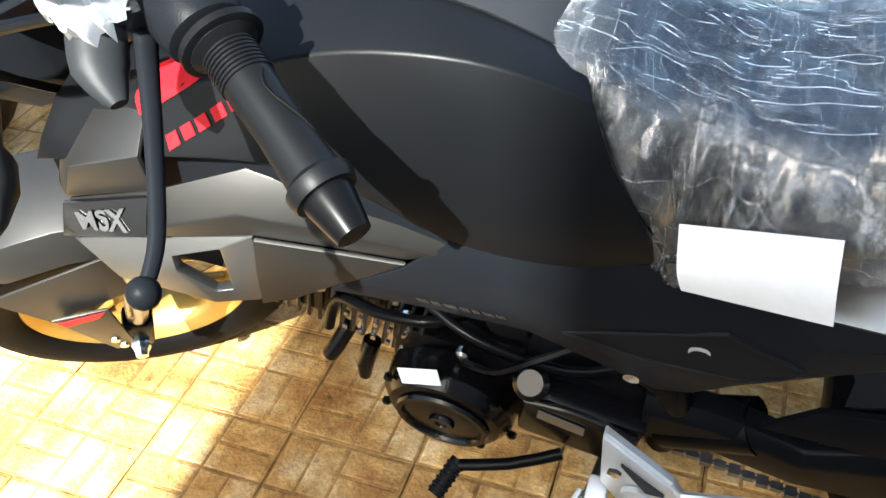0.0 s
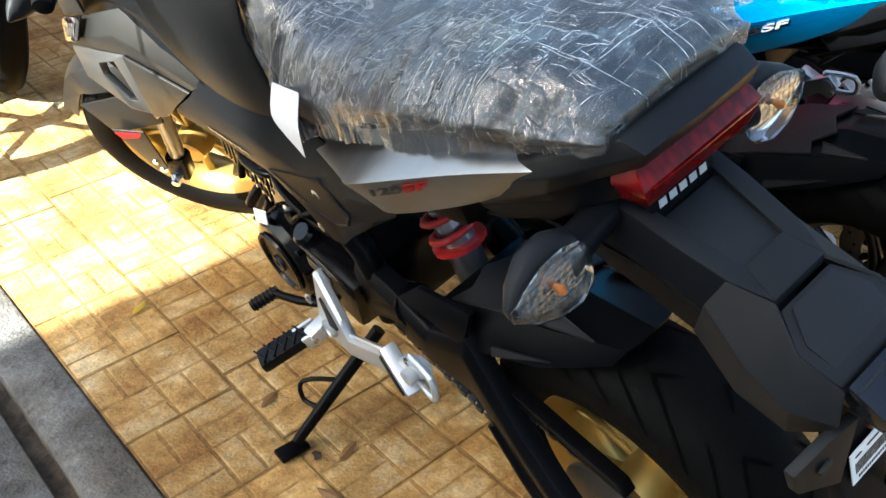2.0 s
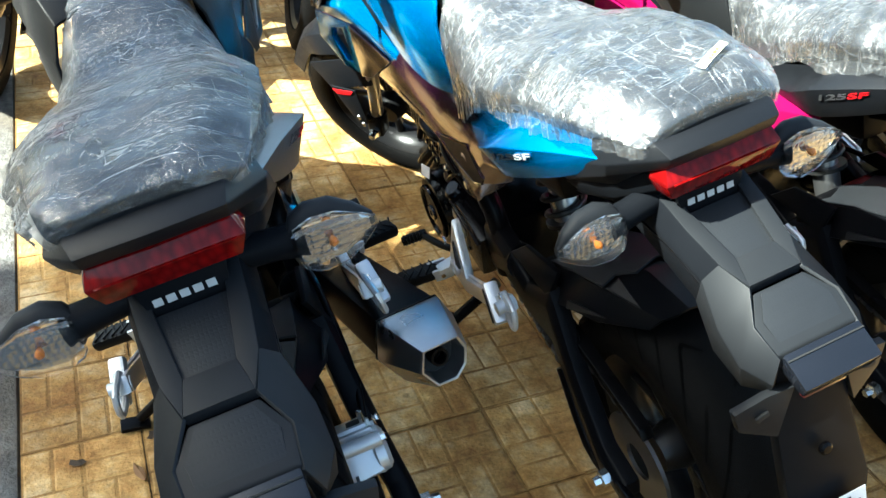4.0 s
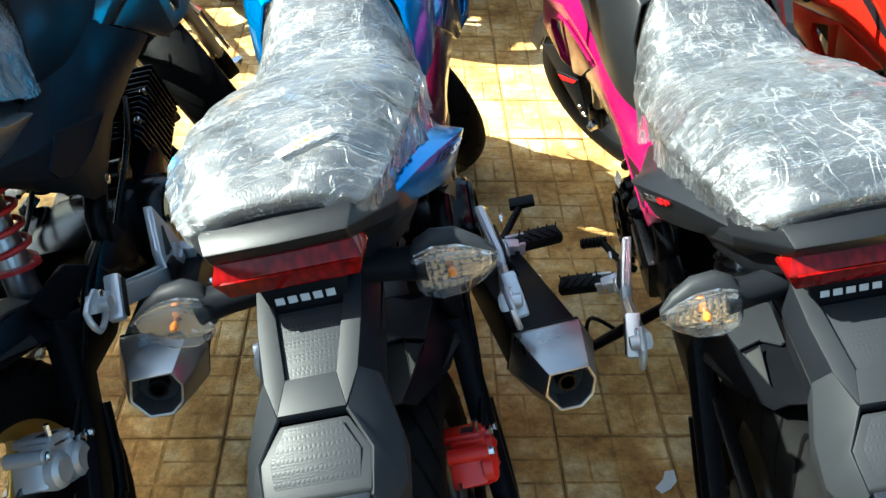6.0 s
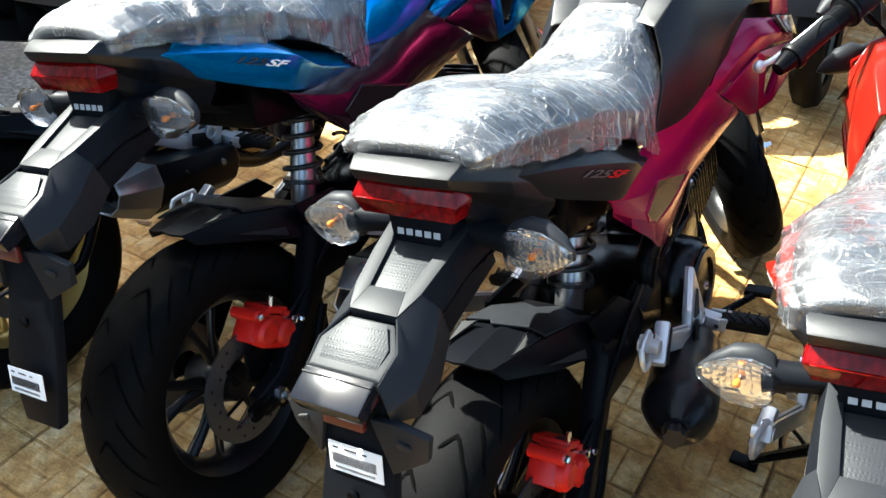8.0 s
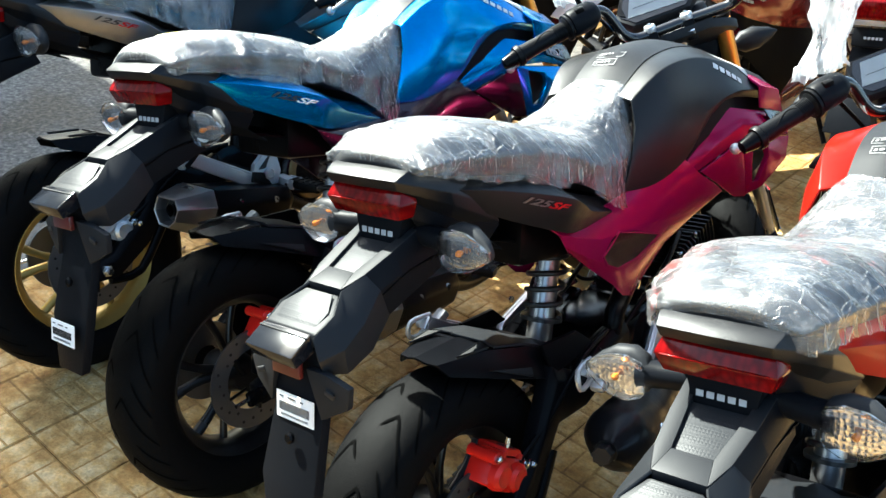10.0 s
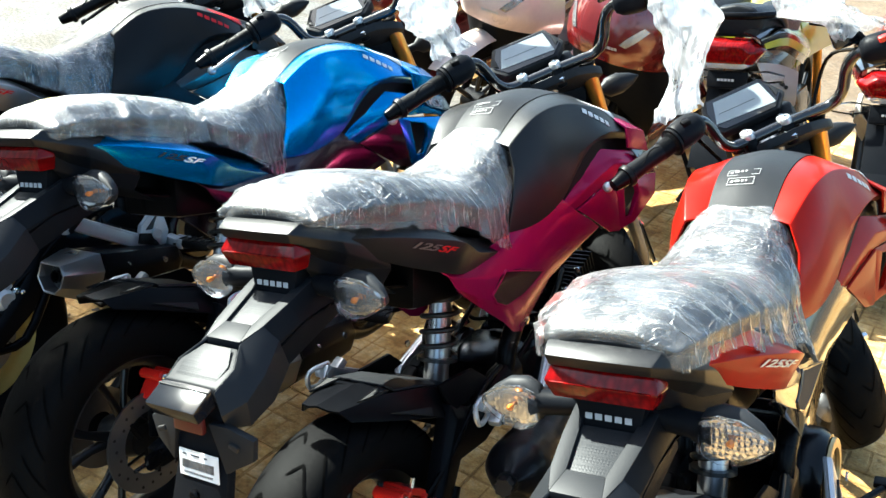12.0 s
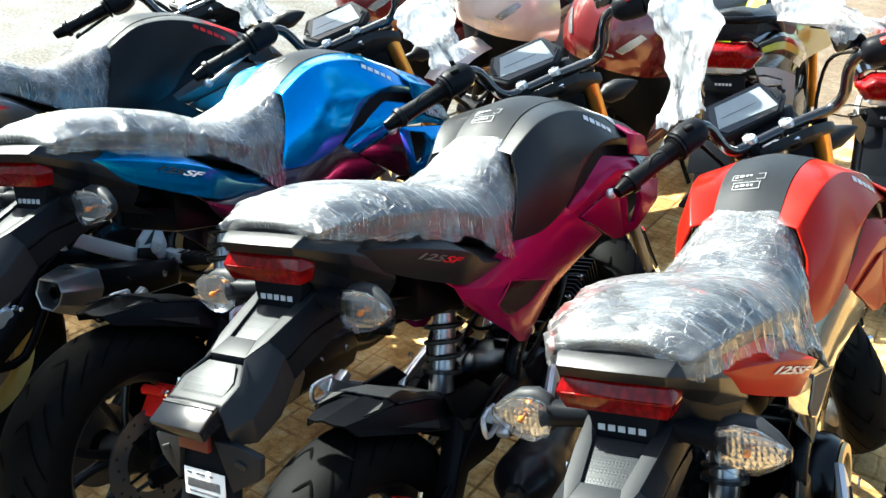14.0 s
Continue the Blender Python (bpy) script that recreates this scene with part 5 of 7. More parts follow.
        for a, b in zip(rings, rings[1:]):
            for q in range(28):
                cloth.faces.new((a[q], a[(q + 1) % 28], b[(q + 1) % 28], b[q]))
        cloth.faces.new(rings[0][::-1])
        cloth.faces.new(rings[-1])
        mp = part("muffler", loft([facet_ring(-0.03, 0.022), facet_ring(0.02, 0.042), facet_ring(0.236, 0.044), facet_ring(0.270, 0.026)], 0.004), SATIN, bike, spec["muffler_label"], smooth=25)
        part("muffler_wrap", cloth, WRAP, mp, "black plastic film tied round the muffler", smooth=60)
        part("wrap_tie", lathe([(0.316, 0.012), (0.316, 0.018), (0.323, 0.018), (0.323, 0.012)], body[0], way, 16, closed=True), GRIP, mp)
    else:
        mp = part("muffler", loft([facet_ring(-0.03, 0.022), facet_ring(0.0, 0.044), facet_ring(0.02, 0.056), facet_ring(0.274, 0.062)], 0.005), SATIN, bike, spec["muffler_label"], smooth=35)
        rings = [facet_ring(0.274, 0.061), facet_ring(0.276, 0.0645), facet_ring(0.284, 0.0645), facet_ring(0.360, 0.040), facet_ring(0.366, 0.037), facet_ring(0.365, 0.033), facet_ring(0.330, 0.029)]
        part("muffler_tip", loft(rings, 0.0015), spec["tip"], mp, smooth=30)
        part("outlet", lathe([(0.331, 0.030), (0.338, 0.026), (0.336, 0.018)], body[0], way, 14), VENT_SHADE_BLACK, mp)
        part("outlet_pipe", lathe([(0.334, 0.014), (0.352, 0.0135), (0.352, 0.010), (0.336, 0.009)], body[0], way, 16), FRAME, mp)
        part("tip_band", loft([facet_ring(0.271, 0.0625), facet_ring(0.272, 0.0655), facet_ring(0.2755, 0.0655), facet_ring(0.2765, 0.0625)], 0.0), FRAME, mp)
    part("muffler_hanger", plate([body[0] + way * k + Vector(q) for k, q in ((0.03, (0.012, 0, 0.040)), (0.10, (0.012, 0, 0.050)), (0.085, (0.008, 0, 0.075)), (0.045, (0.008, 0, 0.072)))], (0.006, 0, 0), 0.002), FRAME, mp)
    for k in (0.06, 0.18):
        part("muffler_bolt", lathe([(0, 0.008), (0.004, 0.007)], body[0] + way * k + Vector((0.054, 0, 0.012)), (1, 0, 0), 10), CHROME, mp)
    part("exhaust_pipe", tube([(0, 0.84, 0.33), (0.03, 0.86, 0.24), (0.07, 0.76, 0.19), (0.10, 0.60, 0.20), (0.145, 0.47, 0.264)], 0.017, 12, 5), FRAME, bike)
    # side stand
    st = part("side_stand", tube([(-0.085, 0.475, 0.225), (-0.17, 0.495, 0.160), (-0.272, 0.512, 0.090)], [0.011, 0.011, 0.009], 10), FRAME, bike, "black steel side stand, down")
    part("stand_foot", box((-0.285, 0.512, 0.082), (0.052, 0.030, 0.010), 0.004, (0, 15, 0)), FRAME, st)
    part("stand_loop", tube([(-0.17, 0.495, 0.165), (-0.21, 0.545, 0.160), (-0.225, 0.540, 0.130), (-0.215, 0.505, 0.128)], 0.004, 6, 4), FRAME, st)


def front_end(bike, spec):
    xf = steering(spec["steer"])
    wheel(bike, (0, 1.200, 0.236), 0.236, 0.120, spec["wheel"], xf, -1)
    brake_disc(bike, (0.062, 1.200, 0.236), 0.105, xf)
    for s in (1, -1):
        low, mid, top = Vector((s * 0.088, 1.200, 0.236)), Vector((s * 0.084, 1.066, 0.555)), Vector((s * 0.080, 0.938, 0.848))
        part("fork_slider", tube([low, mid + Vector((0, -0.02, 0.045))], 0.0155, 14), BRUSHED, bike, xf=xf)
        part("fork_tube", tube([mid, top], 0.0175, 16), spec["fork"], bike, "gold fork tube", xf=xf)
        part("fork_foot", box(low + Vector((0, -0.006, 0.018)), (0.036, 0.042, 0.075), 0.008, (24, 0, 0)), FRAME, bike, xf=xf)
        part("axle_nut", lathe([(0, 0.014), (0.008, 0.014), (0.014, 0.010), (0.022, 0.009)], low + Vector((s * 0.018, 0, 0)), (s, 0, 0), 6), CHROME, bike, xf=xf)
        part("fork_cap", lathe([(0, 0.018), (0.010, 0.018), (0.014, 0.010)], top + Vector((0, -0.003, 0.006)), STEER_WAY, 16), FRAME, bike, xf=xf)
        g = plate([(s * 0.112, 1.240, 0.400), (s * 0.112, 1.170, 0.390), (s * 0.116, 1.190, 0.280), (s * 0.114, 1.222, 0.262)], (s * 0.004, 0, 0), 0.0015)
        gp = part("fork_guard", g, spec["guard"], bike, spec["guard_label"], xf=xf)
        part("guard_stripe", plate([(s * 0.117, 1.236, 0.392), (s * 0.117, 1.176, 0.388), (s * 0.117, 1.190, 0.376), (s * 0.117, 1.232, 0.376)], (s * 0.0012, 0, 0), 0.0), RED_PRINT, gp, xf=xf)
        for k in (0.300, 0.275):
            part("guard_bolt", lathe([(0, 0.007), (0.003, 0.006)], (s * 0.119, 1.206, k), (s, 0, 0), 10), CHROME, gp, xf=xf)
    # front fender
    rows = []
    for a in (-24, -6, 14, 36, 58):
        r = 0.275
        y, z = 1.200 + r * math.sin(radians(a)), 0.236 + r * math.cos(radians(a))
        w = 0.082 if a < 30 else 0.05
        yi, zi = 1.200 + (r - 0.042) * math.sin(radians(a)), 0.236 + (r - 0.042) * math.cos(radians(a))
        rows.append([(-w, yi, zi), (-w * 0.72, y, z - 0.006 * (a > 30)), (0, y, z + 0.004), (w * 0.72, y, z - 0.006 * (a > 30)), (w, yi, zi)])
    part("front_fender", sheet(rows, 0.004, 1, 2, 0.002), spec["fender"], bike, spec["fender_label"], xf=xf)
    for s in (1, -1):
        part("fender_side", plate([(s * 0.084, 1.300, 0.440), (s * 0.084, 1.100, 0.475), (s * 0.100, 1.120, 0.400), (s * 0.104, 1.250, 0.380)], (s * 0.004, 0, 0), 0.0015), spec["fender"], bike, xf=xf)
    # clamps
    yoke = [(-0.108, 0.935), (-0.090, 0.968), (-0.040, 0.962), (0.0, 0.952), (0.040, 0.962), (0.090, 0.968), (0.108, 0.935), (0.088, 0.908), (0.045, 0.880), (-0.045, 0.880), (-0.088, 0.908)]
    part("fork_clamp", plate([(x, y, 0.844 - (y - 0.925) * 0.45) for x, y in yoke], (0, 0, -0.020), 0.004), PLASTIC_GREY, bike, "satin grey top yoke", xf=xf)
    part("fork_clamp", box((0, 0.990, 0.690), (0.215, 0.060, 0.026), 0.010, (-25, 0, 0)), FRAME, bike, xf=xf)
    part("stem_nut", lathe([(0, 0.016), (0.008, 0.016), (0.012, 0.010)], (0.010, 0.895, 0.850), STEER_WAY, 6), CHROME, bike, xf=xf)
    kb = part("key_barrel", lathe([(-0.010, 0.024), (0.004, 0.024), (0.007, 0.020), (0.007, 0.015), (0.012, 0.014), (0.012, 0.010)], (-0.020, 0.930, 0.838), STEER_WAY, 20), BRUSHED, bike, "bright ignition lock", xf=xf)
    part("key_slot", box((-0.020, 0.925, 0.8500), (0.004, 0.012, 0.002), 0.0004, (25, 0, 0)), DARK_PRINT, kb, xf=xf)
    # handlebar
    half = [(0.123, 0.884, 0.893), (0.137, 0.872, 0.930), (0.150, 0.860, 0.951), (0.172, 0.845, 0.957), (0.230, 0.812, 0.946), (0.346, 0.768, 0.929)]
    bar = [(-x, y, z) for x, y, z in half[::-1]] + [(-0.100, 0.900, 0.873), (-0.066, 0.904, 0.871), (0.014, 0.910, 0.872), (0.066, 0.905, 0.872), (0.100, 0.899, 0.874)] + half
    hb = part("handlebar", tube(bar, 0.0112, 12, 4), BLACK_GLOSS, bike, "black steel handlebar turned to its left", xf=xf)
    for s in (1, -1):
        cx = -0.028 + s * 0.038
        part("bar_riser", box((cx, 0.908, 0.852), (0.024, 0.034, 0.044), 0.007), FRAME, hb, xf=xf)
        cap = part("riser_cap", loft([[(cx + 0.0125 * k * math.cos(a), 0.907 + 0.023 * k * math.sin(a), z) for a in (2 * math.pi * i / 16 for i in range(16))] for z, k in ((0.874, 0.90), (0.880, 1.0), (0.886, 0.97), (0.889, 0.80))]), ALLOY, hb, "bright handlebar clamp cap", xf=xf, smooth=40)
        for k in (-1, 1):
            part("cap_bolt", lathe([(0, 0.0045), (0.003, 0.0042), (0.003, 0.002)], (cx, 0.907 + k * 0.013, 0.8885), (0, 0, 1), 10), CHROME, cap, xf=xf)
        way = (Vector((s * 0.230, 0.812, 0.946)) - Vector((s * 0.346, 0.768, 0.929))).normalized()
        end = Vector((s * 0.346, 0.768, 0.929))
        g = part("grip", lathe([(0.010, 0.0200), (0.014, 0.0215), (0.020, 0.0215), (0.024, 0.0175), (0.060, 0.0160), (0.095, 0.0168), (0.122, 0.0165), (0.126, 0.0225), (0.132, 0.0225), (0.134, 0.016)], end, way, 24), GRIP, hb, "ribbed black rubber grip", xf=xf, smooth=40)
        ribs = None
        for k in range(8):
            ribs = lathe([(0.098 + 0.003 * k, 0.0170), (0.0985 + 0.003 * k, 0.0180), (0.1000 + 0.003 * k, 0.0180), (0.1005 + 0.003 * k, 0.0170)], end, way, 20, ribs)
        part("grip_rib", ribs, GRIP, g, xf=xf)
        seam = [end + way * (0.026 + 0.07 * k / 10) + (Vector((0, 0, 1)) * math.cos(0.9 + 0.5 * math.sin(k * 0.6)) + Vector((0, -1, 0)) * math.sin(0.9 + 0.5 * math.sin(k * 0.6))) * 0.0168 for k in range(11)]
        part("grip_seam", tube(seam, 0.0010, 6), RUBBER, g, xf=xf)
        part("bar_end", lathe([(-0.020, 0.006), (-0.019, 0.011), (0.006, 0.016), (0.010, 0.016)], end, way, 28), FRAME, hb, xf=xf)
        h = part("switch_housing", lathe([(0.134, 0.018), (0.137, 0.026), (0.143, 0.028), (0.165, 0.029), (0.186, 0.027), (0.198, 0.020), (0.202, 0.013)], end + Vector((0, 0.004, 0.002)), way, 28), PLASTIC, hb, xf=xf, smooth=40)
        part("grip_flange", lathe([(0.126, 0.020), (0.128, 0.0275), (0.133, 0.0275), (0.136, 0.022)], end, way, 28), GRIP, hb, xf=xf)
        part("lever_boot", tube([(s * 0.176, 0.868, 0.958), (s * 0.190, 0.888, 0.950), (s * 0.215, 0.893, 0.942), (s * 0.240, 0.886, 0.936)], [0.012, 0.020, 0.018, 0.006], 14, 3, flat=0.7), PLASTIC_GREY, hb, xf=xf)
        if s > 0:
            part("stop_switch", box(end + way * 0.165 + Vector((0, -0.018, 0.018)), (0.022, 0.012, 0.016), 0.003, (20, 0, -16)), CALIPER_RED, h, "red stop switch", xf=xf)
        else:
            part("dip_switch", box(end + way * 0.165 + Vector((0, -0.018, 0.020)), (0.018, 0.012, 0.012), 0.003, (20, 0, 16)), FRAME, h, xf=xf)
        drop = spec["lever_drop"]
        lever = [Vector((s * x, y - 0.030 * f * drop, z - 0.014 * f * drop)) for x, y, z, f in ((0.188, 0.858, 0.950, 0.0), (0.215, 0.862, 0.944, 0.15), (0.275, 0.868, 0.934, 0.5), (0.330, 0.876, 0.925, 0.85), (0.356, 0.886, 0.922, 1.0))]
        lv = part("lever", tube(lever, [0.010, 0.0075, 0.006, 0.0055, 0.005], 10, 4, flat=0.75), spec["lever"], hb, spec["lever_label"], xf=xf)
        own = bmesh.new()
        bmesh.ops.create_uvsphere(own, u_segments=14, v_segments=10, radius=0.0105, matrix=Matrix.Translation((s * 0.361, 0.889 - 0.030 * drop, 0.921 - 0.014 * drop)))
        part("lever_ball", own, spec["lever"], lv, xf=xf)
        part("lever_perch", box((s * 0.186, 0.864, 0.956), (0.036, 0.046, 0.026), 0.006), BLACK_GLOSS, hb, xf=xf)
        # mirror in its bag
        inn, rise = spec["mirror"][0 if s < 0 else 1]
        mx, mz = s * (0.205 - inn), 1.082 + rise
        part("mirror_stalk", tube([(s * 0.186, 0.866, 0.965), (s * (0.190 - inn * 0.2), 0.880, 1.000 + rise * 0.4), (mx - s * 0.007, 0.890, mz - 0.042)], 0.0055, 8, 3), FRAME, hb, xf=xf)
        mr = part("mirror", lathe([(-0.012, 0.022), (-0.008, 0.036), (0.0, 0.042), (0.010, 0.042), (0.012, 0.039)], (mx, 0.895, mz), (0.0, -1, 0.1), 24), FRAME, hb, "round mirror in a milky plastic bag", xf=xf)
        part("mirror_glass", lathe([(0.0125, 0.038), (0.0135, 0.037)], (mx, 0.895, mz), (0.0, -1, 0.1), 24), MIRROR, mr, xf=xf)
        bag, rings = bmesh.new(), []
        for k in range(41):
            f = k / 40                                   # from the top of the bag to its hanging end
            z = mz + 0.062 - f * (0.155 + rise * 1.1)
            cx = mx + (s * 0.186 - mx) * max(0.0, (f - 0.45) / 0.55)
            wide = 0.054 * min(1.0, (f / 0.16 + 0.02) ** 0.5) * (1.0 if f < 0.45 else 1.0 - 0.48 * math.sin(min(1.0, (f - 0.45) / 0.35) * math.pi / 2)) + (0.012 * (f - 0.82) / 0.18 if f > 0.82 else 0.0)
            ring = []
            for i in range(56):
                a = 2 * math.pi * i / 56
                q = Vector((math.cos(a) * 2.5 + s * 3 + spec["steer"], math.sin(a) * 2.5, f * 3.0))
                fold = 1 + (0.06 + 0.25 * f) * (0.9 - 2.2 * abs(noise.noise(q))) + 0.10 * noise.noise(q * 3.1)
                ring.append(bag.verts.new((cx + wide * fold * math.cos(a) + 0.012 * noise.noise(Vector((f * 6, s, 4.0))), 0.893 - 0.02 * f + 0.62 * wide * fold * math.sin(a), z + 0.006 * noise.noise(q * 2) + (0.012 * noise.noise(q * 1.5) if f > 0.9 else 0))))
            rings.append(ring)
        for r0, r1 in zip(rings, rings[1:]):
            for i in range(56):
                bag.faces.new((r0[i], r0[(i + 1) % 56], r1[(i + 1) % 56], r1[i]))
        bag.faces.new(rings[0])
        bg = part("mirror_bag", bag, BAG, mr, "milky plastic bag tied round the mirror", xf=xf, smooth=45)
        bg.visible_shadow = False
        # front indicators
        part("front_indicator", loft([[(s * x, 1.078 + 0.020 * r * math.cos(a), 0.768 + 0.026 * r * math.sin(a)) for a in (2 * math.pi * k / 10 for k in range(10))] for x, r in ((0.07, 0.4), (0.115, 0.45), (0.130, 0.95), (0.160, 1.0), (0.190, 0.55), (0.207, 0.1))]), PLASTIC_GREY, bike, "grey front turn signal", xf=xf, smooth=50)
    part("reservoir", box((0.165, 0.895, 0.985), (0.050, 0.040, 0.032), 0.006, (0, 0, -14)), BLACK_GLOSS, hb, xf=xf)
    # display
    tilt = pose(-0.034, 0.988, 0.924, 46, 0, 4)
    def on_dial(x, y, z=0.0):
        return tuple(tilt @ Vector((x, y, z)))
    hexa = [(-0.092, -0.010), (-0.062, -0.042), (0.062, -0.042), (0.092, -0.010), (0.064, 0.046), (-0.064, 0.046)]
    m = part("display", plate([on_dial(x, y) for x, y in hexa], tilt.to_3x3() @ Vector((0, 0, -0.028)), 0.006), PLASTIC_GREY, bike, "dark grey six-sided digital display", xf=xf)
    part("display_glass", plate([on_dial(x * 0.88, y * 0.86, 0.0005) for x, y in hexa], tilt.to_3x3() @ Vector((0, 0, 0.0015)), 0.0), BLACK_GLOSS, m, xf=xf)
    part("display_screen", plate([on_dial(x, y, 0.0025) for x, y in ((-0.066, -0.020), (0.062, -0.026), (0.056, 0.032), (-0.046, 0.032))], tilt.to_3x3() @ Vector((0, 0, 0.001)), 0.0), LCD, m, "pale grey liquid crystal screen", xf=xf)
    for k in (-1, 1):
        part("display_button", plate([on_dial(k * x, y, 0.002) for x, y in ((0.069, -0.014), (0.079, -0.006), (0.069, 0.014))], tilt.to_3x3() @ Vector((0, 0, 0.003)), 0.0008), PLASTIC_GREY, m, xf=xf)
    part("screen_line", plate([on_dial(x, y, 0.0036) for x, y in ((-0.050, 0.000), (0.030, 0.000), (0.030, 0.0012), (-0.050, 0.0012))], tilt.to_3x3() @ Vector((0, 0, 0.0004)), 0.0), DARK_PRINT, m, xf=xf)
    # headlamp
    head = part("headlamp", loft([[(x * k, y, 0.815 + z * k) for x, z in ((-0.085, -0.02), (-0.06, -0.085), (0.06, -0.085), (0.085, -0.02), (0.065, 0.075), (-0.065, 0.075))] for y, k in ((0.960, 0.75), (1.000, 1.0), (1.050, 1.0), (1.085, 0.82))], 0.004), PLASTIC, bike, "black headlamp cowl", xf=xf)
    part("headlamp_lens", plate([(x * 0.78, 1.087, 0.815 + z * 0.78) for x, z in ((-0.085, -0.02), (-0.06, -0.085), (0.06, -0.085), (0.085, -0.02), (0.065, 0.075), (-0.065, 0.075))], (0, 0.006, 0), 0.003), HEADLAMP, head, xf=xf)
    # cables from the bars
    for s, a in ((-1, 0.02), (-1, 0.04), (1, 0.03)):
        part("control_cable", tube([(s * 0.18, 0.885, 0.955), (s * 0.16, 0.97 + a, 0.94), (s * 0.10, 1.02, 0.82), (s * 0.06, 0.96, 0.68)], 0.004, 6, 5), FRAME, hb, xf=xf)


def motorcycle(x, y, yaw, lean, spec, label):
    bike = new("motorcycle")
    bike.empty_display_size = 0.2
    bike.matrix_world = Matrix.Translation((x, y, 0.002)) @ pose(0, 0, 0, 0, 0, yaw) @ pose(0, 0, 0, 0, -lean, 0)
    tagged(bike, label, "motorcycle", "row of parked motorcycles")
    running_gear(bike, spec)
    front_end(bike, spec)
    engine(bike, spec)
    tank_and_shrouds(bike, spec)
    side_panels(bike, spec)
    tail_unit(bike, spec)
    make_seat(bike, spec["seed"], spec["hem"])
    if spec.get("tag"):
        tag = part("seat_tag", sheet([[(0.014, -0.014, 0.8720), (0.036, -0.002, 0.8735), (0.062, 0.013, 0.8715)], [(0.010, -0.005, 0.8730), (0.033, 0.007, 0.8745), (0.058, 0.021, 0.8725)]], 0.0004, 3, 3), PAPER_TAG, bike, "small yellowed paper tag under the film")
        part("tag_print", lay_on(bars((0.028, -0.006, 0.9), (0.8, 0.55, 0), (-0.55, 0.8, 0), (0.004, 0.003, 0.006, 0.004), 0.002, 0.004, 0.0003), tag, (0, 0, -1), 0.0004), TAG_YELLOW, tag)
    return bike


def grained(name, colour):
    """Charcoal plastic with a pattern of small raised hexagon dashes."""
    m = material(name, colour, 0.46, stain=0.1, spec=0.14)
    nt = m.node_tree
    n, l = nt.nodes, nt.links
    co = n.new("ShaderNodeTexCoord")
    v = n.new("ShaderNodeTexVoronoi")
    v.feature = "DISTANCE_TO_EDGE"
    v.inputs["Scale"].default_value = 240.0
    v.inputs["Randomness"].default_value = 0.25
    l.new(co.outputs["Object"], v.inputs["Vector"])
    b = n.new("ShaderNodeBump")
    b.inputs["Strength"].default_value = 0.35
    b.inputs["Distance"].default_value = 0.001
    l.new(v.outputs["Distance"], b.inputs["Height"])
    l.new(b.outputs[0], n["Principled BSDF"].inputs["Normal"])
    return m


GRAINED = grained("hexagon_grained_plastic", (0.014, 0.0155, 0.018))
MATT_BLACK = material("matt_black_metallic", (0.0035, 0.0038, 0.0044), 0.38, 0.1, flake=0.12, stain=0.06, spec=0.14)
CHARCOAL = material("satin_charcoal_paint", (0.0085, 0.0090, 0.0096), 0.40, 0.1, flake=0.12, stain=0.06, spec=0.22)
MATT_GREY = material("matt_gunmetal", (0.048, 0.046, 0.044), 0.40, 0.85, flake=0.12, stain=0.06, spec=0.2)
SILVER_MATT = material("matt_silver_paint", (0.23, 0.227, 0.224), 0.32, 0.9, flake=0.2, stain=0.05)
BLUE = material("candy_blue_paint", (0.0, 0.190, 0.50), 0.20, 0.75, coat=0.22, stain=0.05, spec=0.08)
MAGENTA = material("candy_magenta_paint", (0.24, 0.0025, 0.055), 0.24, 0.3, coat=0.14, stain=0.05, spec=0.08)
RED = material("bright_red_paint", (0.23, 0.0060, 0.0030), 0.30, 0.0, coat=0.12, stain=0.04, spec=0.05)
PAPER_TAG = material("yellowed_paper", (0.62, 0.57, 0.36), 0.8, stain=0.15)
TAG_YELLOW = material("yellow_print", (0.75, 0.55, 0.03), 0.7)
WRAP = material("black_wrapping_film", (0.006, 0.006, 0.007), 0.34, spec=0.18, bump=0.3, bump_scale=60, stain=0.1)
PURPLE = material("dark_purple_paint", (0.016, 0.003, 0.012), 0.22, 0.4, coat=0.35, stain=0.08)
GOLD_EDGE = material("bronze_cover_ring", (0.42, 0.30, 0.14), 0.3, 0.85, stain=0.1)

SPEC_BLACK = dict(wrapped=False, wheel=GOLD, caliper=ALLOY, caliper_label="silver brake caliper", spring=SPRING_RED, shock_label="steel shock absorber with a red spring", tip=BRUSHED, muffler_label="black muffler with a brushed steel end",
                  steer=34.0, fork=FORK_GOLD, guard=MATT_GREY, guard_label="grey fork guard with a red stripe", fender=MATT_GREY, fender_label="matt grey front fender", lever=PLASTIC, lever_label="black lever", lever_drop=0.0,
                  tank=MATT_BLACK, tank_label="matt black fuel tank side", badge=RED_PRINT, shroud=MATT_GREY, shroud_low=MATT_GREY, shroud_label="matt grey shroud", vent_frame=SILVER_MATT, model_metal=DARK_CHROME, wing=SILVER_MATT, wing_label="matt silver side panel",
                  mark=DARK_PRINT, mark2=RED_PRINT, cover=PLASTIC, cover_label="matt black frame cover", vent=PLASTIC, key=True, clutch=GOLD_EDGE, seed=1.3, hem=0.014, mirror=((0.0, 0.0), (0.0, 0.0)), sticker=(-0.2395, 0.545, 0.20))
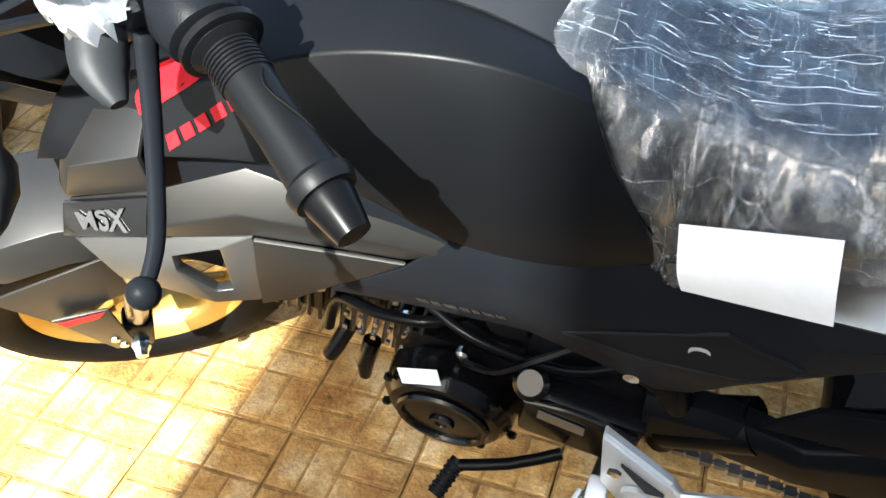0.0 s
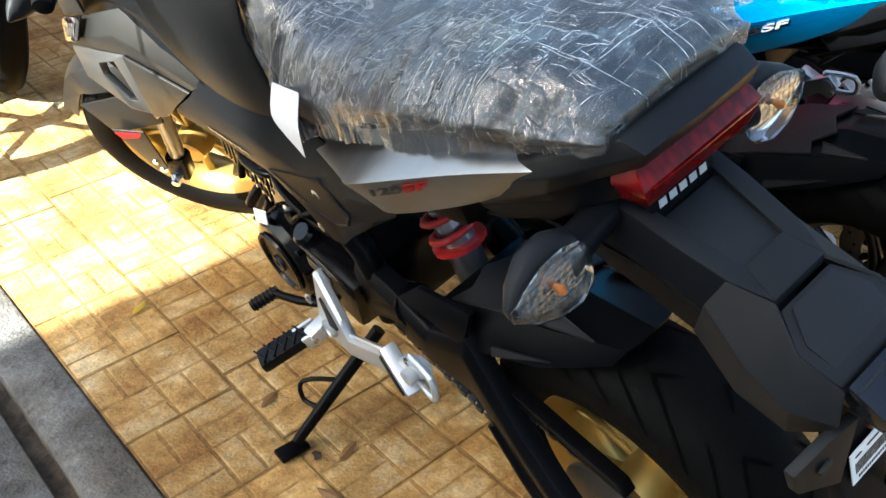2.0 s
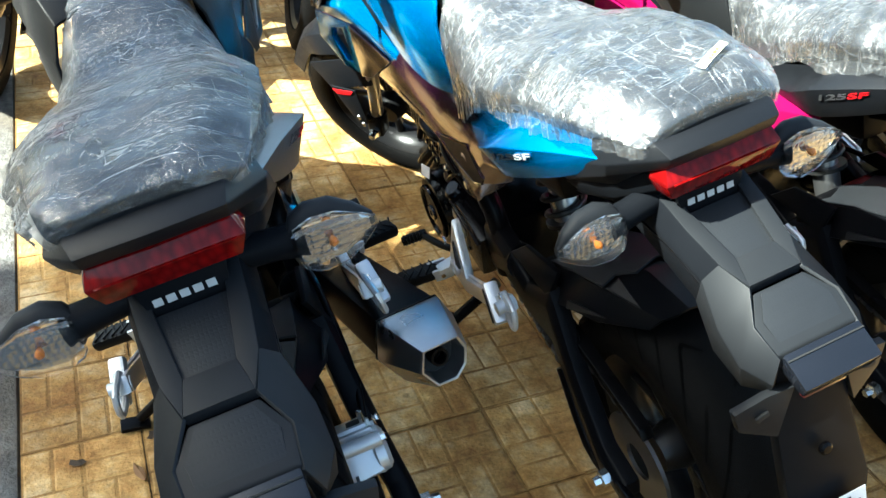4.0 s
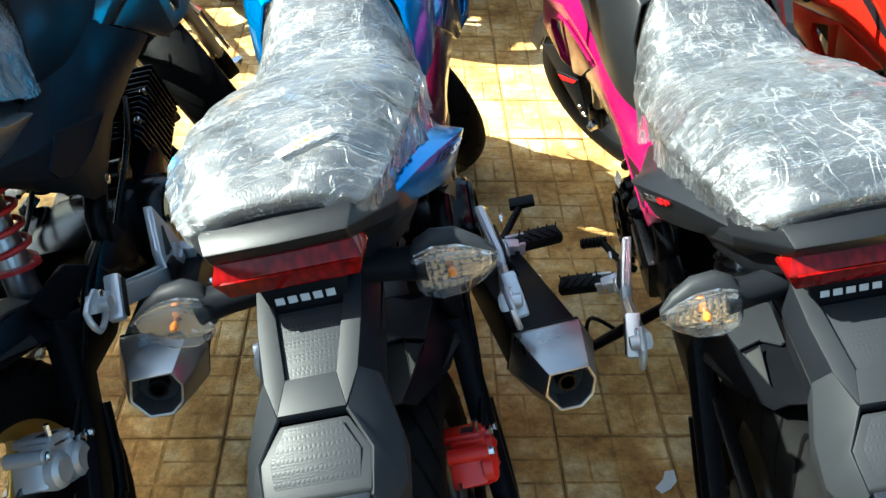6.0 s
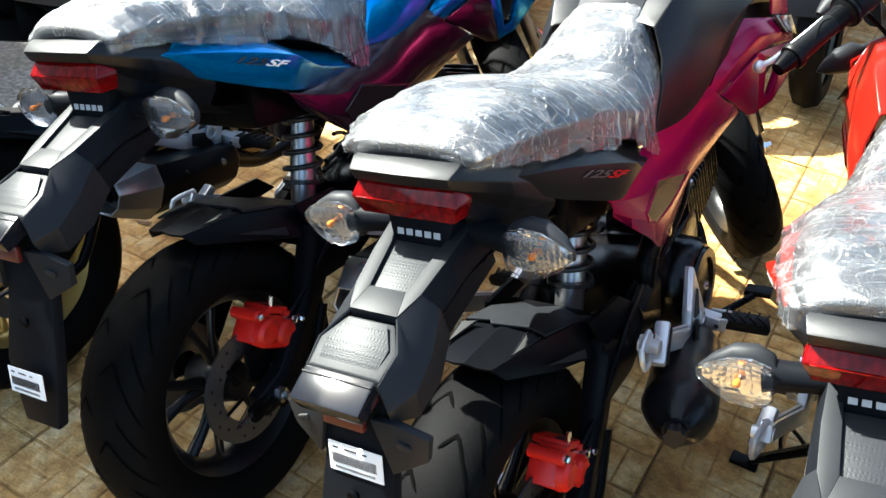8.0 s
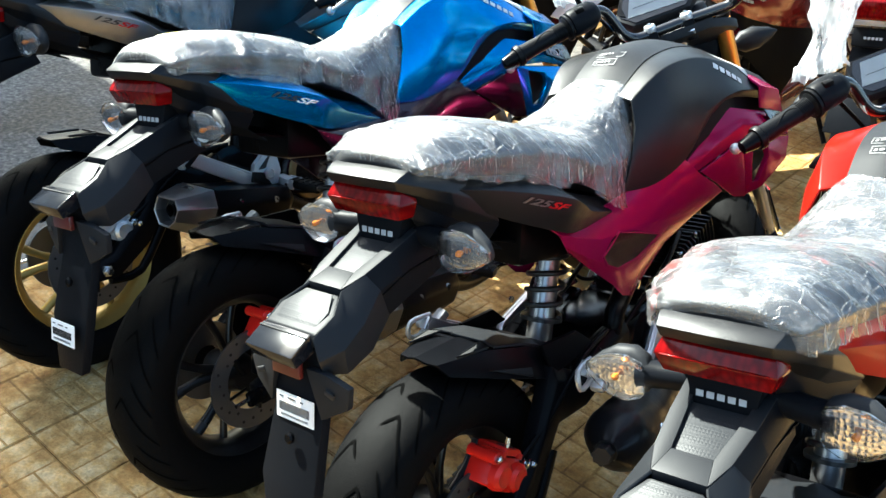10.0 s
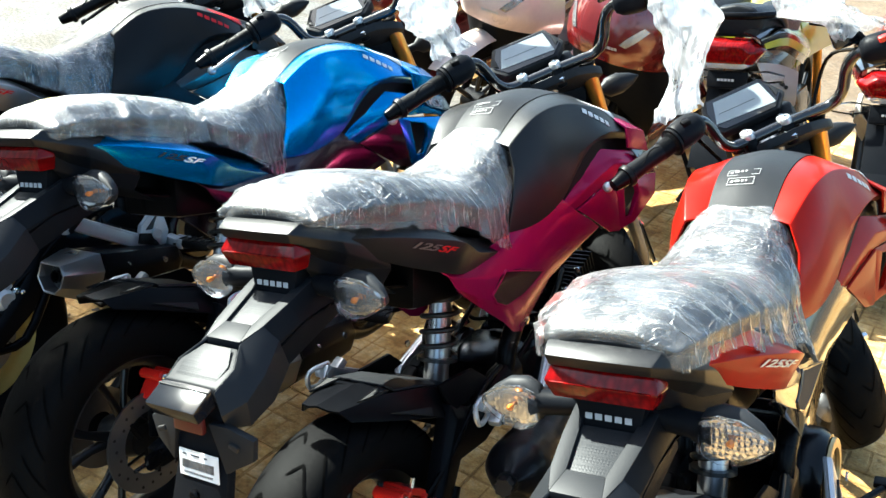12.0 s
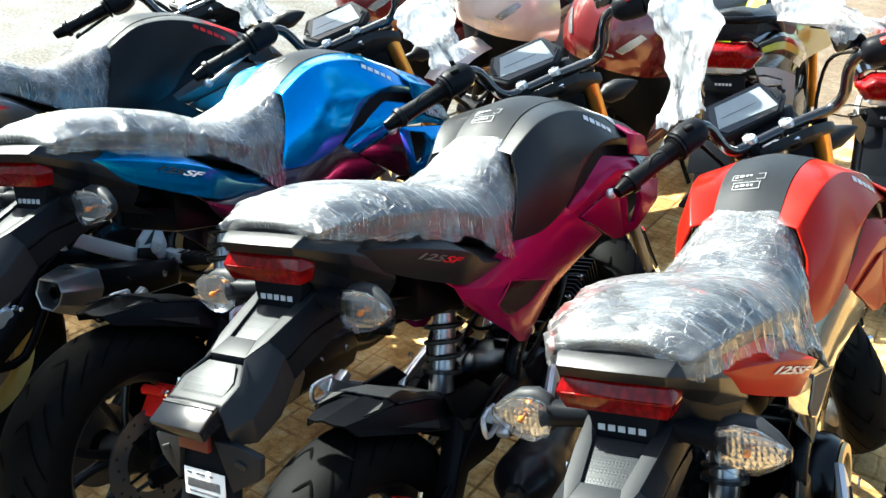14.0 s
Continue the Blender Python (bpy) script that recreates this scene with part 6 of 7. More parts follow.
SPEC_BLUE = dict(SPEC_BLACK, wheel=WHEEL_BLACK, caliper=CALIPER_RED, caliper_label="red brake caliper", spring=BLACK_SPRING, shock_label="steel shock absorber with a black spring", steer=38.0, lever=ALLOY, lever_label="bright alloy lever", lever_drop=1.0, guard=PLASTIC, guard_label="black fork guard with a red stripe",
                 fender=PLASTIC, fender_label="black front fender", tank=BLUE, tank_label="gloss blue fuel tank side", badge=BADGE, shroud=BLUE, shroud_low=PURPLE, shroud_label="gloss blue shroud", vent_frame=BLUE, wing=BLUE, wing_label="gloss blue side panel",
                 mark2=WHITE, cover=PURPLE, cover_label="dark gloss frame cover", key=True, clutch=ENGINE, seed=4.7, hem=0.016, tag=True, sticker=(-0.2900, 0.435, 0.26))
SPEC_MAGENTA = dict(SPEC_BLUE, wrapped=True, tank=CHARCOAL, tank_label="satin charcoal fuel tank side", shroud=MAGENTA, shroud_low=MAGENTA, shroud_label="gloss magenta shroud", vent_frame=MAGENTA, wing=SLAB, wing_label="dark charcoal side panel", mark=DARK_CHROME, mark2=RED_PRINT, tip=PLASTIC,
                    muffler_label="muffler wrapped in black film", cover=MAGENTA, cover_label="gloss magenta frame cover", vent=PURPLE, seed=8.1, hem=0.016, tag=False, sticker=(-0.2395, 0.545, 0.20))
SPEC_RED = dict(SPEC_BLUE, wrapped=True, tank=RED, tank_label="bright red fuel tank side", shroud=RED, shroud_low=RED, shroud_label="bright red shroud", vent_frame=RED, wing=RED, wing_label="bright red side panel", mark=BADGE, mark2=BADGE, tip=PLASTIC,
                muffler_label="muffler wrapped in black film", cover=BLACK_GLOSS, cover_label="gloss black frame cover", vent=VENT_SHADE_BLACK, clutch=GOLD_EDGE, seed=12.9, hem=0.045, tag=False, mirror=((0.10, 0.08), (0.09, 0.0)), sticker=(-0.2395, 0.545, 0.20), fork=FORK_GOLD)
bikes = [
    motorcycle(0.000, 0.000, 0.02, 14.65, SPEC_BLACK, "matt black motorcycle with gold wheels, leaning on its side stand"),
    motorcycle(0.539, 0.021, 2.91, 14.02, SPEC_BLUE, "gloss blue motorcycle with black wheels, its seat wrapped in film"),
    motorcycle(1.053, 0.045, 2.20, 13.63, SPEC_MAGENTA, "magenta and black motorcycle with a film-wrapped seat"),
    motorcycle(1.573, 0.085, 2.23, 15.62, SPEC_RED, "bright red motorcycle with a film-wrapped seat"),
]

# ---- the row in front ----
BEIGE = material("pearl_beige_paint", (0.60, 0.47, 0.41), 0.3, 0.1, coat=0.4, stain=0.05)
DEEP_RED = material("deep_red_paint", (0.11, 0.005, 0.006), 0.26, 0.2, coat=0.8, stain=0.05)
LIME = material("yellow_green_paint", (0.42, 0.42, 0.02), 0.3, 0.2, coat=1.0, stain=0.05)
GREY_PANEL = material("light_grey_plastic", (0.34, 0.34, 0.345), 0.45, stain=0.1)


def small_wheel(parent, y, R, W, paint):
    prof = [(-W * 0.4, R - 0.075), (-W * 0.5, R - 0.04), (-W * 0.36, R - 0.012), (0, R), (W * 0.36, R - 0.012), (W * 0.5, R - 0.04), (W * 0.4, R - 0.075)]
    part("tyre", lathe(prof, (0, y, R), (1, 0, 0), 48, closed=True), RUBBER, parent, smooth=60)
    part("rim", lathe([(-0.03, R - 0.078), (-0.02, R - 0.095), (0.02, R - 0.095), (0.03, R - 0.078)], (0, y, R), (1, 0, 0), 40, closed=True), paint, parent)
    for k in range(6):
        a = math.pi * k / 3
        part("spoke", tube([(0, y + 0.02 * math.sin(a), R + 0.02 * math.cos(a)), (0, y + (R - 0.09) * math.sin(a), R + (R - 0.09) * math.cos(a))], 0.010, 6), paint, parent)
    part("hub", lathe([(-0.05, 0.02), (-0.04, 0.045), (0.04, 0.045), (0.05, 0.02)], (0, y, R), (1, 0, 0), 18), paint, parent)


def scooter(x, y, yaw, paint, label, lean=9.0):
    """A scooter seen from its front: leg shield, side lamps, headlamp cowl, bars, seat."""
    b = new("scooter")
    b.matrix_world = Matrix.Translation((x, y, 0.002)) @ pose(0, 0, 0, 0, 0, yaw) @ pose(0, 0, 0, 0, -lean, 0)
    tagged(b, label, "scooter", "row of scooters in front")
    small_wheel(b, 0.0, 0.285, 0.085, WHEEL_BLACK)
    small_wheel(b, 1.24, 0.285, 0.085, WHEEL_BLACK)
    for s in (1, -1):
        grid = [mir(s, [(0.0, 1.290, 0.90), (0.075, 1.280, 0.90), (0.120, 1.220, 0.90), (0.135, 1.120, 0.89)]),
                mir(s, [(0.0, 1.340, 0.80), (0.090, 1.325, 0.80), (0.170, 1.245, 0.80), (0.200, 1.110, 0.79)]),
                mir(s, [(0.0, 1.360, 0.70), (0.095, 1.340, 0.70), (0.185, 1.245, 0.70), (0.220, 1.090, 0.69)]),
                mir(s, [(0.0, 1.340, 0.640), (0.090, 1.320, 0.638), (0.175, 1.230, 0.636), (0.212, 1.080, 0.632)])]
        p = part("leg_shield", sheet(grid, 0.006, 4, 4), paint, b, smooth=50)
        inner = [mir(s, [(0.0, 1.325, 0.645), (0.080, 1.305, 0.645), (0.165, 1.215, 0.640), (0.200, 1.070, 0.636)]),
                 mir(s, [(0.0, 1.280, 0.55), (0.070, 1.260, 0.55), (0.150, 1.170, 0.52), (0.185, 1.050, 0.48)]),
                 mir(s, [(0.0, 1.240, 0.48), (0.060, 1.220, 0.48), (0.130, 1.110, 0.40), (0.150, 1.020, 0.34)])]
        part("inner_shield", sheet(inner, 0.006, 3, 3), PLASTIC, b, smooth=50)
        lamp = sheet([mir(s, [(0.086, 1.50, 0.712), (0.110, 1.50, 0.748), (0.136, 1.50, 0.782)]), mir(s, [(0.108, 1.50, 0.706), (0.132, 1.50, 0.736), (0.152, 1.50, 0.772)])], 0.002, 3, 3)
        part("side_lamp", lay_on(lamp, p, (0, -1, 0), 0.002), LAMP_BOWL, p, "clear side lamp")
        if s < 0:
            part("model_script", lay_on(bars((-0.085, 1.50, 0.690), (1, 0, -0.05), (0.3, 0, 1), (0.009, 0.007, 0.012, 0.006, 0.010, 0.008, 0.006), 0.002, 0.009, 0.001), p, (0, -1, 0), 0.001), ALLOY, p)
        part("side_body", sheet([mir(s, [(0.09, 0.95, 0.36), (0.12, 0.60, 0.56), (0.13, 0.20, 0.66), (0.07, -0.25, 0.76)]), mir(s, [(0.14, 0.95, 0.30), (0.16, 0.60, 0.44), (0.17, 0.20, 0.56), (0.09, -0.28, 0.72)]), mir(s, [(0.11, 0.95, 0.22), (0.12, 0.60, 0.32), (0.13, 0.20, 0.42), (0.07, -0.22, 0.66)])], 0.006, 4, 3), paint, b, smooth=50)
        part("grip", tube([(s * 0.20, 1.03, 0.99), (s * 0.34, 0.99, 0.99)], 0.017, 12), GRIP, b)
        part("lever", tube([(s * 0.18, 1.07, 0.995), (s * 0.26, 1.075, 0.99), (s * 0.34, 1.04, 0.985)], 0.006, 8, 3), ALLOY, b)
        part("mirror_stalk", tube([(s * 0.16, 1.06, 1.0), (s * 0.19, 1.07, 1.08), (s * 0.27, 1.07, 1.14)], 0.006, 8, 3), FRAME, b)
        part("mirror", lathe([(-0.012, 0.028), (-0.006, 0.046), (0.004, 0.052), (0.014, 0.050)], (s * 0.30, 1.07, 1.17), (0, -1, 0.1), 20), FRAME, b)
        part("fork_leg", tube([(s * 0.065, 1.24, 0.285), (s * 0.065, 1.17, 0.56)], 0.016, 10), FRAME, b)
    part("headlamp_cowl", loft([[(u * k, yy, 0.985 + w * k) for u, w in ((-0.13, 0.0), (-0.08, -0.075), (0.08, -0.075), (0.13, 0.0), (0.08, 0.065), (-0.08, 0.065))] for yy, k in ((1.00, 0.8), (1.08, 1.0), (1.16, 0.9), (1.21, 0.65))], 0.01), paint, b, smooth=50)
    part("headlamp", plate([(-0.075, 1.212, 0.99), (-0.045, 1.218, 0.945), (0.045, 1.218, 0.945), (0.075, 1.212, 0.99), (0.045, 1.205, 1.02), (-0.045, 1.205, 1.02)], (0, 0.010, 0), 0.004), HEADLAMP, b)
    part("front_fender", sheet([[(-0.06, 1.24 + 0.32 * math.sin(a), 0.285 + 0.29 * math.cos(a)), (0, 1.24 + 0.34 * math.sin(a), 0.285 + 0.32 * math.cos(a)), (0.06, 1.24 + 0.32 * math.sin(a), 0.285 + 0.29 * math.cos(a))] for a in (-0.9, -0.4, 0.1, 0.6, 1.0)], 0.004, 3, 3), paint, b, smooth=50)
    part("floor_frame", box((0, 0.70, 0.34), (0.18, 0.60, 0.16), 0.03), FRAME, b)
    part("seat", loft([[(u * w, yy, z + v) for u, v in ((-0.9, -0.05), (-1, 0.01), (-0.6, 0.045), (0, 0.055), (0.6, 0.045), (1, 0.01), (0.9, -0.05))] for yy, w, z in ((-0.25, 0.09, 0.80), (-0.1, 0.13, 0.80), (0.2, 0.15, 0.76), (0.45, 0.13, 0.73), (0.60, 0.08, 0.70))], 0.01), VINYL, b, smooth=60)
    part("engine", box((0, 0.42, 0.30), (0.20, 0.34, 0.16), 0.04), ENGINE, b)
    part("muffler", tube([(0.15, 0.5, 0.24), (0.17, 0.1, 0.30), (0.17, -0.25, 0.36)], [0.03, 0.045, 0.045], 12), FRAME, b)
    part("stand", tube([(-0.08, 0.55, 0.22), (-0.22, 0.57, 0.07)], 0.010, 8), FRAME, b)
    return b


def commuter(x, y, yaw, paint, label, lean=9.0):
    """A motorcycle seen from behind: wide red tail lamp, grab rail, panels, mudguard."""
    b = new("commuter_motorcycle")
    b.matrix_world = Matrix.Translation((x, y, 0.002)) @ pose(0, 0, 0, 0, 0, yaw) @ pose(0, 0, 0, 0, -lean, 0) @ Matrix.Diagonal((0.96, 0.96, 0.96, 1))
    tagged(b, label, "motorcycle", "row of scooters in front")
    small_wheel(b, 0.0, 0.30, 0.10, WHEEL_BLACK)
    small_wheel(b, 1.26, 0.30, 0.09, WHEEL_BLACK)
    part("tail_lamp", loft([[(u * w, yy, 0.77 + v * h) for u, v in ((-1, 0.2), (-0.7, -0.9), (0.7, -0.9), (1, 0.2), (0.6, 1), (-0.6, 1))] for yy, w, h in ((-0.19, 0.118, 0.045), (-0.225, 0.112, 0.042), (-0.262, 0.08, 0.030))], 0.006), RED_LENS, b, "wide red tail lamp", smooth=50)
    part("lamp_lens", loft([[(u * w, yy, 0.732 + v * 0.010) for u, v in ((-1, 0), (-0.8, -1), (0.8, -1), (1, 0), (0.8, 1), (-0.8, 1))] for yy, w in ((-0.20, 0.085), (-0.246, 0.070))], 0.003), HEADLAMP, b)
    for s in (1, -1):
        part("tail_stripe", sheet([mir(s, [(0.108, -0.200, 0.800), (0.149, -0.04, 0.796), (0.170, 0.20, 0.728), (0.154, 0.45, 0.672)]), mir(s, [(0.112, -0.190, 0.780), (0.146, -0.03, 0.768), (0.164, 0.20, 0.704), (0.146, 0.45, 0.648)])], 0.004, 3, 2), paint, b, smooth=40)
        part("tail_panel", sheet([mir(s, [(0.04, -0.20, 0.835), (0.09, -0.05, 0.845), (0.12, 0.20, 0.80), (0.12, 0.45, 0.74)]), mir(s, [(0.10, -0.22, 0.815), (0.145, -0.05, 0.815), (0.165, 0.20, 0.745), (0.15, 0.45, 0.69)]), mir(s, [(0.10, -0.20, 0.775), (0.135, -0.03, 0.750), (0.150, 0.20, 0.68), (0.13, 0.45, 0.62)])], 0.005, 3, 3), BLACK_GLOSS, b, smooth=40)
        # black blocks paint the shade of two slots in the panel
        for k in range(2):
            part("panel_slot_shade", box((s * 0.128, 0.02 + 0.07 * k, 0.630 - 0.025 * k), (0.030, 0.026, 0.012), 0.003, (-20, s * 20, 0)), VENT_SHADE_BLACK, b)
        part("lower_panel", sheet([mir(s, [(0.09, -0.19, 0.735), (0.12, 0.0, 0.70), (0.14, 0.30, 0.62)]), mir(s, [(0.10, -0.12, 0.66), (0.13, 0.02, 0.60), (0.14, 0.30, 0.50)]), mir(s, [(0.07, -0.02, 0.60), (0.10, 0.08, 0.52), (0.11, 0.30, 0.42)])], 0.005, 2, 2), GREY_PANEL, b, smooth=40)
        part("indicator", tube([(s * 0.06, -0.17, 0.690), (s * 0.12, -0.19, 0.690), (s * 0.175, -0.20, 0.690)], [0.010, 0.022, 0.012], 10, 2), LENS, b)
        part("tank_side", sheet([mir(s, [(0.03, 0.52, 0.80), (0.05, 0.70, 0.88), (0.06, 0.90, 0.87)]), mir(s, [(0.10, 0.50, 0.77), (0.13, 0.70, 0.84), (0.15, 0.92, 0.83)]), mir(s, [(0.11, 0.48, 0.68), (0.15, 0.70, 0.72), (0.19, 0.98, 0.74)]), mir(s, [(0.10, 0.48, 0.60), (0.13, 0.70, 0.62), (0.17, 0.98, 0.62)])], 0.006, 4, 4), paint, b, smooth=50)
        part("grip", tube([(s * 0.20, 0.84, 1.00), (s * 0.35, 0.80, 0.99)], 0.017, 12), GRIP, b)
        part("fork_tube", tube([(s * 0.08, 1.26, 0.30), (s * 0.08, 1.00, 0.88)], 0.020, 12), FORK_GOLD, b)
        part("mirror", lathe([(-0.012, 0.028), (-0.006, 0.046), (0.004, 0.052), (0.014, 0.050)], (s * 0.28, 0.88, 1.12), (0, -1, 0.1), 20), FRAME, b)
        part("mirror_stalk", tube([(s * 0.18, 0.88, 1.0), (s * 0.20, 0.88, 1.06), (s * 0.27, 0.88, 1.10)], 0.006, 8, 3), FRAME, b)
        part("swingarm", tube([(s * 0.08, 0.0, 0.30), (s * 0.08, 0.48, 0.36)], 0.020, 8), FRAME, b)
        part("shock", tube([(s * 0.10, 0.06, 0.34), (s * 0.10, 0.16, 0.62)], 0.026, 12), BLACK_SPRING, b)
    part("handlebar", tube([(-0.22, 0.84, 1.0), (-0.1, 0.90, 0.96), (0.1, 0.90, 0.96), (0.22, 0.84, 1.0)], 0.011, 10, 4), FRAME, b)
    part("grab_rail", tube([(-0.115, 0.10, 0.80), (-0.13, -0.10, 0.875), (-0.07, -0.20, 0.885), (0.07, -0.20, 0.885), (0.13, -0.10, 0.875), (0.115, 0.10, 0.80)], 0.012, 10, 4), FRAME, b)
    part("seat", loft([[(u * w, yy, z + v) for u, v in ((-0.9, -0.05), (-1, 0.01), (-0.6, 0.045), (0, 0.055), (0.6, 0.045), (1, 0.01), (0.9, -0.05))] for yy, w, z in ((-0.15, 0.09, 0.86), (0.0, 0.13, 0.85), (0.25, 0.14, 0.80), (0.45, 0.11, 0.78), (0.55, 0.08, 0.80))], 0.01), VINYL, b, smooth=60)
    part("badge_panel", box((0, -0.212, 0.680), (0.13, 0.02, 0.06), 0.008, (-12, 0, 0)), PLASTIC, b)
    part("maker_badge", badge((-0.0285, -0.2275, 0.678), (1, 0, 0), (0, 0.2, 1), 0.057, 0.0095), BADGE, b)
    part("mudguard", solid([(-0.07, -0.18, 0.66), (0.07, -0.18, 0.66), (0.06, -0.34, 0.36), (-0.06, -0.34, 0.36), (-0.07, -0.16, 0.66), (0.07, -0.16, 0.66), (0.06, -0.32, 0.36), (-0.06, -0.32, 0.36)],
                           [(0, 1, 2, 3), (4, 5, 6, 7), (0, 1, 5, 4), (1, 2, 6, 5), (2, 3, 7, 6), (3, 0, 4, 7)], 0.004), PLASTIC, b)
    part("plate_holder", box((0, -0.315, 0.46), (0.16, 0.008, 0.12), 0.002, (-28, 0, 0)), PLASTIC, b)
    part("engine", box((0, 0.66, 0.36), (0.22, 0.34, 0.24), 0.04), ENGINE, b)
    part("frame", box((0, 0.40, 0.58), (0.14, 0.80, 0.14), 0.03), FRAME, b)
    part("muffler", tube([(0.15, 0.5, 0.26), (0.18, 0.1, 0.34), (0.18, -0.28, 0.42)], [0.03, 0.05, 0.045], 12), FRAME, b)
    part("stand", tube([(-0.08, 0.55, 0.22), (-0.24, 0.57, 0.07)], 0.010, 8), FRAME, b)
    return b


scooter(-0.42, 3.20, 172, DEEP_RED, "dark red scooter parked facing the row of motorcycles")
scooter(-0.08, 3.47, 174, BEIGE, "pearl beige scooter parked facing the row of motorcycles")
scooter(0.47, 3.32, 174, DEEP_RED, "deep red scooter with clear side lamps, parked facing the row")
commuter(0.97, 2.23, 4, LIME, "black and yellow-green motorcycle with a wide red tail lamp")
commuter(1.46, 2.25, 4, DEEP_RED, "black and red motorcycle with a wide red tail lamp")

# ---- small things ----
sheet_paper = part("paper_sheet", sheet([[(-0.1100, 0.428, 0.722), (-0.1270, 0.325, 0.759)], [(-0.1270, 0.424, 0.690), (-0.1430, 0.321, 0.727)], [(-0.1230, 0.419, 0.659), (-0.1500, 0.316, 0.695)]], 0.0005, 4, 4), PAPER, None)
sheet_paper.matrix_world = bikes[0].matrix_world.copy()
tagged(sheet_paper, "small white sheet of paper stuck on the film of the seat", "paper")


def scrap(name, outline, mat, x, y, turn, label, category):
    """A small flat thing lying crumpled on the tiles."""
    bm = bmesh.new()
    rnd = random.Random(len(label))
    mid = bm.verts.new((0, 0, 0.006))
    ring = [bm.verts.new((a, b, 0.0012 + 0.006 * rnd.random())) for a, b in outline]
    for i in range(len(ring)):
        bm.faces.new((mid, ring[i], ring[(i + 1) % len(ring)]))
    bmesh.ops.recalc_face_normals(bm, faces=bm.faces)
    bmesh.ops.solidify(bm, geom=bm.faces[:], thickness=0.0006)
    ob = part(name, bm, mat, None)
    ob.matrix_world = pose(x, y, 0.001, 0, 0, turn)
    return tagged(ob, label, category)


LEAF = material("dry_leaf", (0.16, 0.075, 0.02), 0.7, stain=0.3)
LEAF_YELLOW = material("yellow_leaf", (0.50, 0.33, 0.03), 0.6, stain=0.2)
SOIL = material("clod_of_soil", (0.05, 0.032, 0.018), 0.9, stain=0.3, bump=0.5, bump_scale=200)
SMALL = [(0.028, 0.0), (0.016, 0.013), (-0.004, 0.010), (-0.024, 0.016), (-0.030, 0.002), (-0.012, -0.008), (0.010, -0.012)]
BLADE = [(0.022, 0.0), (0.010, 0.006), (-0.004, 0.008), (-0.020, 0.004), (-0.026, 0.0), (-0.018, -0.005), (0.0, -0.008), (0.012, -0.005)]
scrap("paper_scrap", SMALL, PAPER, 0.900, 0.284, 60, "torn scrap of white paper lying on the tiles", "scrap")
scrap("dry_leaf", BLADE, LEAF, -0.262, 0.640, 20, "dry brown leaf on the tiles beside the stand", "leaf")
scrap("dry_leaf", BLADE, LEAF, -0.300, 0.405, 110, "curled brown leaf by the side stand's foot", "leaf")
scrap("dry_leaf", BLADE, LEAF, -0.230, 0.455, 200, "small dry leaf fallen under the motorcycle", "leaf")
scrap("yellow_leaf", BLADE, LEAF_YELLOW, -0.330, 1.020, 35, "small yellow leaf on the sunlit tiles", "leaf")
scrap("soil_clod", [(a * 0.5, b * 0.6) for a, b in SMALL], SOIL, -0.396, 0.454, 0, "dark crumb of soil on the tiles", "soil")
scrap("soil_clod", [(a * 0.4, b * 0.6) for a, b in SMALL], SOIL, -0.270, 0.480, 80, "small crumb of soil beside the stand", "soil")


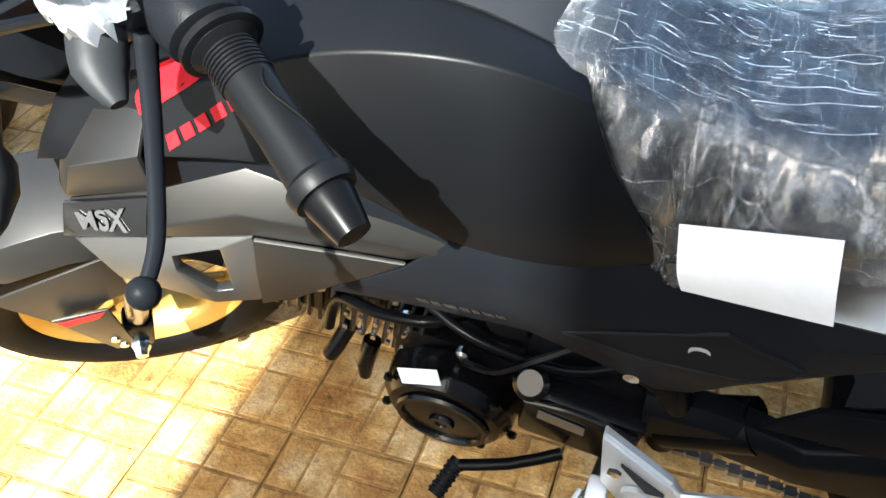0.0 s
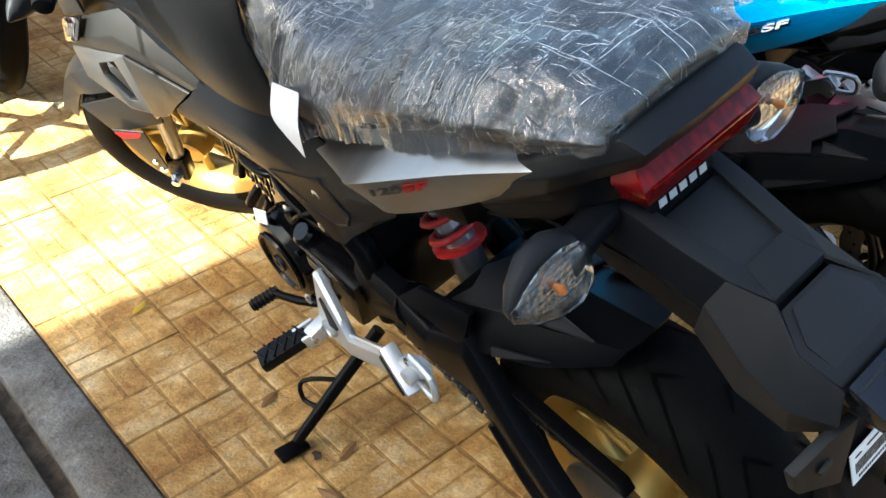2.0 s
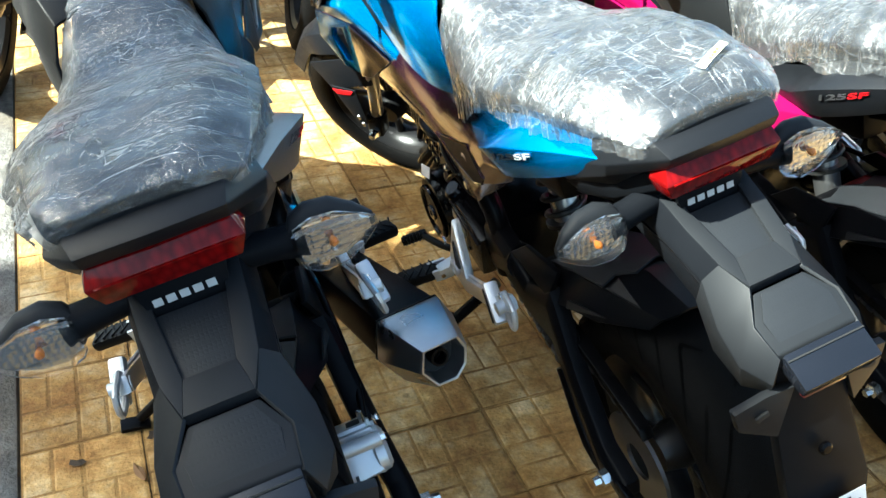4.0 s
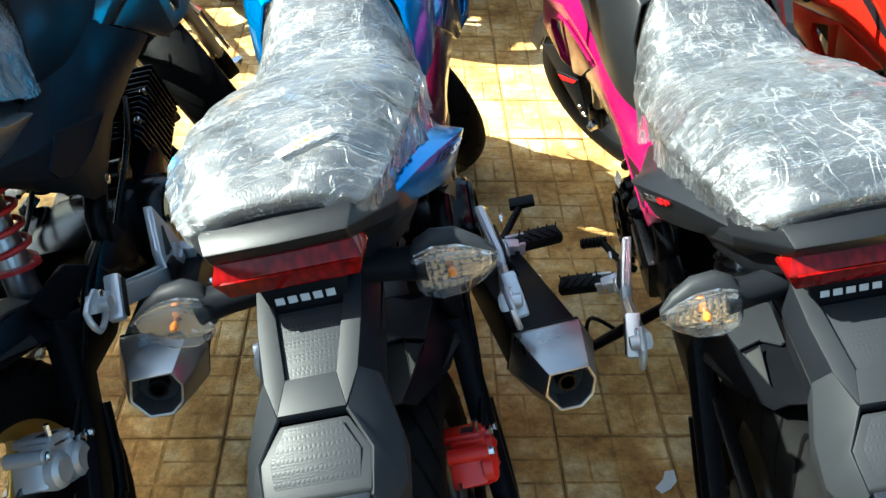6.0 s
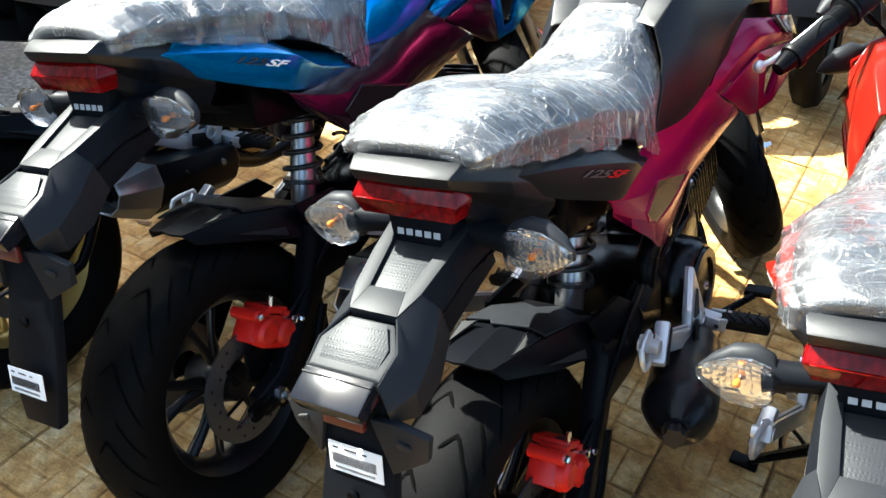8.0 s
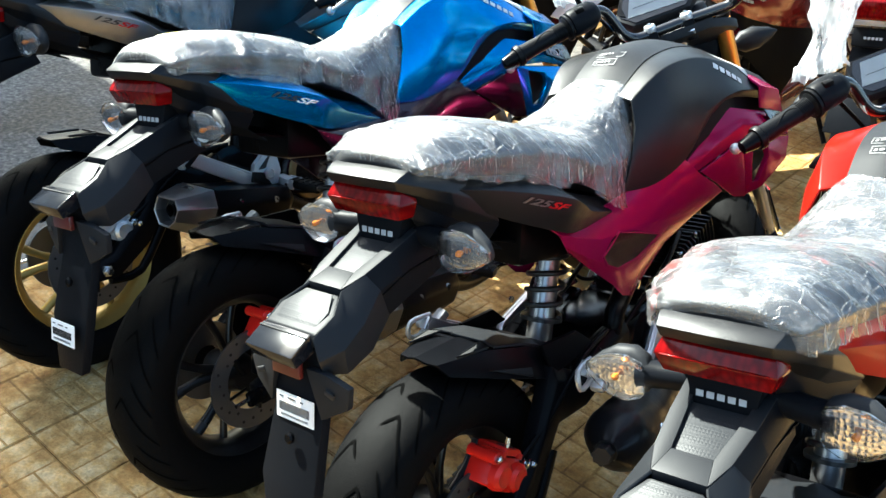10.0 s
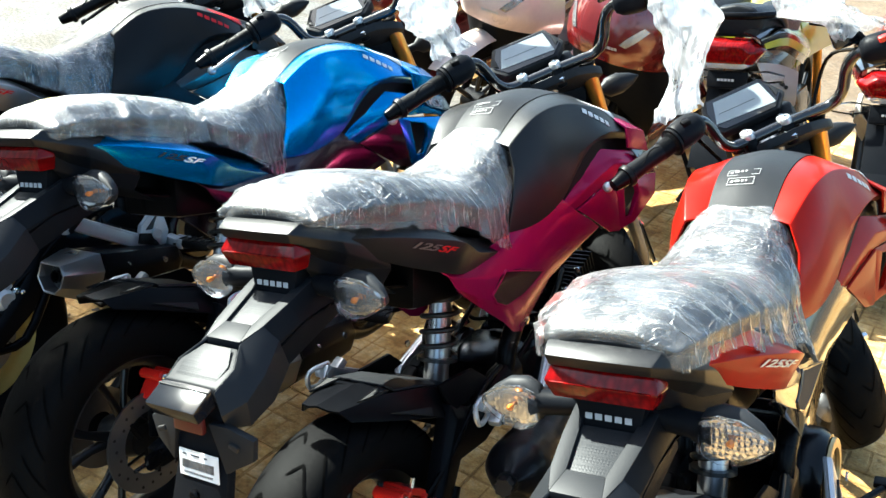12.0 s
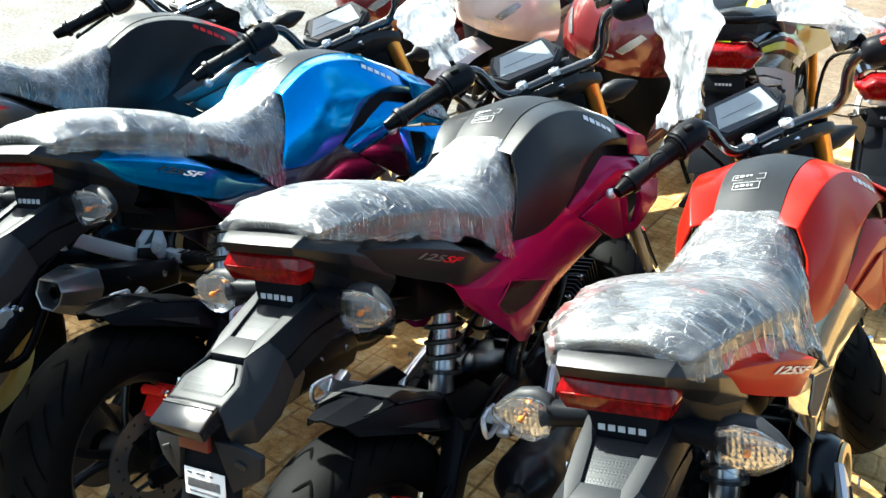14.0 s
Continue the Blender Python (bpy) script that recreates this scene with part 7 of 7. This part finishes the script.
# ---- ground ----
def stone(name, colours, scale, bump, rough=0.85, speck=0.0):
    """Mineral ground: patches, grit and pits in a few tones."""
    m = bpy.data.materials.new(name)
    m.use_nodes = True
    nt = m.node_tree
    n, l = nt.nodes, nt.links
    p = n["Principled BSDF"]
    p.inputs["Roughness"].default_value = rough
    p.inputs["Specular IOR Level"].default_value = 0.3
    geo = n.new("ShaderNodeNewGeometry")
    big = n.new("ShaderNodeTexNoise")
    big.inputs["Scale"].default_value = scale
    big.inputs["Detail"].default_value = 8.0
    big.inputs["Roughness"].default_value = 0.65
    l.new(geo.outputs["Position"], big.inputs["Vector"])
    fine = n.new("ShaderNodeTexNoise")
    fine.inputs["Scale"].default_value = 160.0
    fine.inputs["Detail"].default_value = 4.0
    l.new(geo.outputs["Position"], fine.inputs["Vector"])
    ramp = n.new("ShaderNodeValToRGB")
    ramp.color_ramp.elements[0].position, ramp.color_ramp.elements[1].position = 0.37, 0.63
    ramp.color_ramp.elements[0].color = (*colours[0], 1)
    ramp.color_ramp.elements[1].color = (*colours[-1], 1)
    if len(colours) == 3:
        e = ramp.color_ramp.elements.new(0.5)
        e.color = (*colours[1], 1)
    l.new(big.outputs["Fac"], ramp.inputs[0])
    info = n.new("ShaderNodeObjectInfo")
    tone = n.new("ShaderNodeMath")
    tone.operation = "MULTIPLY_ADD"
    l.new(info.outputs["Random"], tone.inputs[0])
    tone.inputs[1].default_value, tone.inputs[2].default_value = 0.42, 0.62
    grit = n.new("ShaderNodeMath")
    grit.operation = "MULTIPLY_ADD"
    l.new(fine.outputs["Fac"], grit.inputs[0])
    grit.inputs[1].default_value = 0.5
    l.new(tone.outputs[0], grit.inputs[2])
    mul = n.new("ShaderNodeVectorMath")
    mul.operation = "SCALE"
    dirt = n.new("ShaderNodeTexNoise")                    # wide worn and stained areas
    dirt.inputs["Scale"].default_value = 2.3
    dirt.inputs["Detail"].default_value = 9.0
    dirt.inputs["Roughness"].default_value = 0.7
    l.new(geo.outputs["Position"], dirt.inputs["Vector"])
    dr = n.new("ShaderNodeMapRange")
    l.new(dirt.outputs["Fac"], dr.inputs[0])
    dr.inputs[1].default_value, dr.inputs[2].default_value = 0.40, 0.62
    soil = n.new("ShaderNodeMixRGB")
    soil.inputs["Color1"].default_value, soil.inputs["Color2"].default_value = (0.74, 0.64, 0.52, 1), (1.10, 1.10, 1.10, 1)
    l.new(dr.outputs[0], soil.inputs["Fac"])
    mid = n.new("ShaderNodeTexNoise")                     # dust and worn flecks of finger size
    mid.inputs["Scale"].default_value = 45.0
    mid.inputs["Detail"].default_value = 6.0
    mid.inputs["Roughness"].default_value = 0.75
    l.new(geo.outputs["Position"], mid.inputs["Vector"])
    fleck = n.new("ShaderNodeMapRange")
    l.new(mid.outputs["Fac"], fleck.inputs[0])
    fleck.inputs[1].default_value, fleck.inputs[2].default_value = 0.34, 0.66
    fleck.inputs[3].default_value, fleck.inputs[4].default_value = 0.70, 1.28
    tint = n.new("ShaderNodeVectorMath")
    tint.operation = "MULTIPLY"
    l.new(ramp.outputs[0], tint.inputs[0])
    l.new(soil.outputs[0], tint.inputs[1])
    spot = n.new("ShaderNodeTexVoronoi")                  # small dark drops and gum
    spot.inputs["Scale"].default_value = 14.0
    l.new(geo.outputs["Position"], spot.inputs["Vector"])
    sr = n.new("ShaderNodeMapRange")
    l.new(spot.outputs["Distance"], sr.inputs[0])
    sr.inputs[1].default_value, sr.inputs[2].default_value = 0.06, 0.11
    sr.inputs[3].default_value, sr.inputs[4].default_value = 0.62, 1.0
    m1 = n.new("ShaderNodeMath")
    m1.operation = "MULTIPLY"
    l.new(fleck.outputs[0], m1.inputs[0])
    l.new(sr.outputs[0], m1.inputs[1])
    m2 = n.new("ShaderNodeMath")
    m2.operation = "MULTIPLY"
    l.new(m1.outputs[0], m2.inputs[0])
    l.new(grit.outputs[0], m2.inputs[1])
    l.new(tint.outputs[0], mul.inputs[0])
    l.new(m2.outputs[0], mul.inputs["Scale"])
    l.new(mul.outputs[0], p.inputs["Base Color"])
    h = n.new("ShaderNodeMath")
    h.operation = "ADD"
    l.new(big.outputs["Fac"], h.inputs[0])
    l.new(fine.outputs["Fac"], h.inputs[1])
    b = n.new("ShaderNodeBump")
    b.inputs["Strength"].default_value = bump
    b.inputs["Distance"].default_value = 0.004
    l.new(h.outputs[0], b.inputs["Height"])
    l.new(b.outputs[0], p.inputs["Normal"])
    return m


TILE = stone("ochre_cement_tile", ((0.31, 0.165, 0.052), (0.43, 0.268, 0.096), (0.53, 0.400, 0.22)), 9.0, 0.7)
JOINT = stone("dirty_joint", ((0.06, 0.045, 0.03), (0.12, 0.09, 0.06)), 30.0, 0.6)
CONCRETE = stone("weathered_concrete", ((0.080, 0.077, 0.071), (0.115, 0.112, 0.105), (0.165, 0.16, 0.15)), 11.0, 1.0)
SHADE_WALL = stone("pale_painted_wall", ((0.48, 0.48, 0.47), (0.56, 0.56, 0.55), (0.62, 0.62, 0.61)), 3.0, 0.3)
TILE_GROOVE = stone("dirty_tile_groove", ((0.20, 0.112, 0.036), (0.42, 0.25, 0.085)), 7.0, 0.6)
ASPHALT = stone("coarse_asphalt", ((0.035, 0.035, 0.036), (0.07, 0.07, 0.07), (0.13, 0.13, 0.125)), 55.0, 1.0)


def slab(name, x0, x1, y0, y1, z0, z1, mat, bevel=0.0, label="", category=""):
    bm = box(((x0 + x1) / 2, (y0 + y1) / 2, (z0 + z1) / 2), (x1 - x0, y1 - y0, z1 - z0), bevel)
    if name in ("pavement", "kerb", "gutter", "kerb_joint"):
        bmesh.ops.transform(bm, matrix=Matrix.Translation((-0.31, 1.15, 0)) @ pose(0, 0, 0, 0, 0, 1.8) @ Matrix.Translation((0.31, -1.15, 0)), verts=bm.verts)
    ob = part(name, bm, mat, None)
    return tagged(ob, label, category, kind="structure")


ground = part("ground", sheet([[(-400, -400, -0.13), (400, -400, -0.13)], [(-400, 400, -0.13), (400, 400, -0.13)]], 0.0), ASPHALT, None)
tagged(ground, "dark coarse asphalt of the street", "ground", kind="structure")
pavement = slab("pavement", -0.512, 9.0, -9.0, 12.0, -0.13, -0.010, JOINT, 0.0, "pavement of ochre patterned cement tiles with dirty joints", "pavement")
kerb = slab("kerb", -0.605, -0.512, -9.0, 12.0, -0.13, 0.002, CONCRETE, 0.012, "worn grey concrete kerb along the tiles", "kerb")
gutter = slab("gutter", -1.02, -0.635, -9.0, 12.0, -0.13, -0.006, CONCRETE, 0.012, "grey concrete strip beyond the kerb joint", "kerb")
drain = slab("kerb_joint", -0.635, -0.605, -9.0, 12.0, -0.13, -0.040, JOINT, 0.0, "dirt-filled open joint in the kerb", "joint")


# unseen walls, added to block the sun; their tops set the shade edge
slab("far_wall", -6.4, -6.1, -14.0, 0.60, -0.13, 5.83, SHADE_WALL, 0.0, "plain pale wall out of view, added to shade the motorcycles", "wall")
slab("far_wall_low", -6.4, -6.1, 0.60, 1.16, -0.13, 5.22, SHADE_WALL, 0.0, "plain lower pale wall out of view, added to shade the tiles", "wall")


def tile_mesh(seed):
    """One 20 cm tile: four blocks of two raised bars, laid crosswise."""
    rnd = random.Random(seed)
    bm = bmesh.new()
    e = 0.0989
    lo = [bm.verts.new(q) for q in ((-e, -e, -0.0016), (e, -e, -0.0016), (e, e, -0.0016), (-e, e, -0.0016))]
    dn = [bm.verts.new((v.co.x, v.co.y, -0.012)) for v in lo]
    low = bm.faces.new(lo)
    low.material_index = 1
    for k in range(4):
        bm.faces.new((lo[k], dn[k], dn[(k + 1) % 4], lo[(k + 1) % 4]))
    for i in (0, 1):
        for j in (0, 1):
            cx, cy = -0.049 + 0.098 * i, -0.049 + 0.098 * j
            for k in (0, 1):
                a, b = (0.0455, 0.0215)
                ox, oy = (0, -0.0245 + 0.049 * k) if (i + j) % 2 == 0 else (-0.0245 + 0.049 * k, 0)
                w, h = (a, b) if (i + j) % 2 == 0 else (b, a)
                z = 0.0 - rnd.random() * 0.0007
                top = [bm.verts.new((cx + ox + sx * (w - 0.002 + rnd.uniform(-0.001, 0.0008)), cy + oy + sy * (h - 0.002 + rnd.uniform(-0.001, 0.0008)), z)) for sx, sy in ((-1, -1), (1, -1), (1, 1), (-1, 1))]
                bot = [bm.verts.new((cx + ox + sx * (w + 0.0008), cy + oy + sy * (h + 0.0008), -0.0017)) for sx, sy in ((-1, -1), (1, -1), (1, 1), (-1, 1))]
                bm.faces.new(top)
                for q in range(4):
                    bm.faces.new((top[q], bot[q], bot[(q + 1) % 4], top[(q + 1) % 4]))
    bmesh.ops.recalc_face_normals(bm, faces=bm.faces)
    me = bpy.data.meshes.new("tile")
    bm.to_mesh(me)
    bm.free()
    me.materials.append(TILE)
    me.materials.append(TILE_GROOVE)
    return me


def lay_tiles():
    meshes = [tile_mesh(k) for k in range(6)]
    rnd = random.Random(11)
    turn = Matrix.Translation((-0.31, 1.15, 0)) @ pose(0, 0, 0, 0, 0, 1.8)
    rest = bmesh.new()
    for i in range(-1, 20):
        shift = 0.0 if i >= 0 else -0.04
        for j in range(-13, 15):
            m = turn @ Matrix.Translation((0.1 + 0.2 * i, 0.1 + 0.2 * j + shift , rnd.uniform(-0.0012, 0.0008))) @ pose(0, 0, 0, rnd.uniform(-0.4, 0.4), rnd.uniform(-0.4, 0.4), 90 * rnd.randrange(2) + rnd.uniform(-0.4, 0.4))
            near = i < 11 and -7 <= j < 8
            me = rnd.choice(meshes)
            if near:
                ob = new("tile", me)
                ob.parent = pavement
                ob.matrix_world = m
            else:
                tmp = me.copy()
                tmp.transform(m)
                rest.from_mesh(tmp)
                bpy.data.meshes.remove(tmp)
    ob = part("far_tiles", rest, TILE, pavement)
    ob.data.materials.append(TILE_GROOVE)
    tagged(ob, "further rows of ochre patterned tiles", kind="stuff")


lay_tiles()
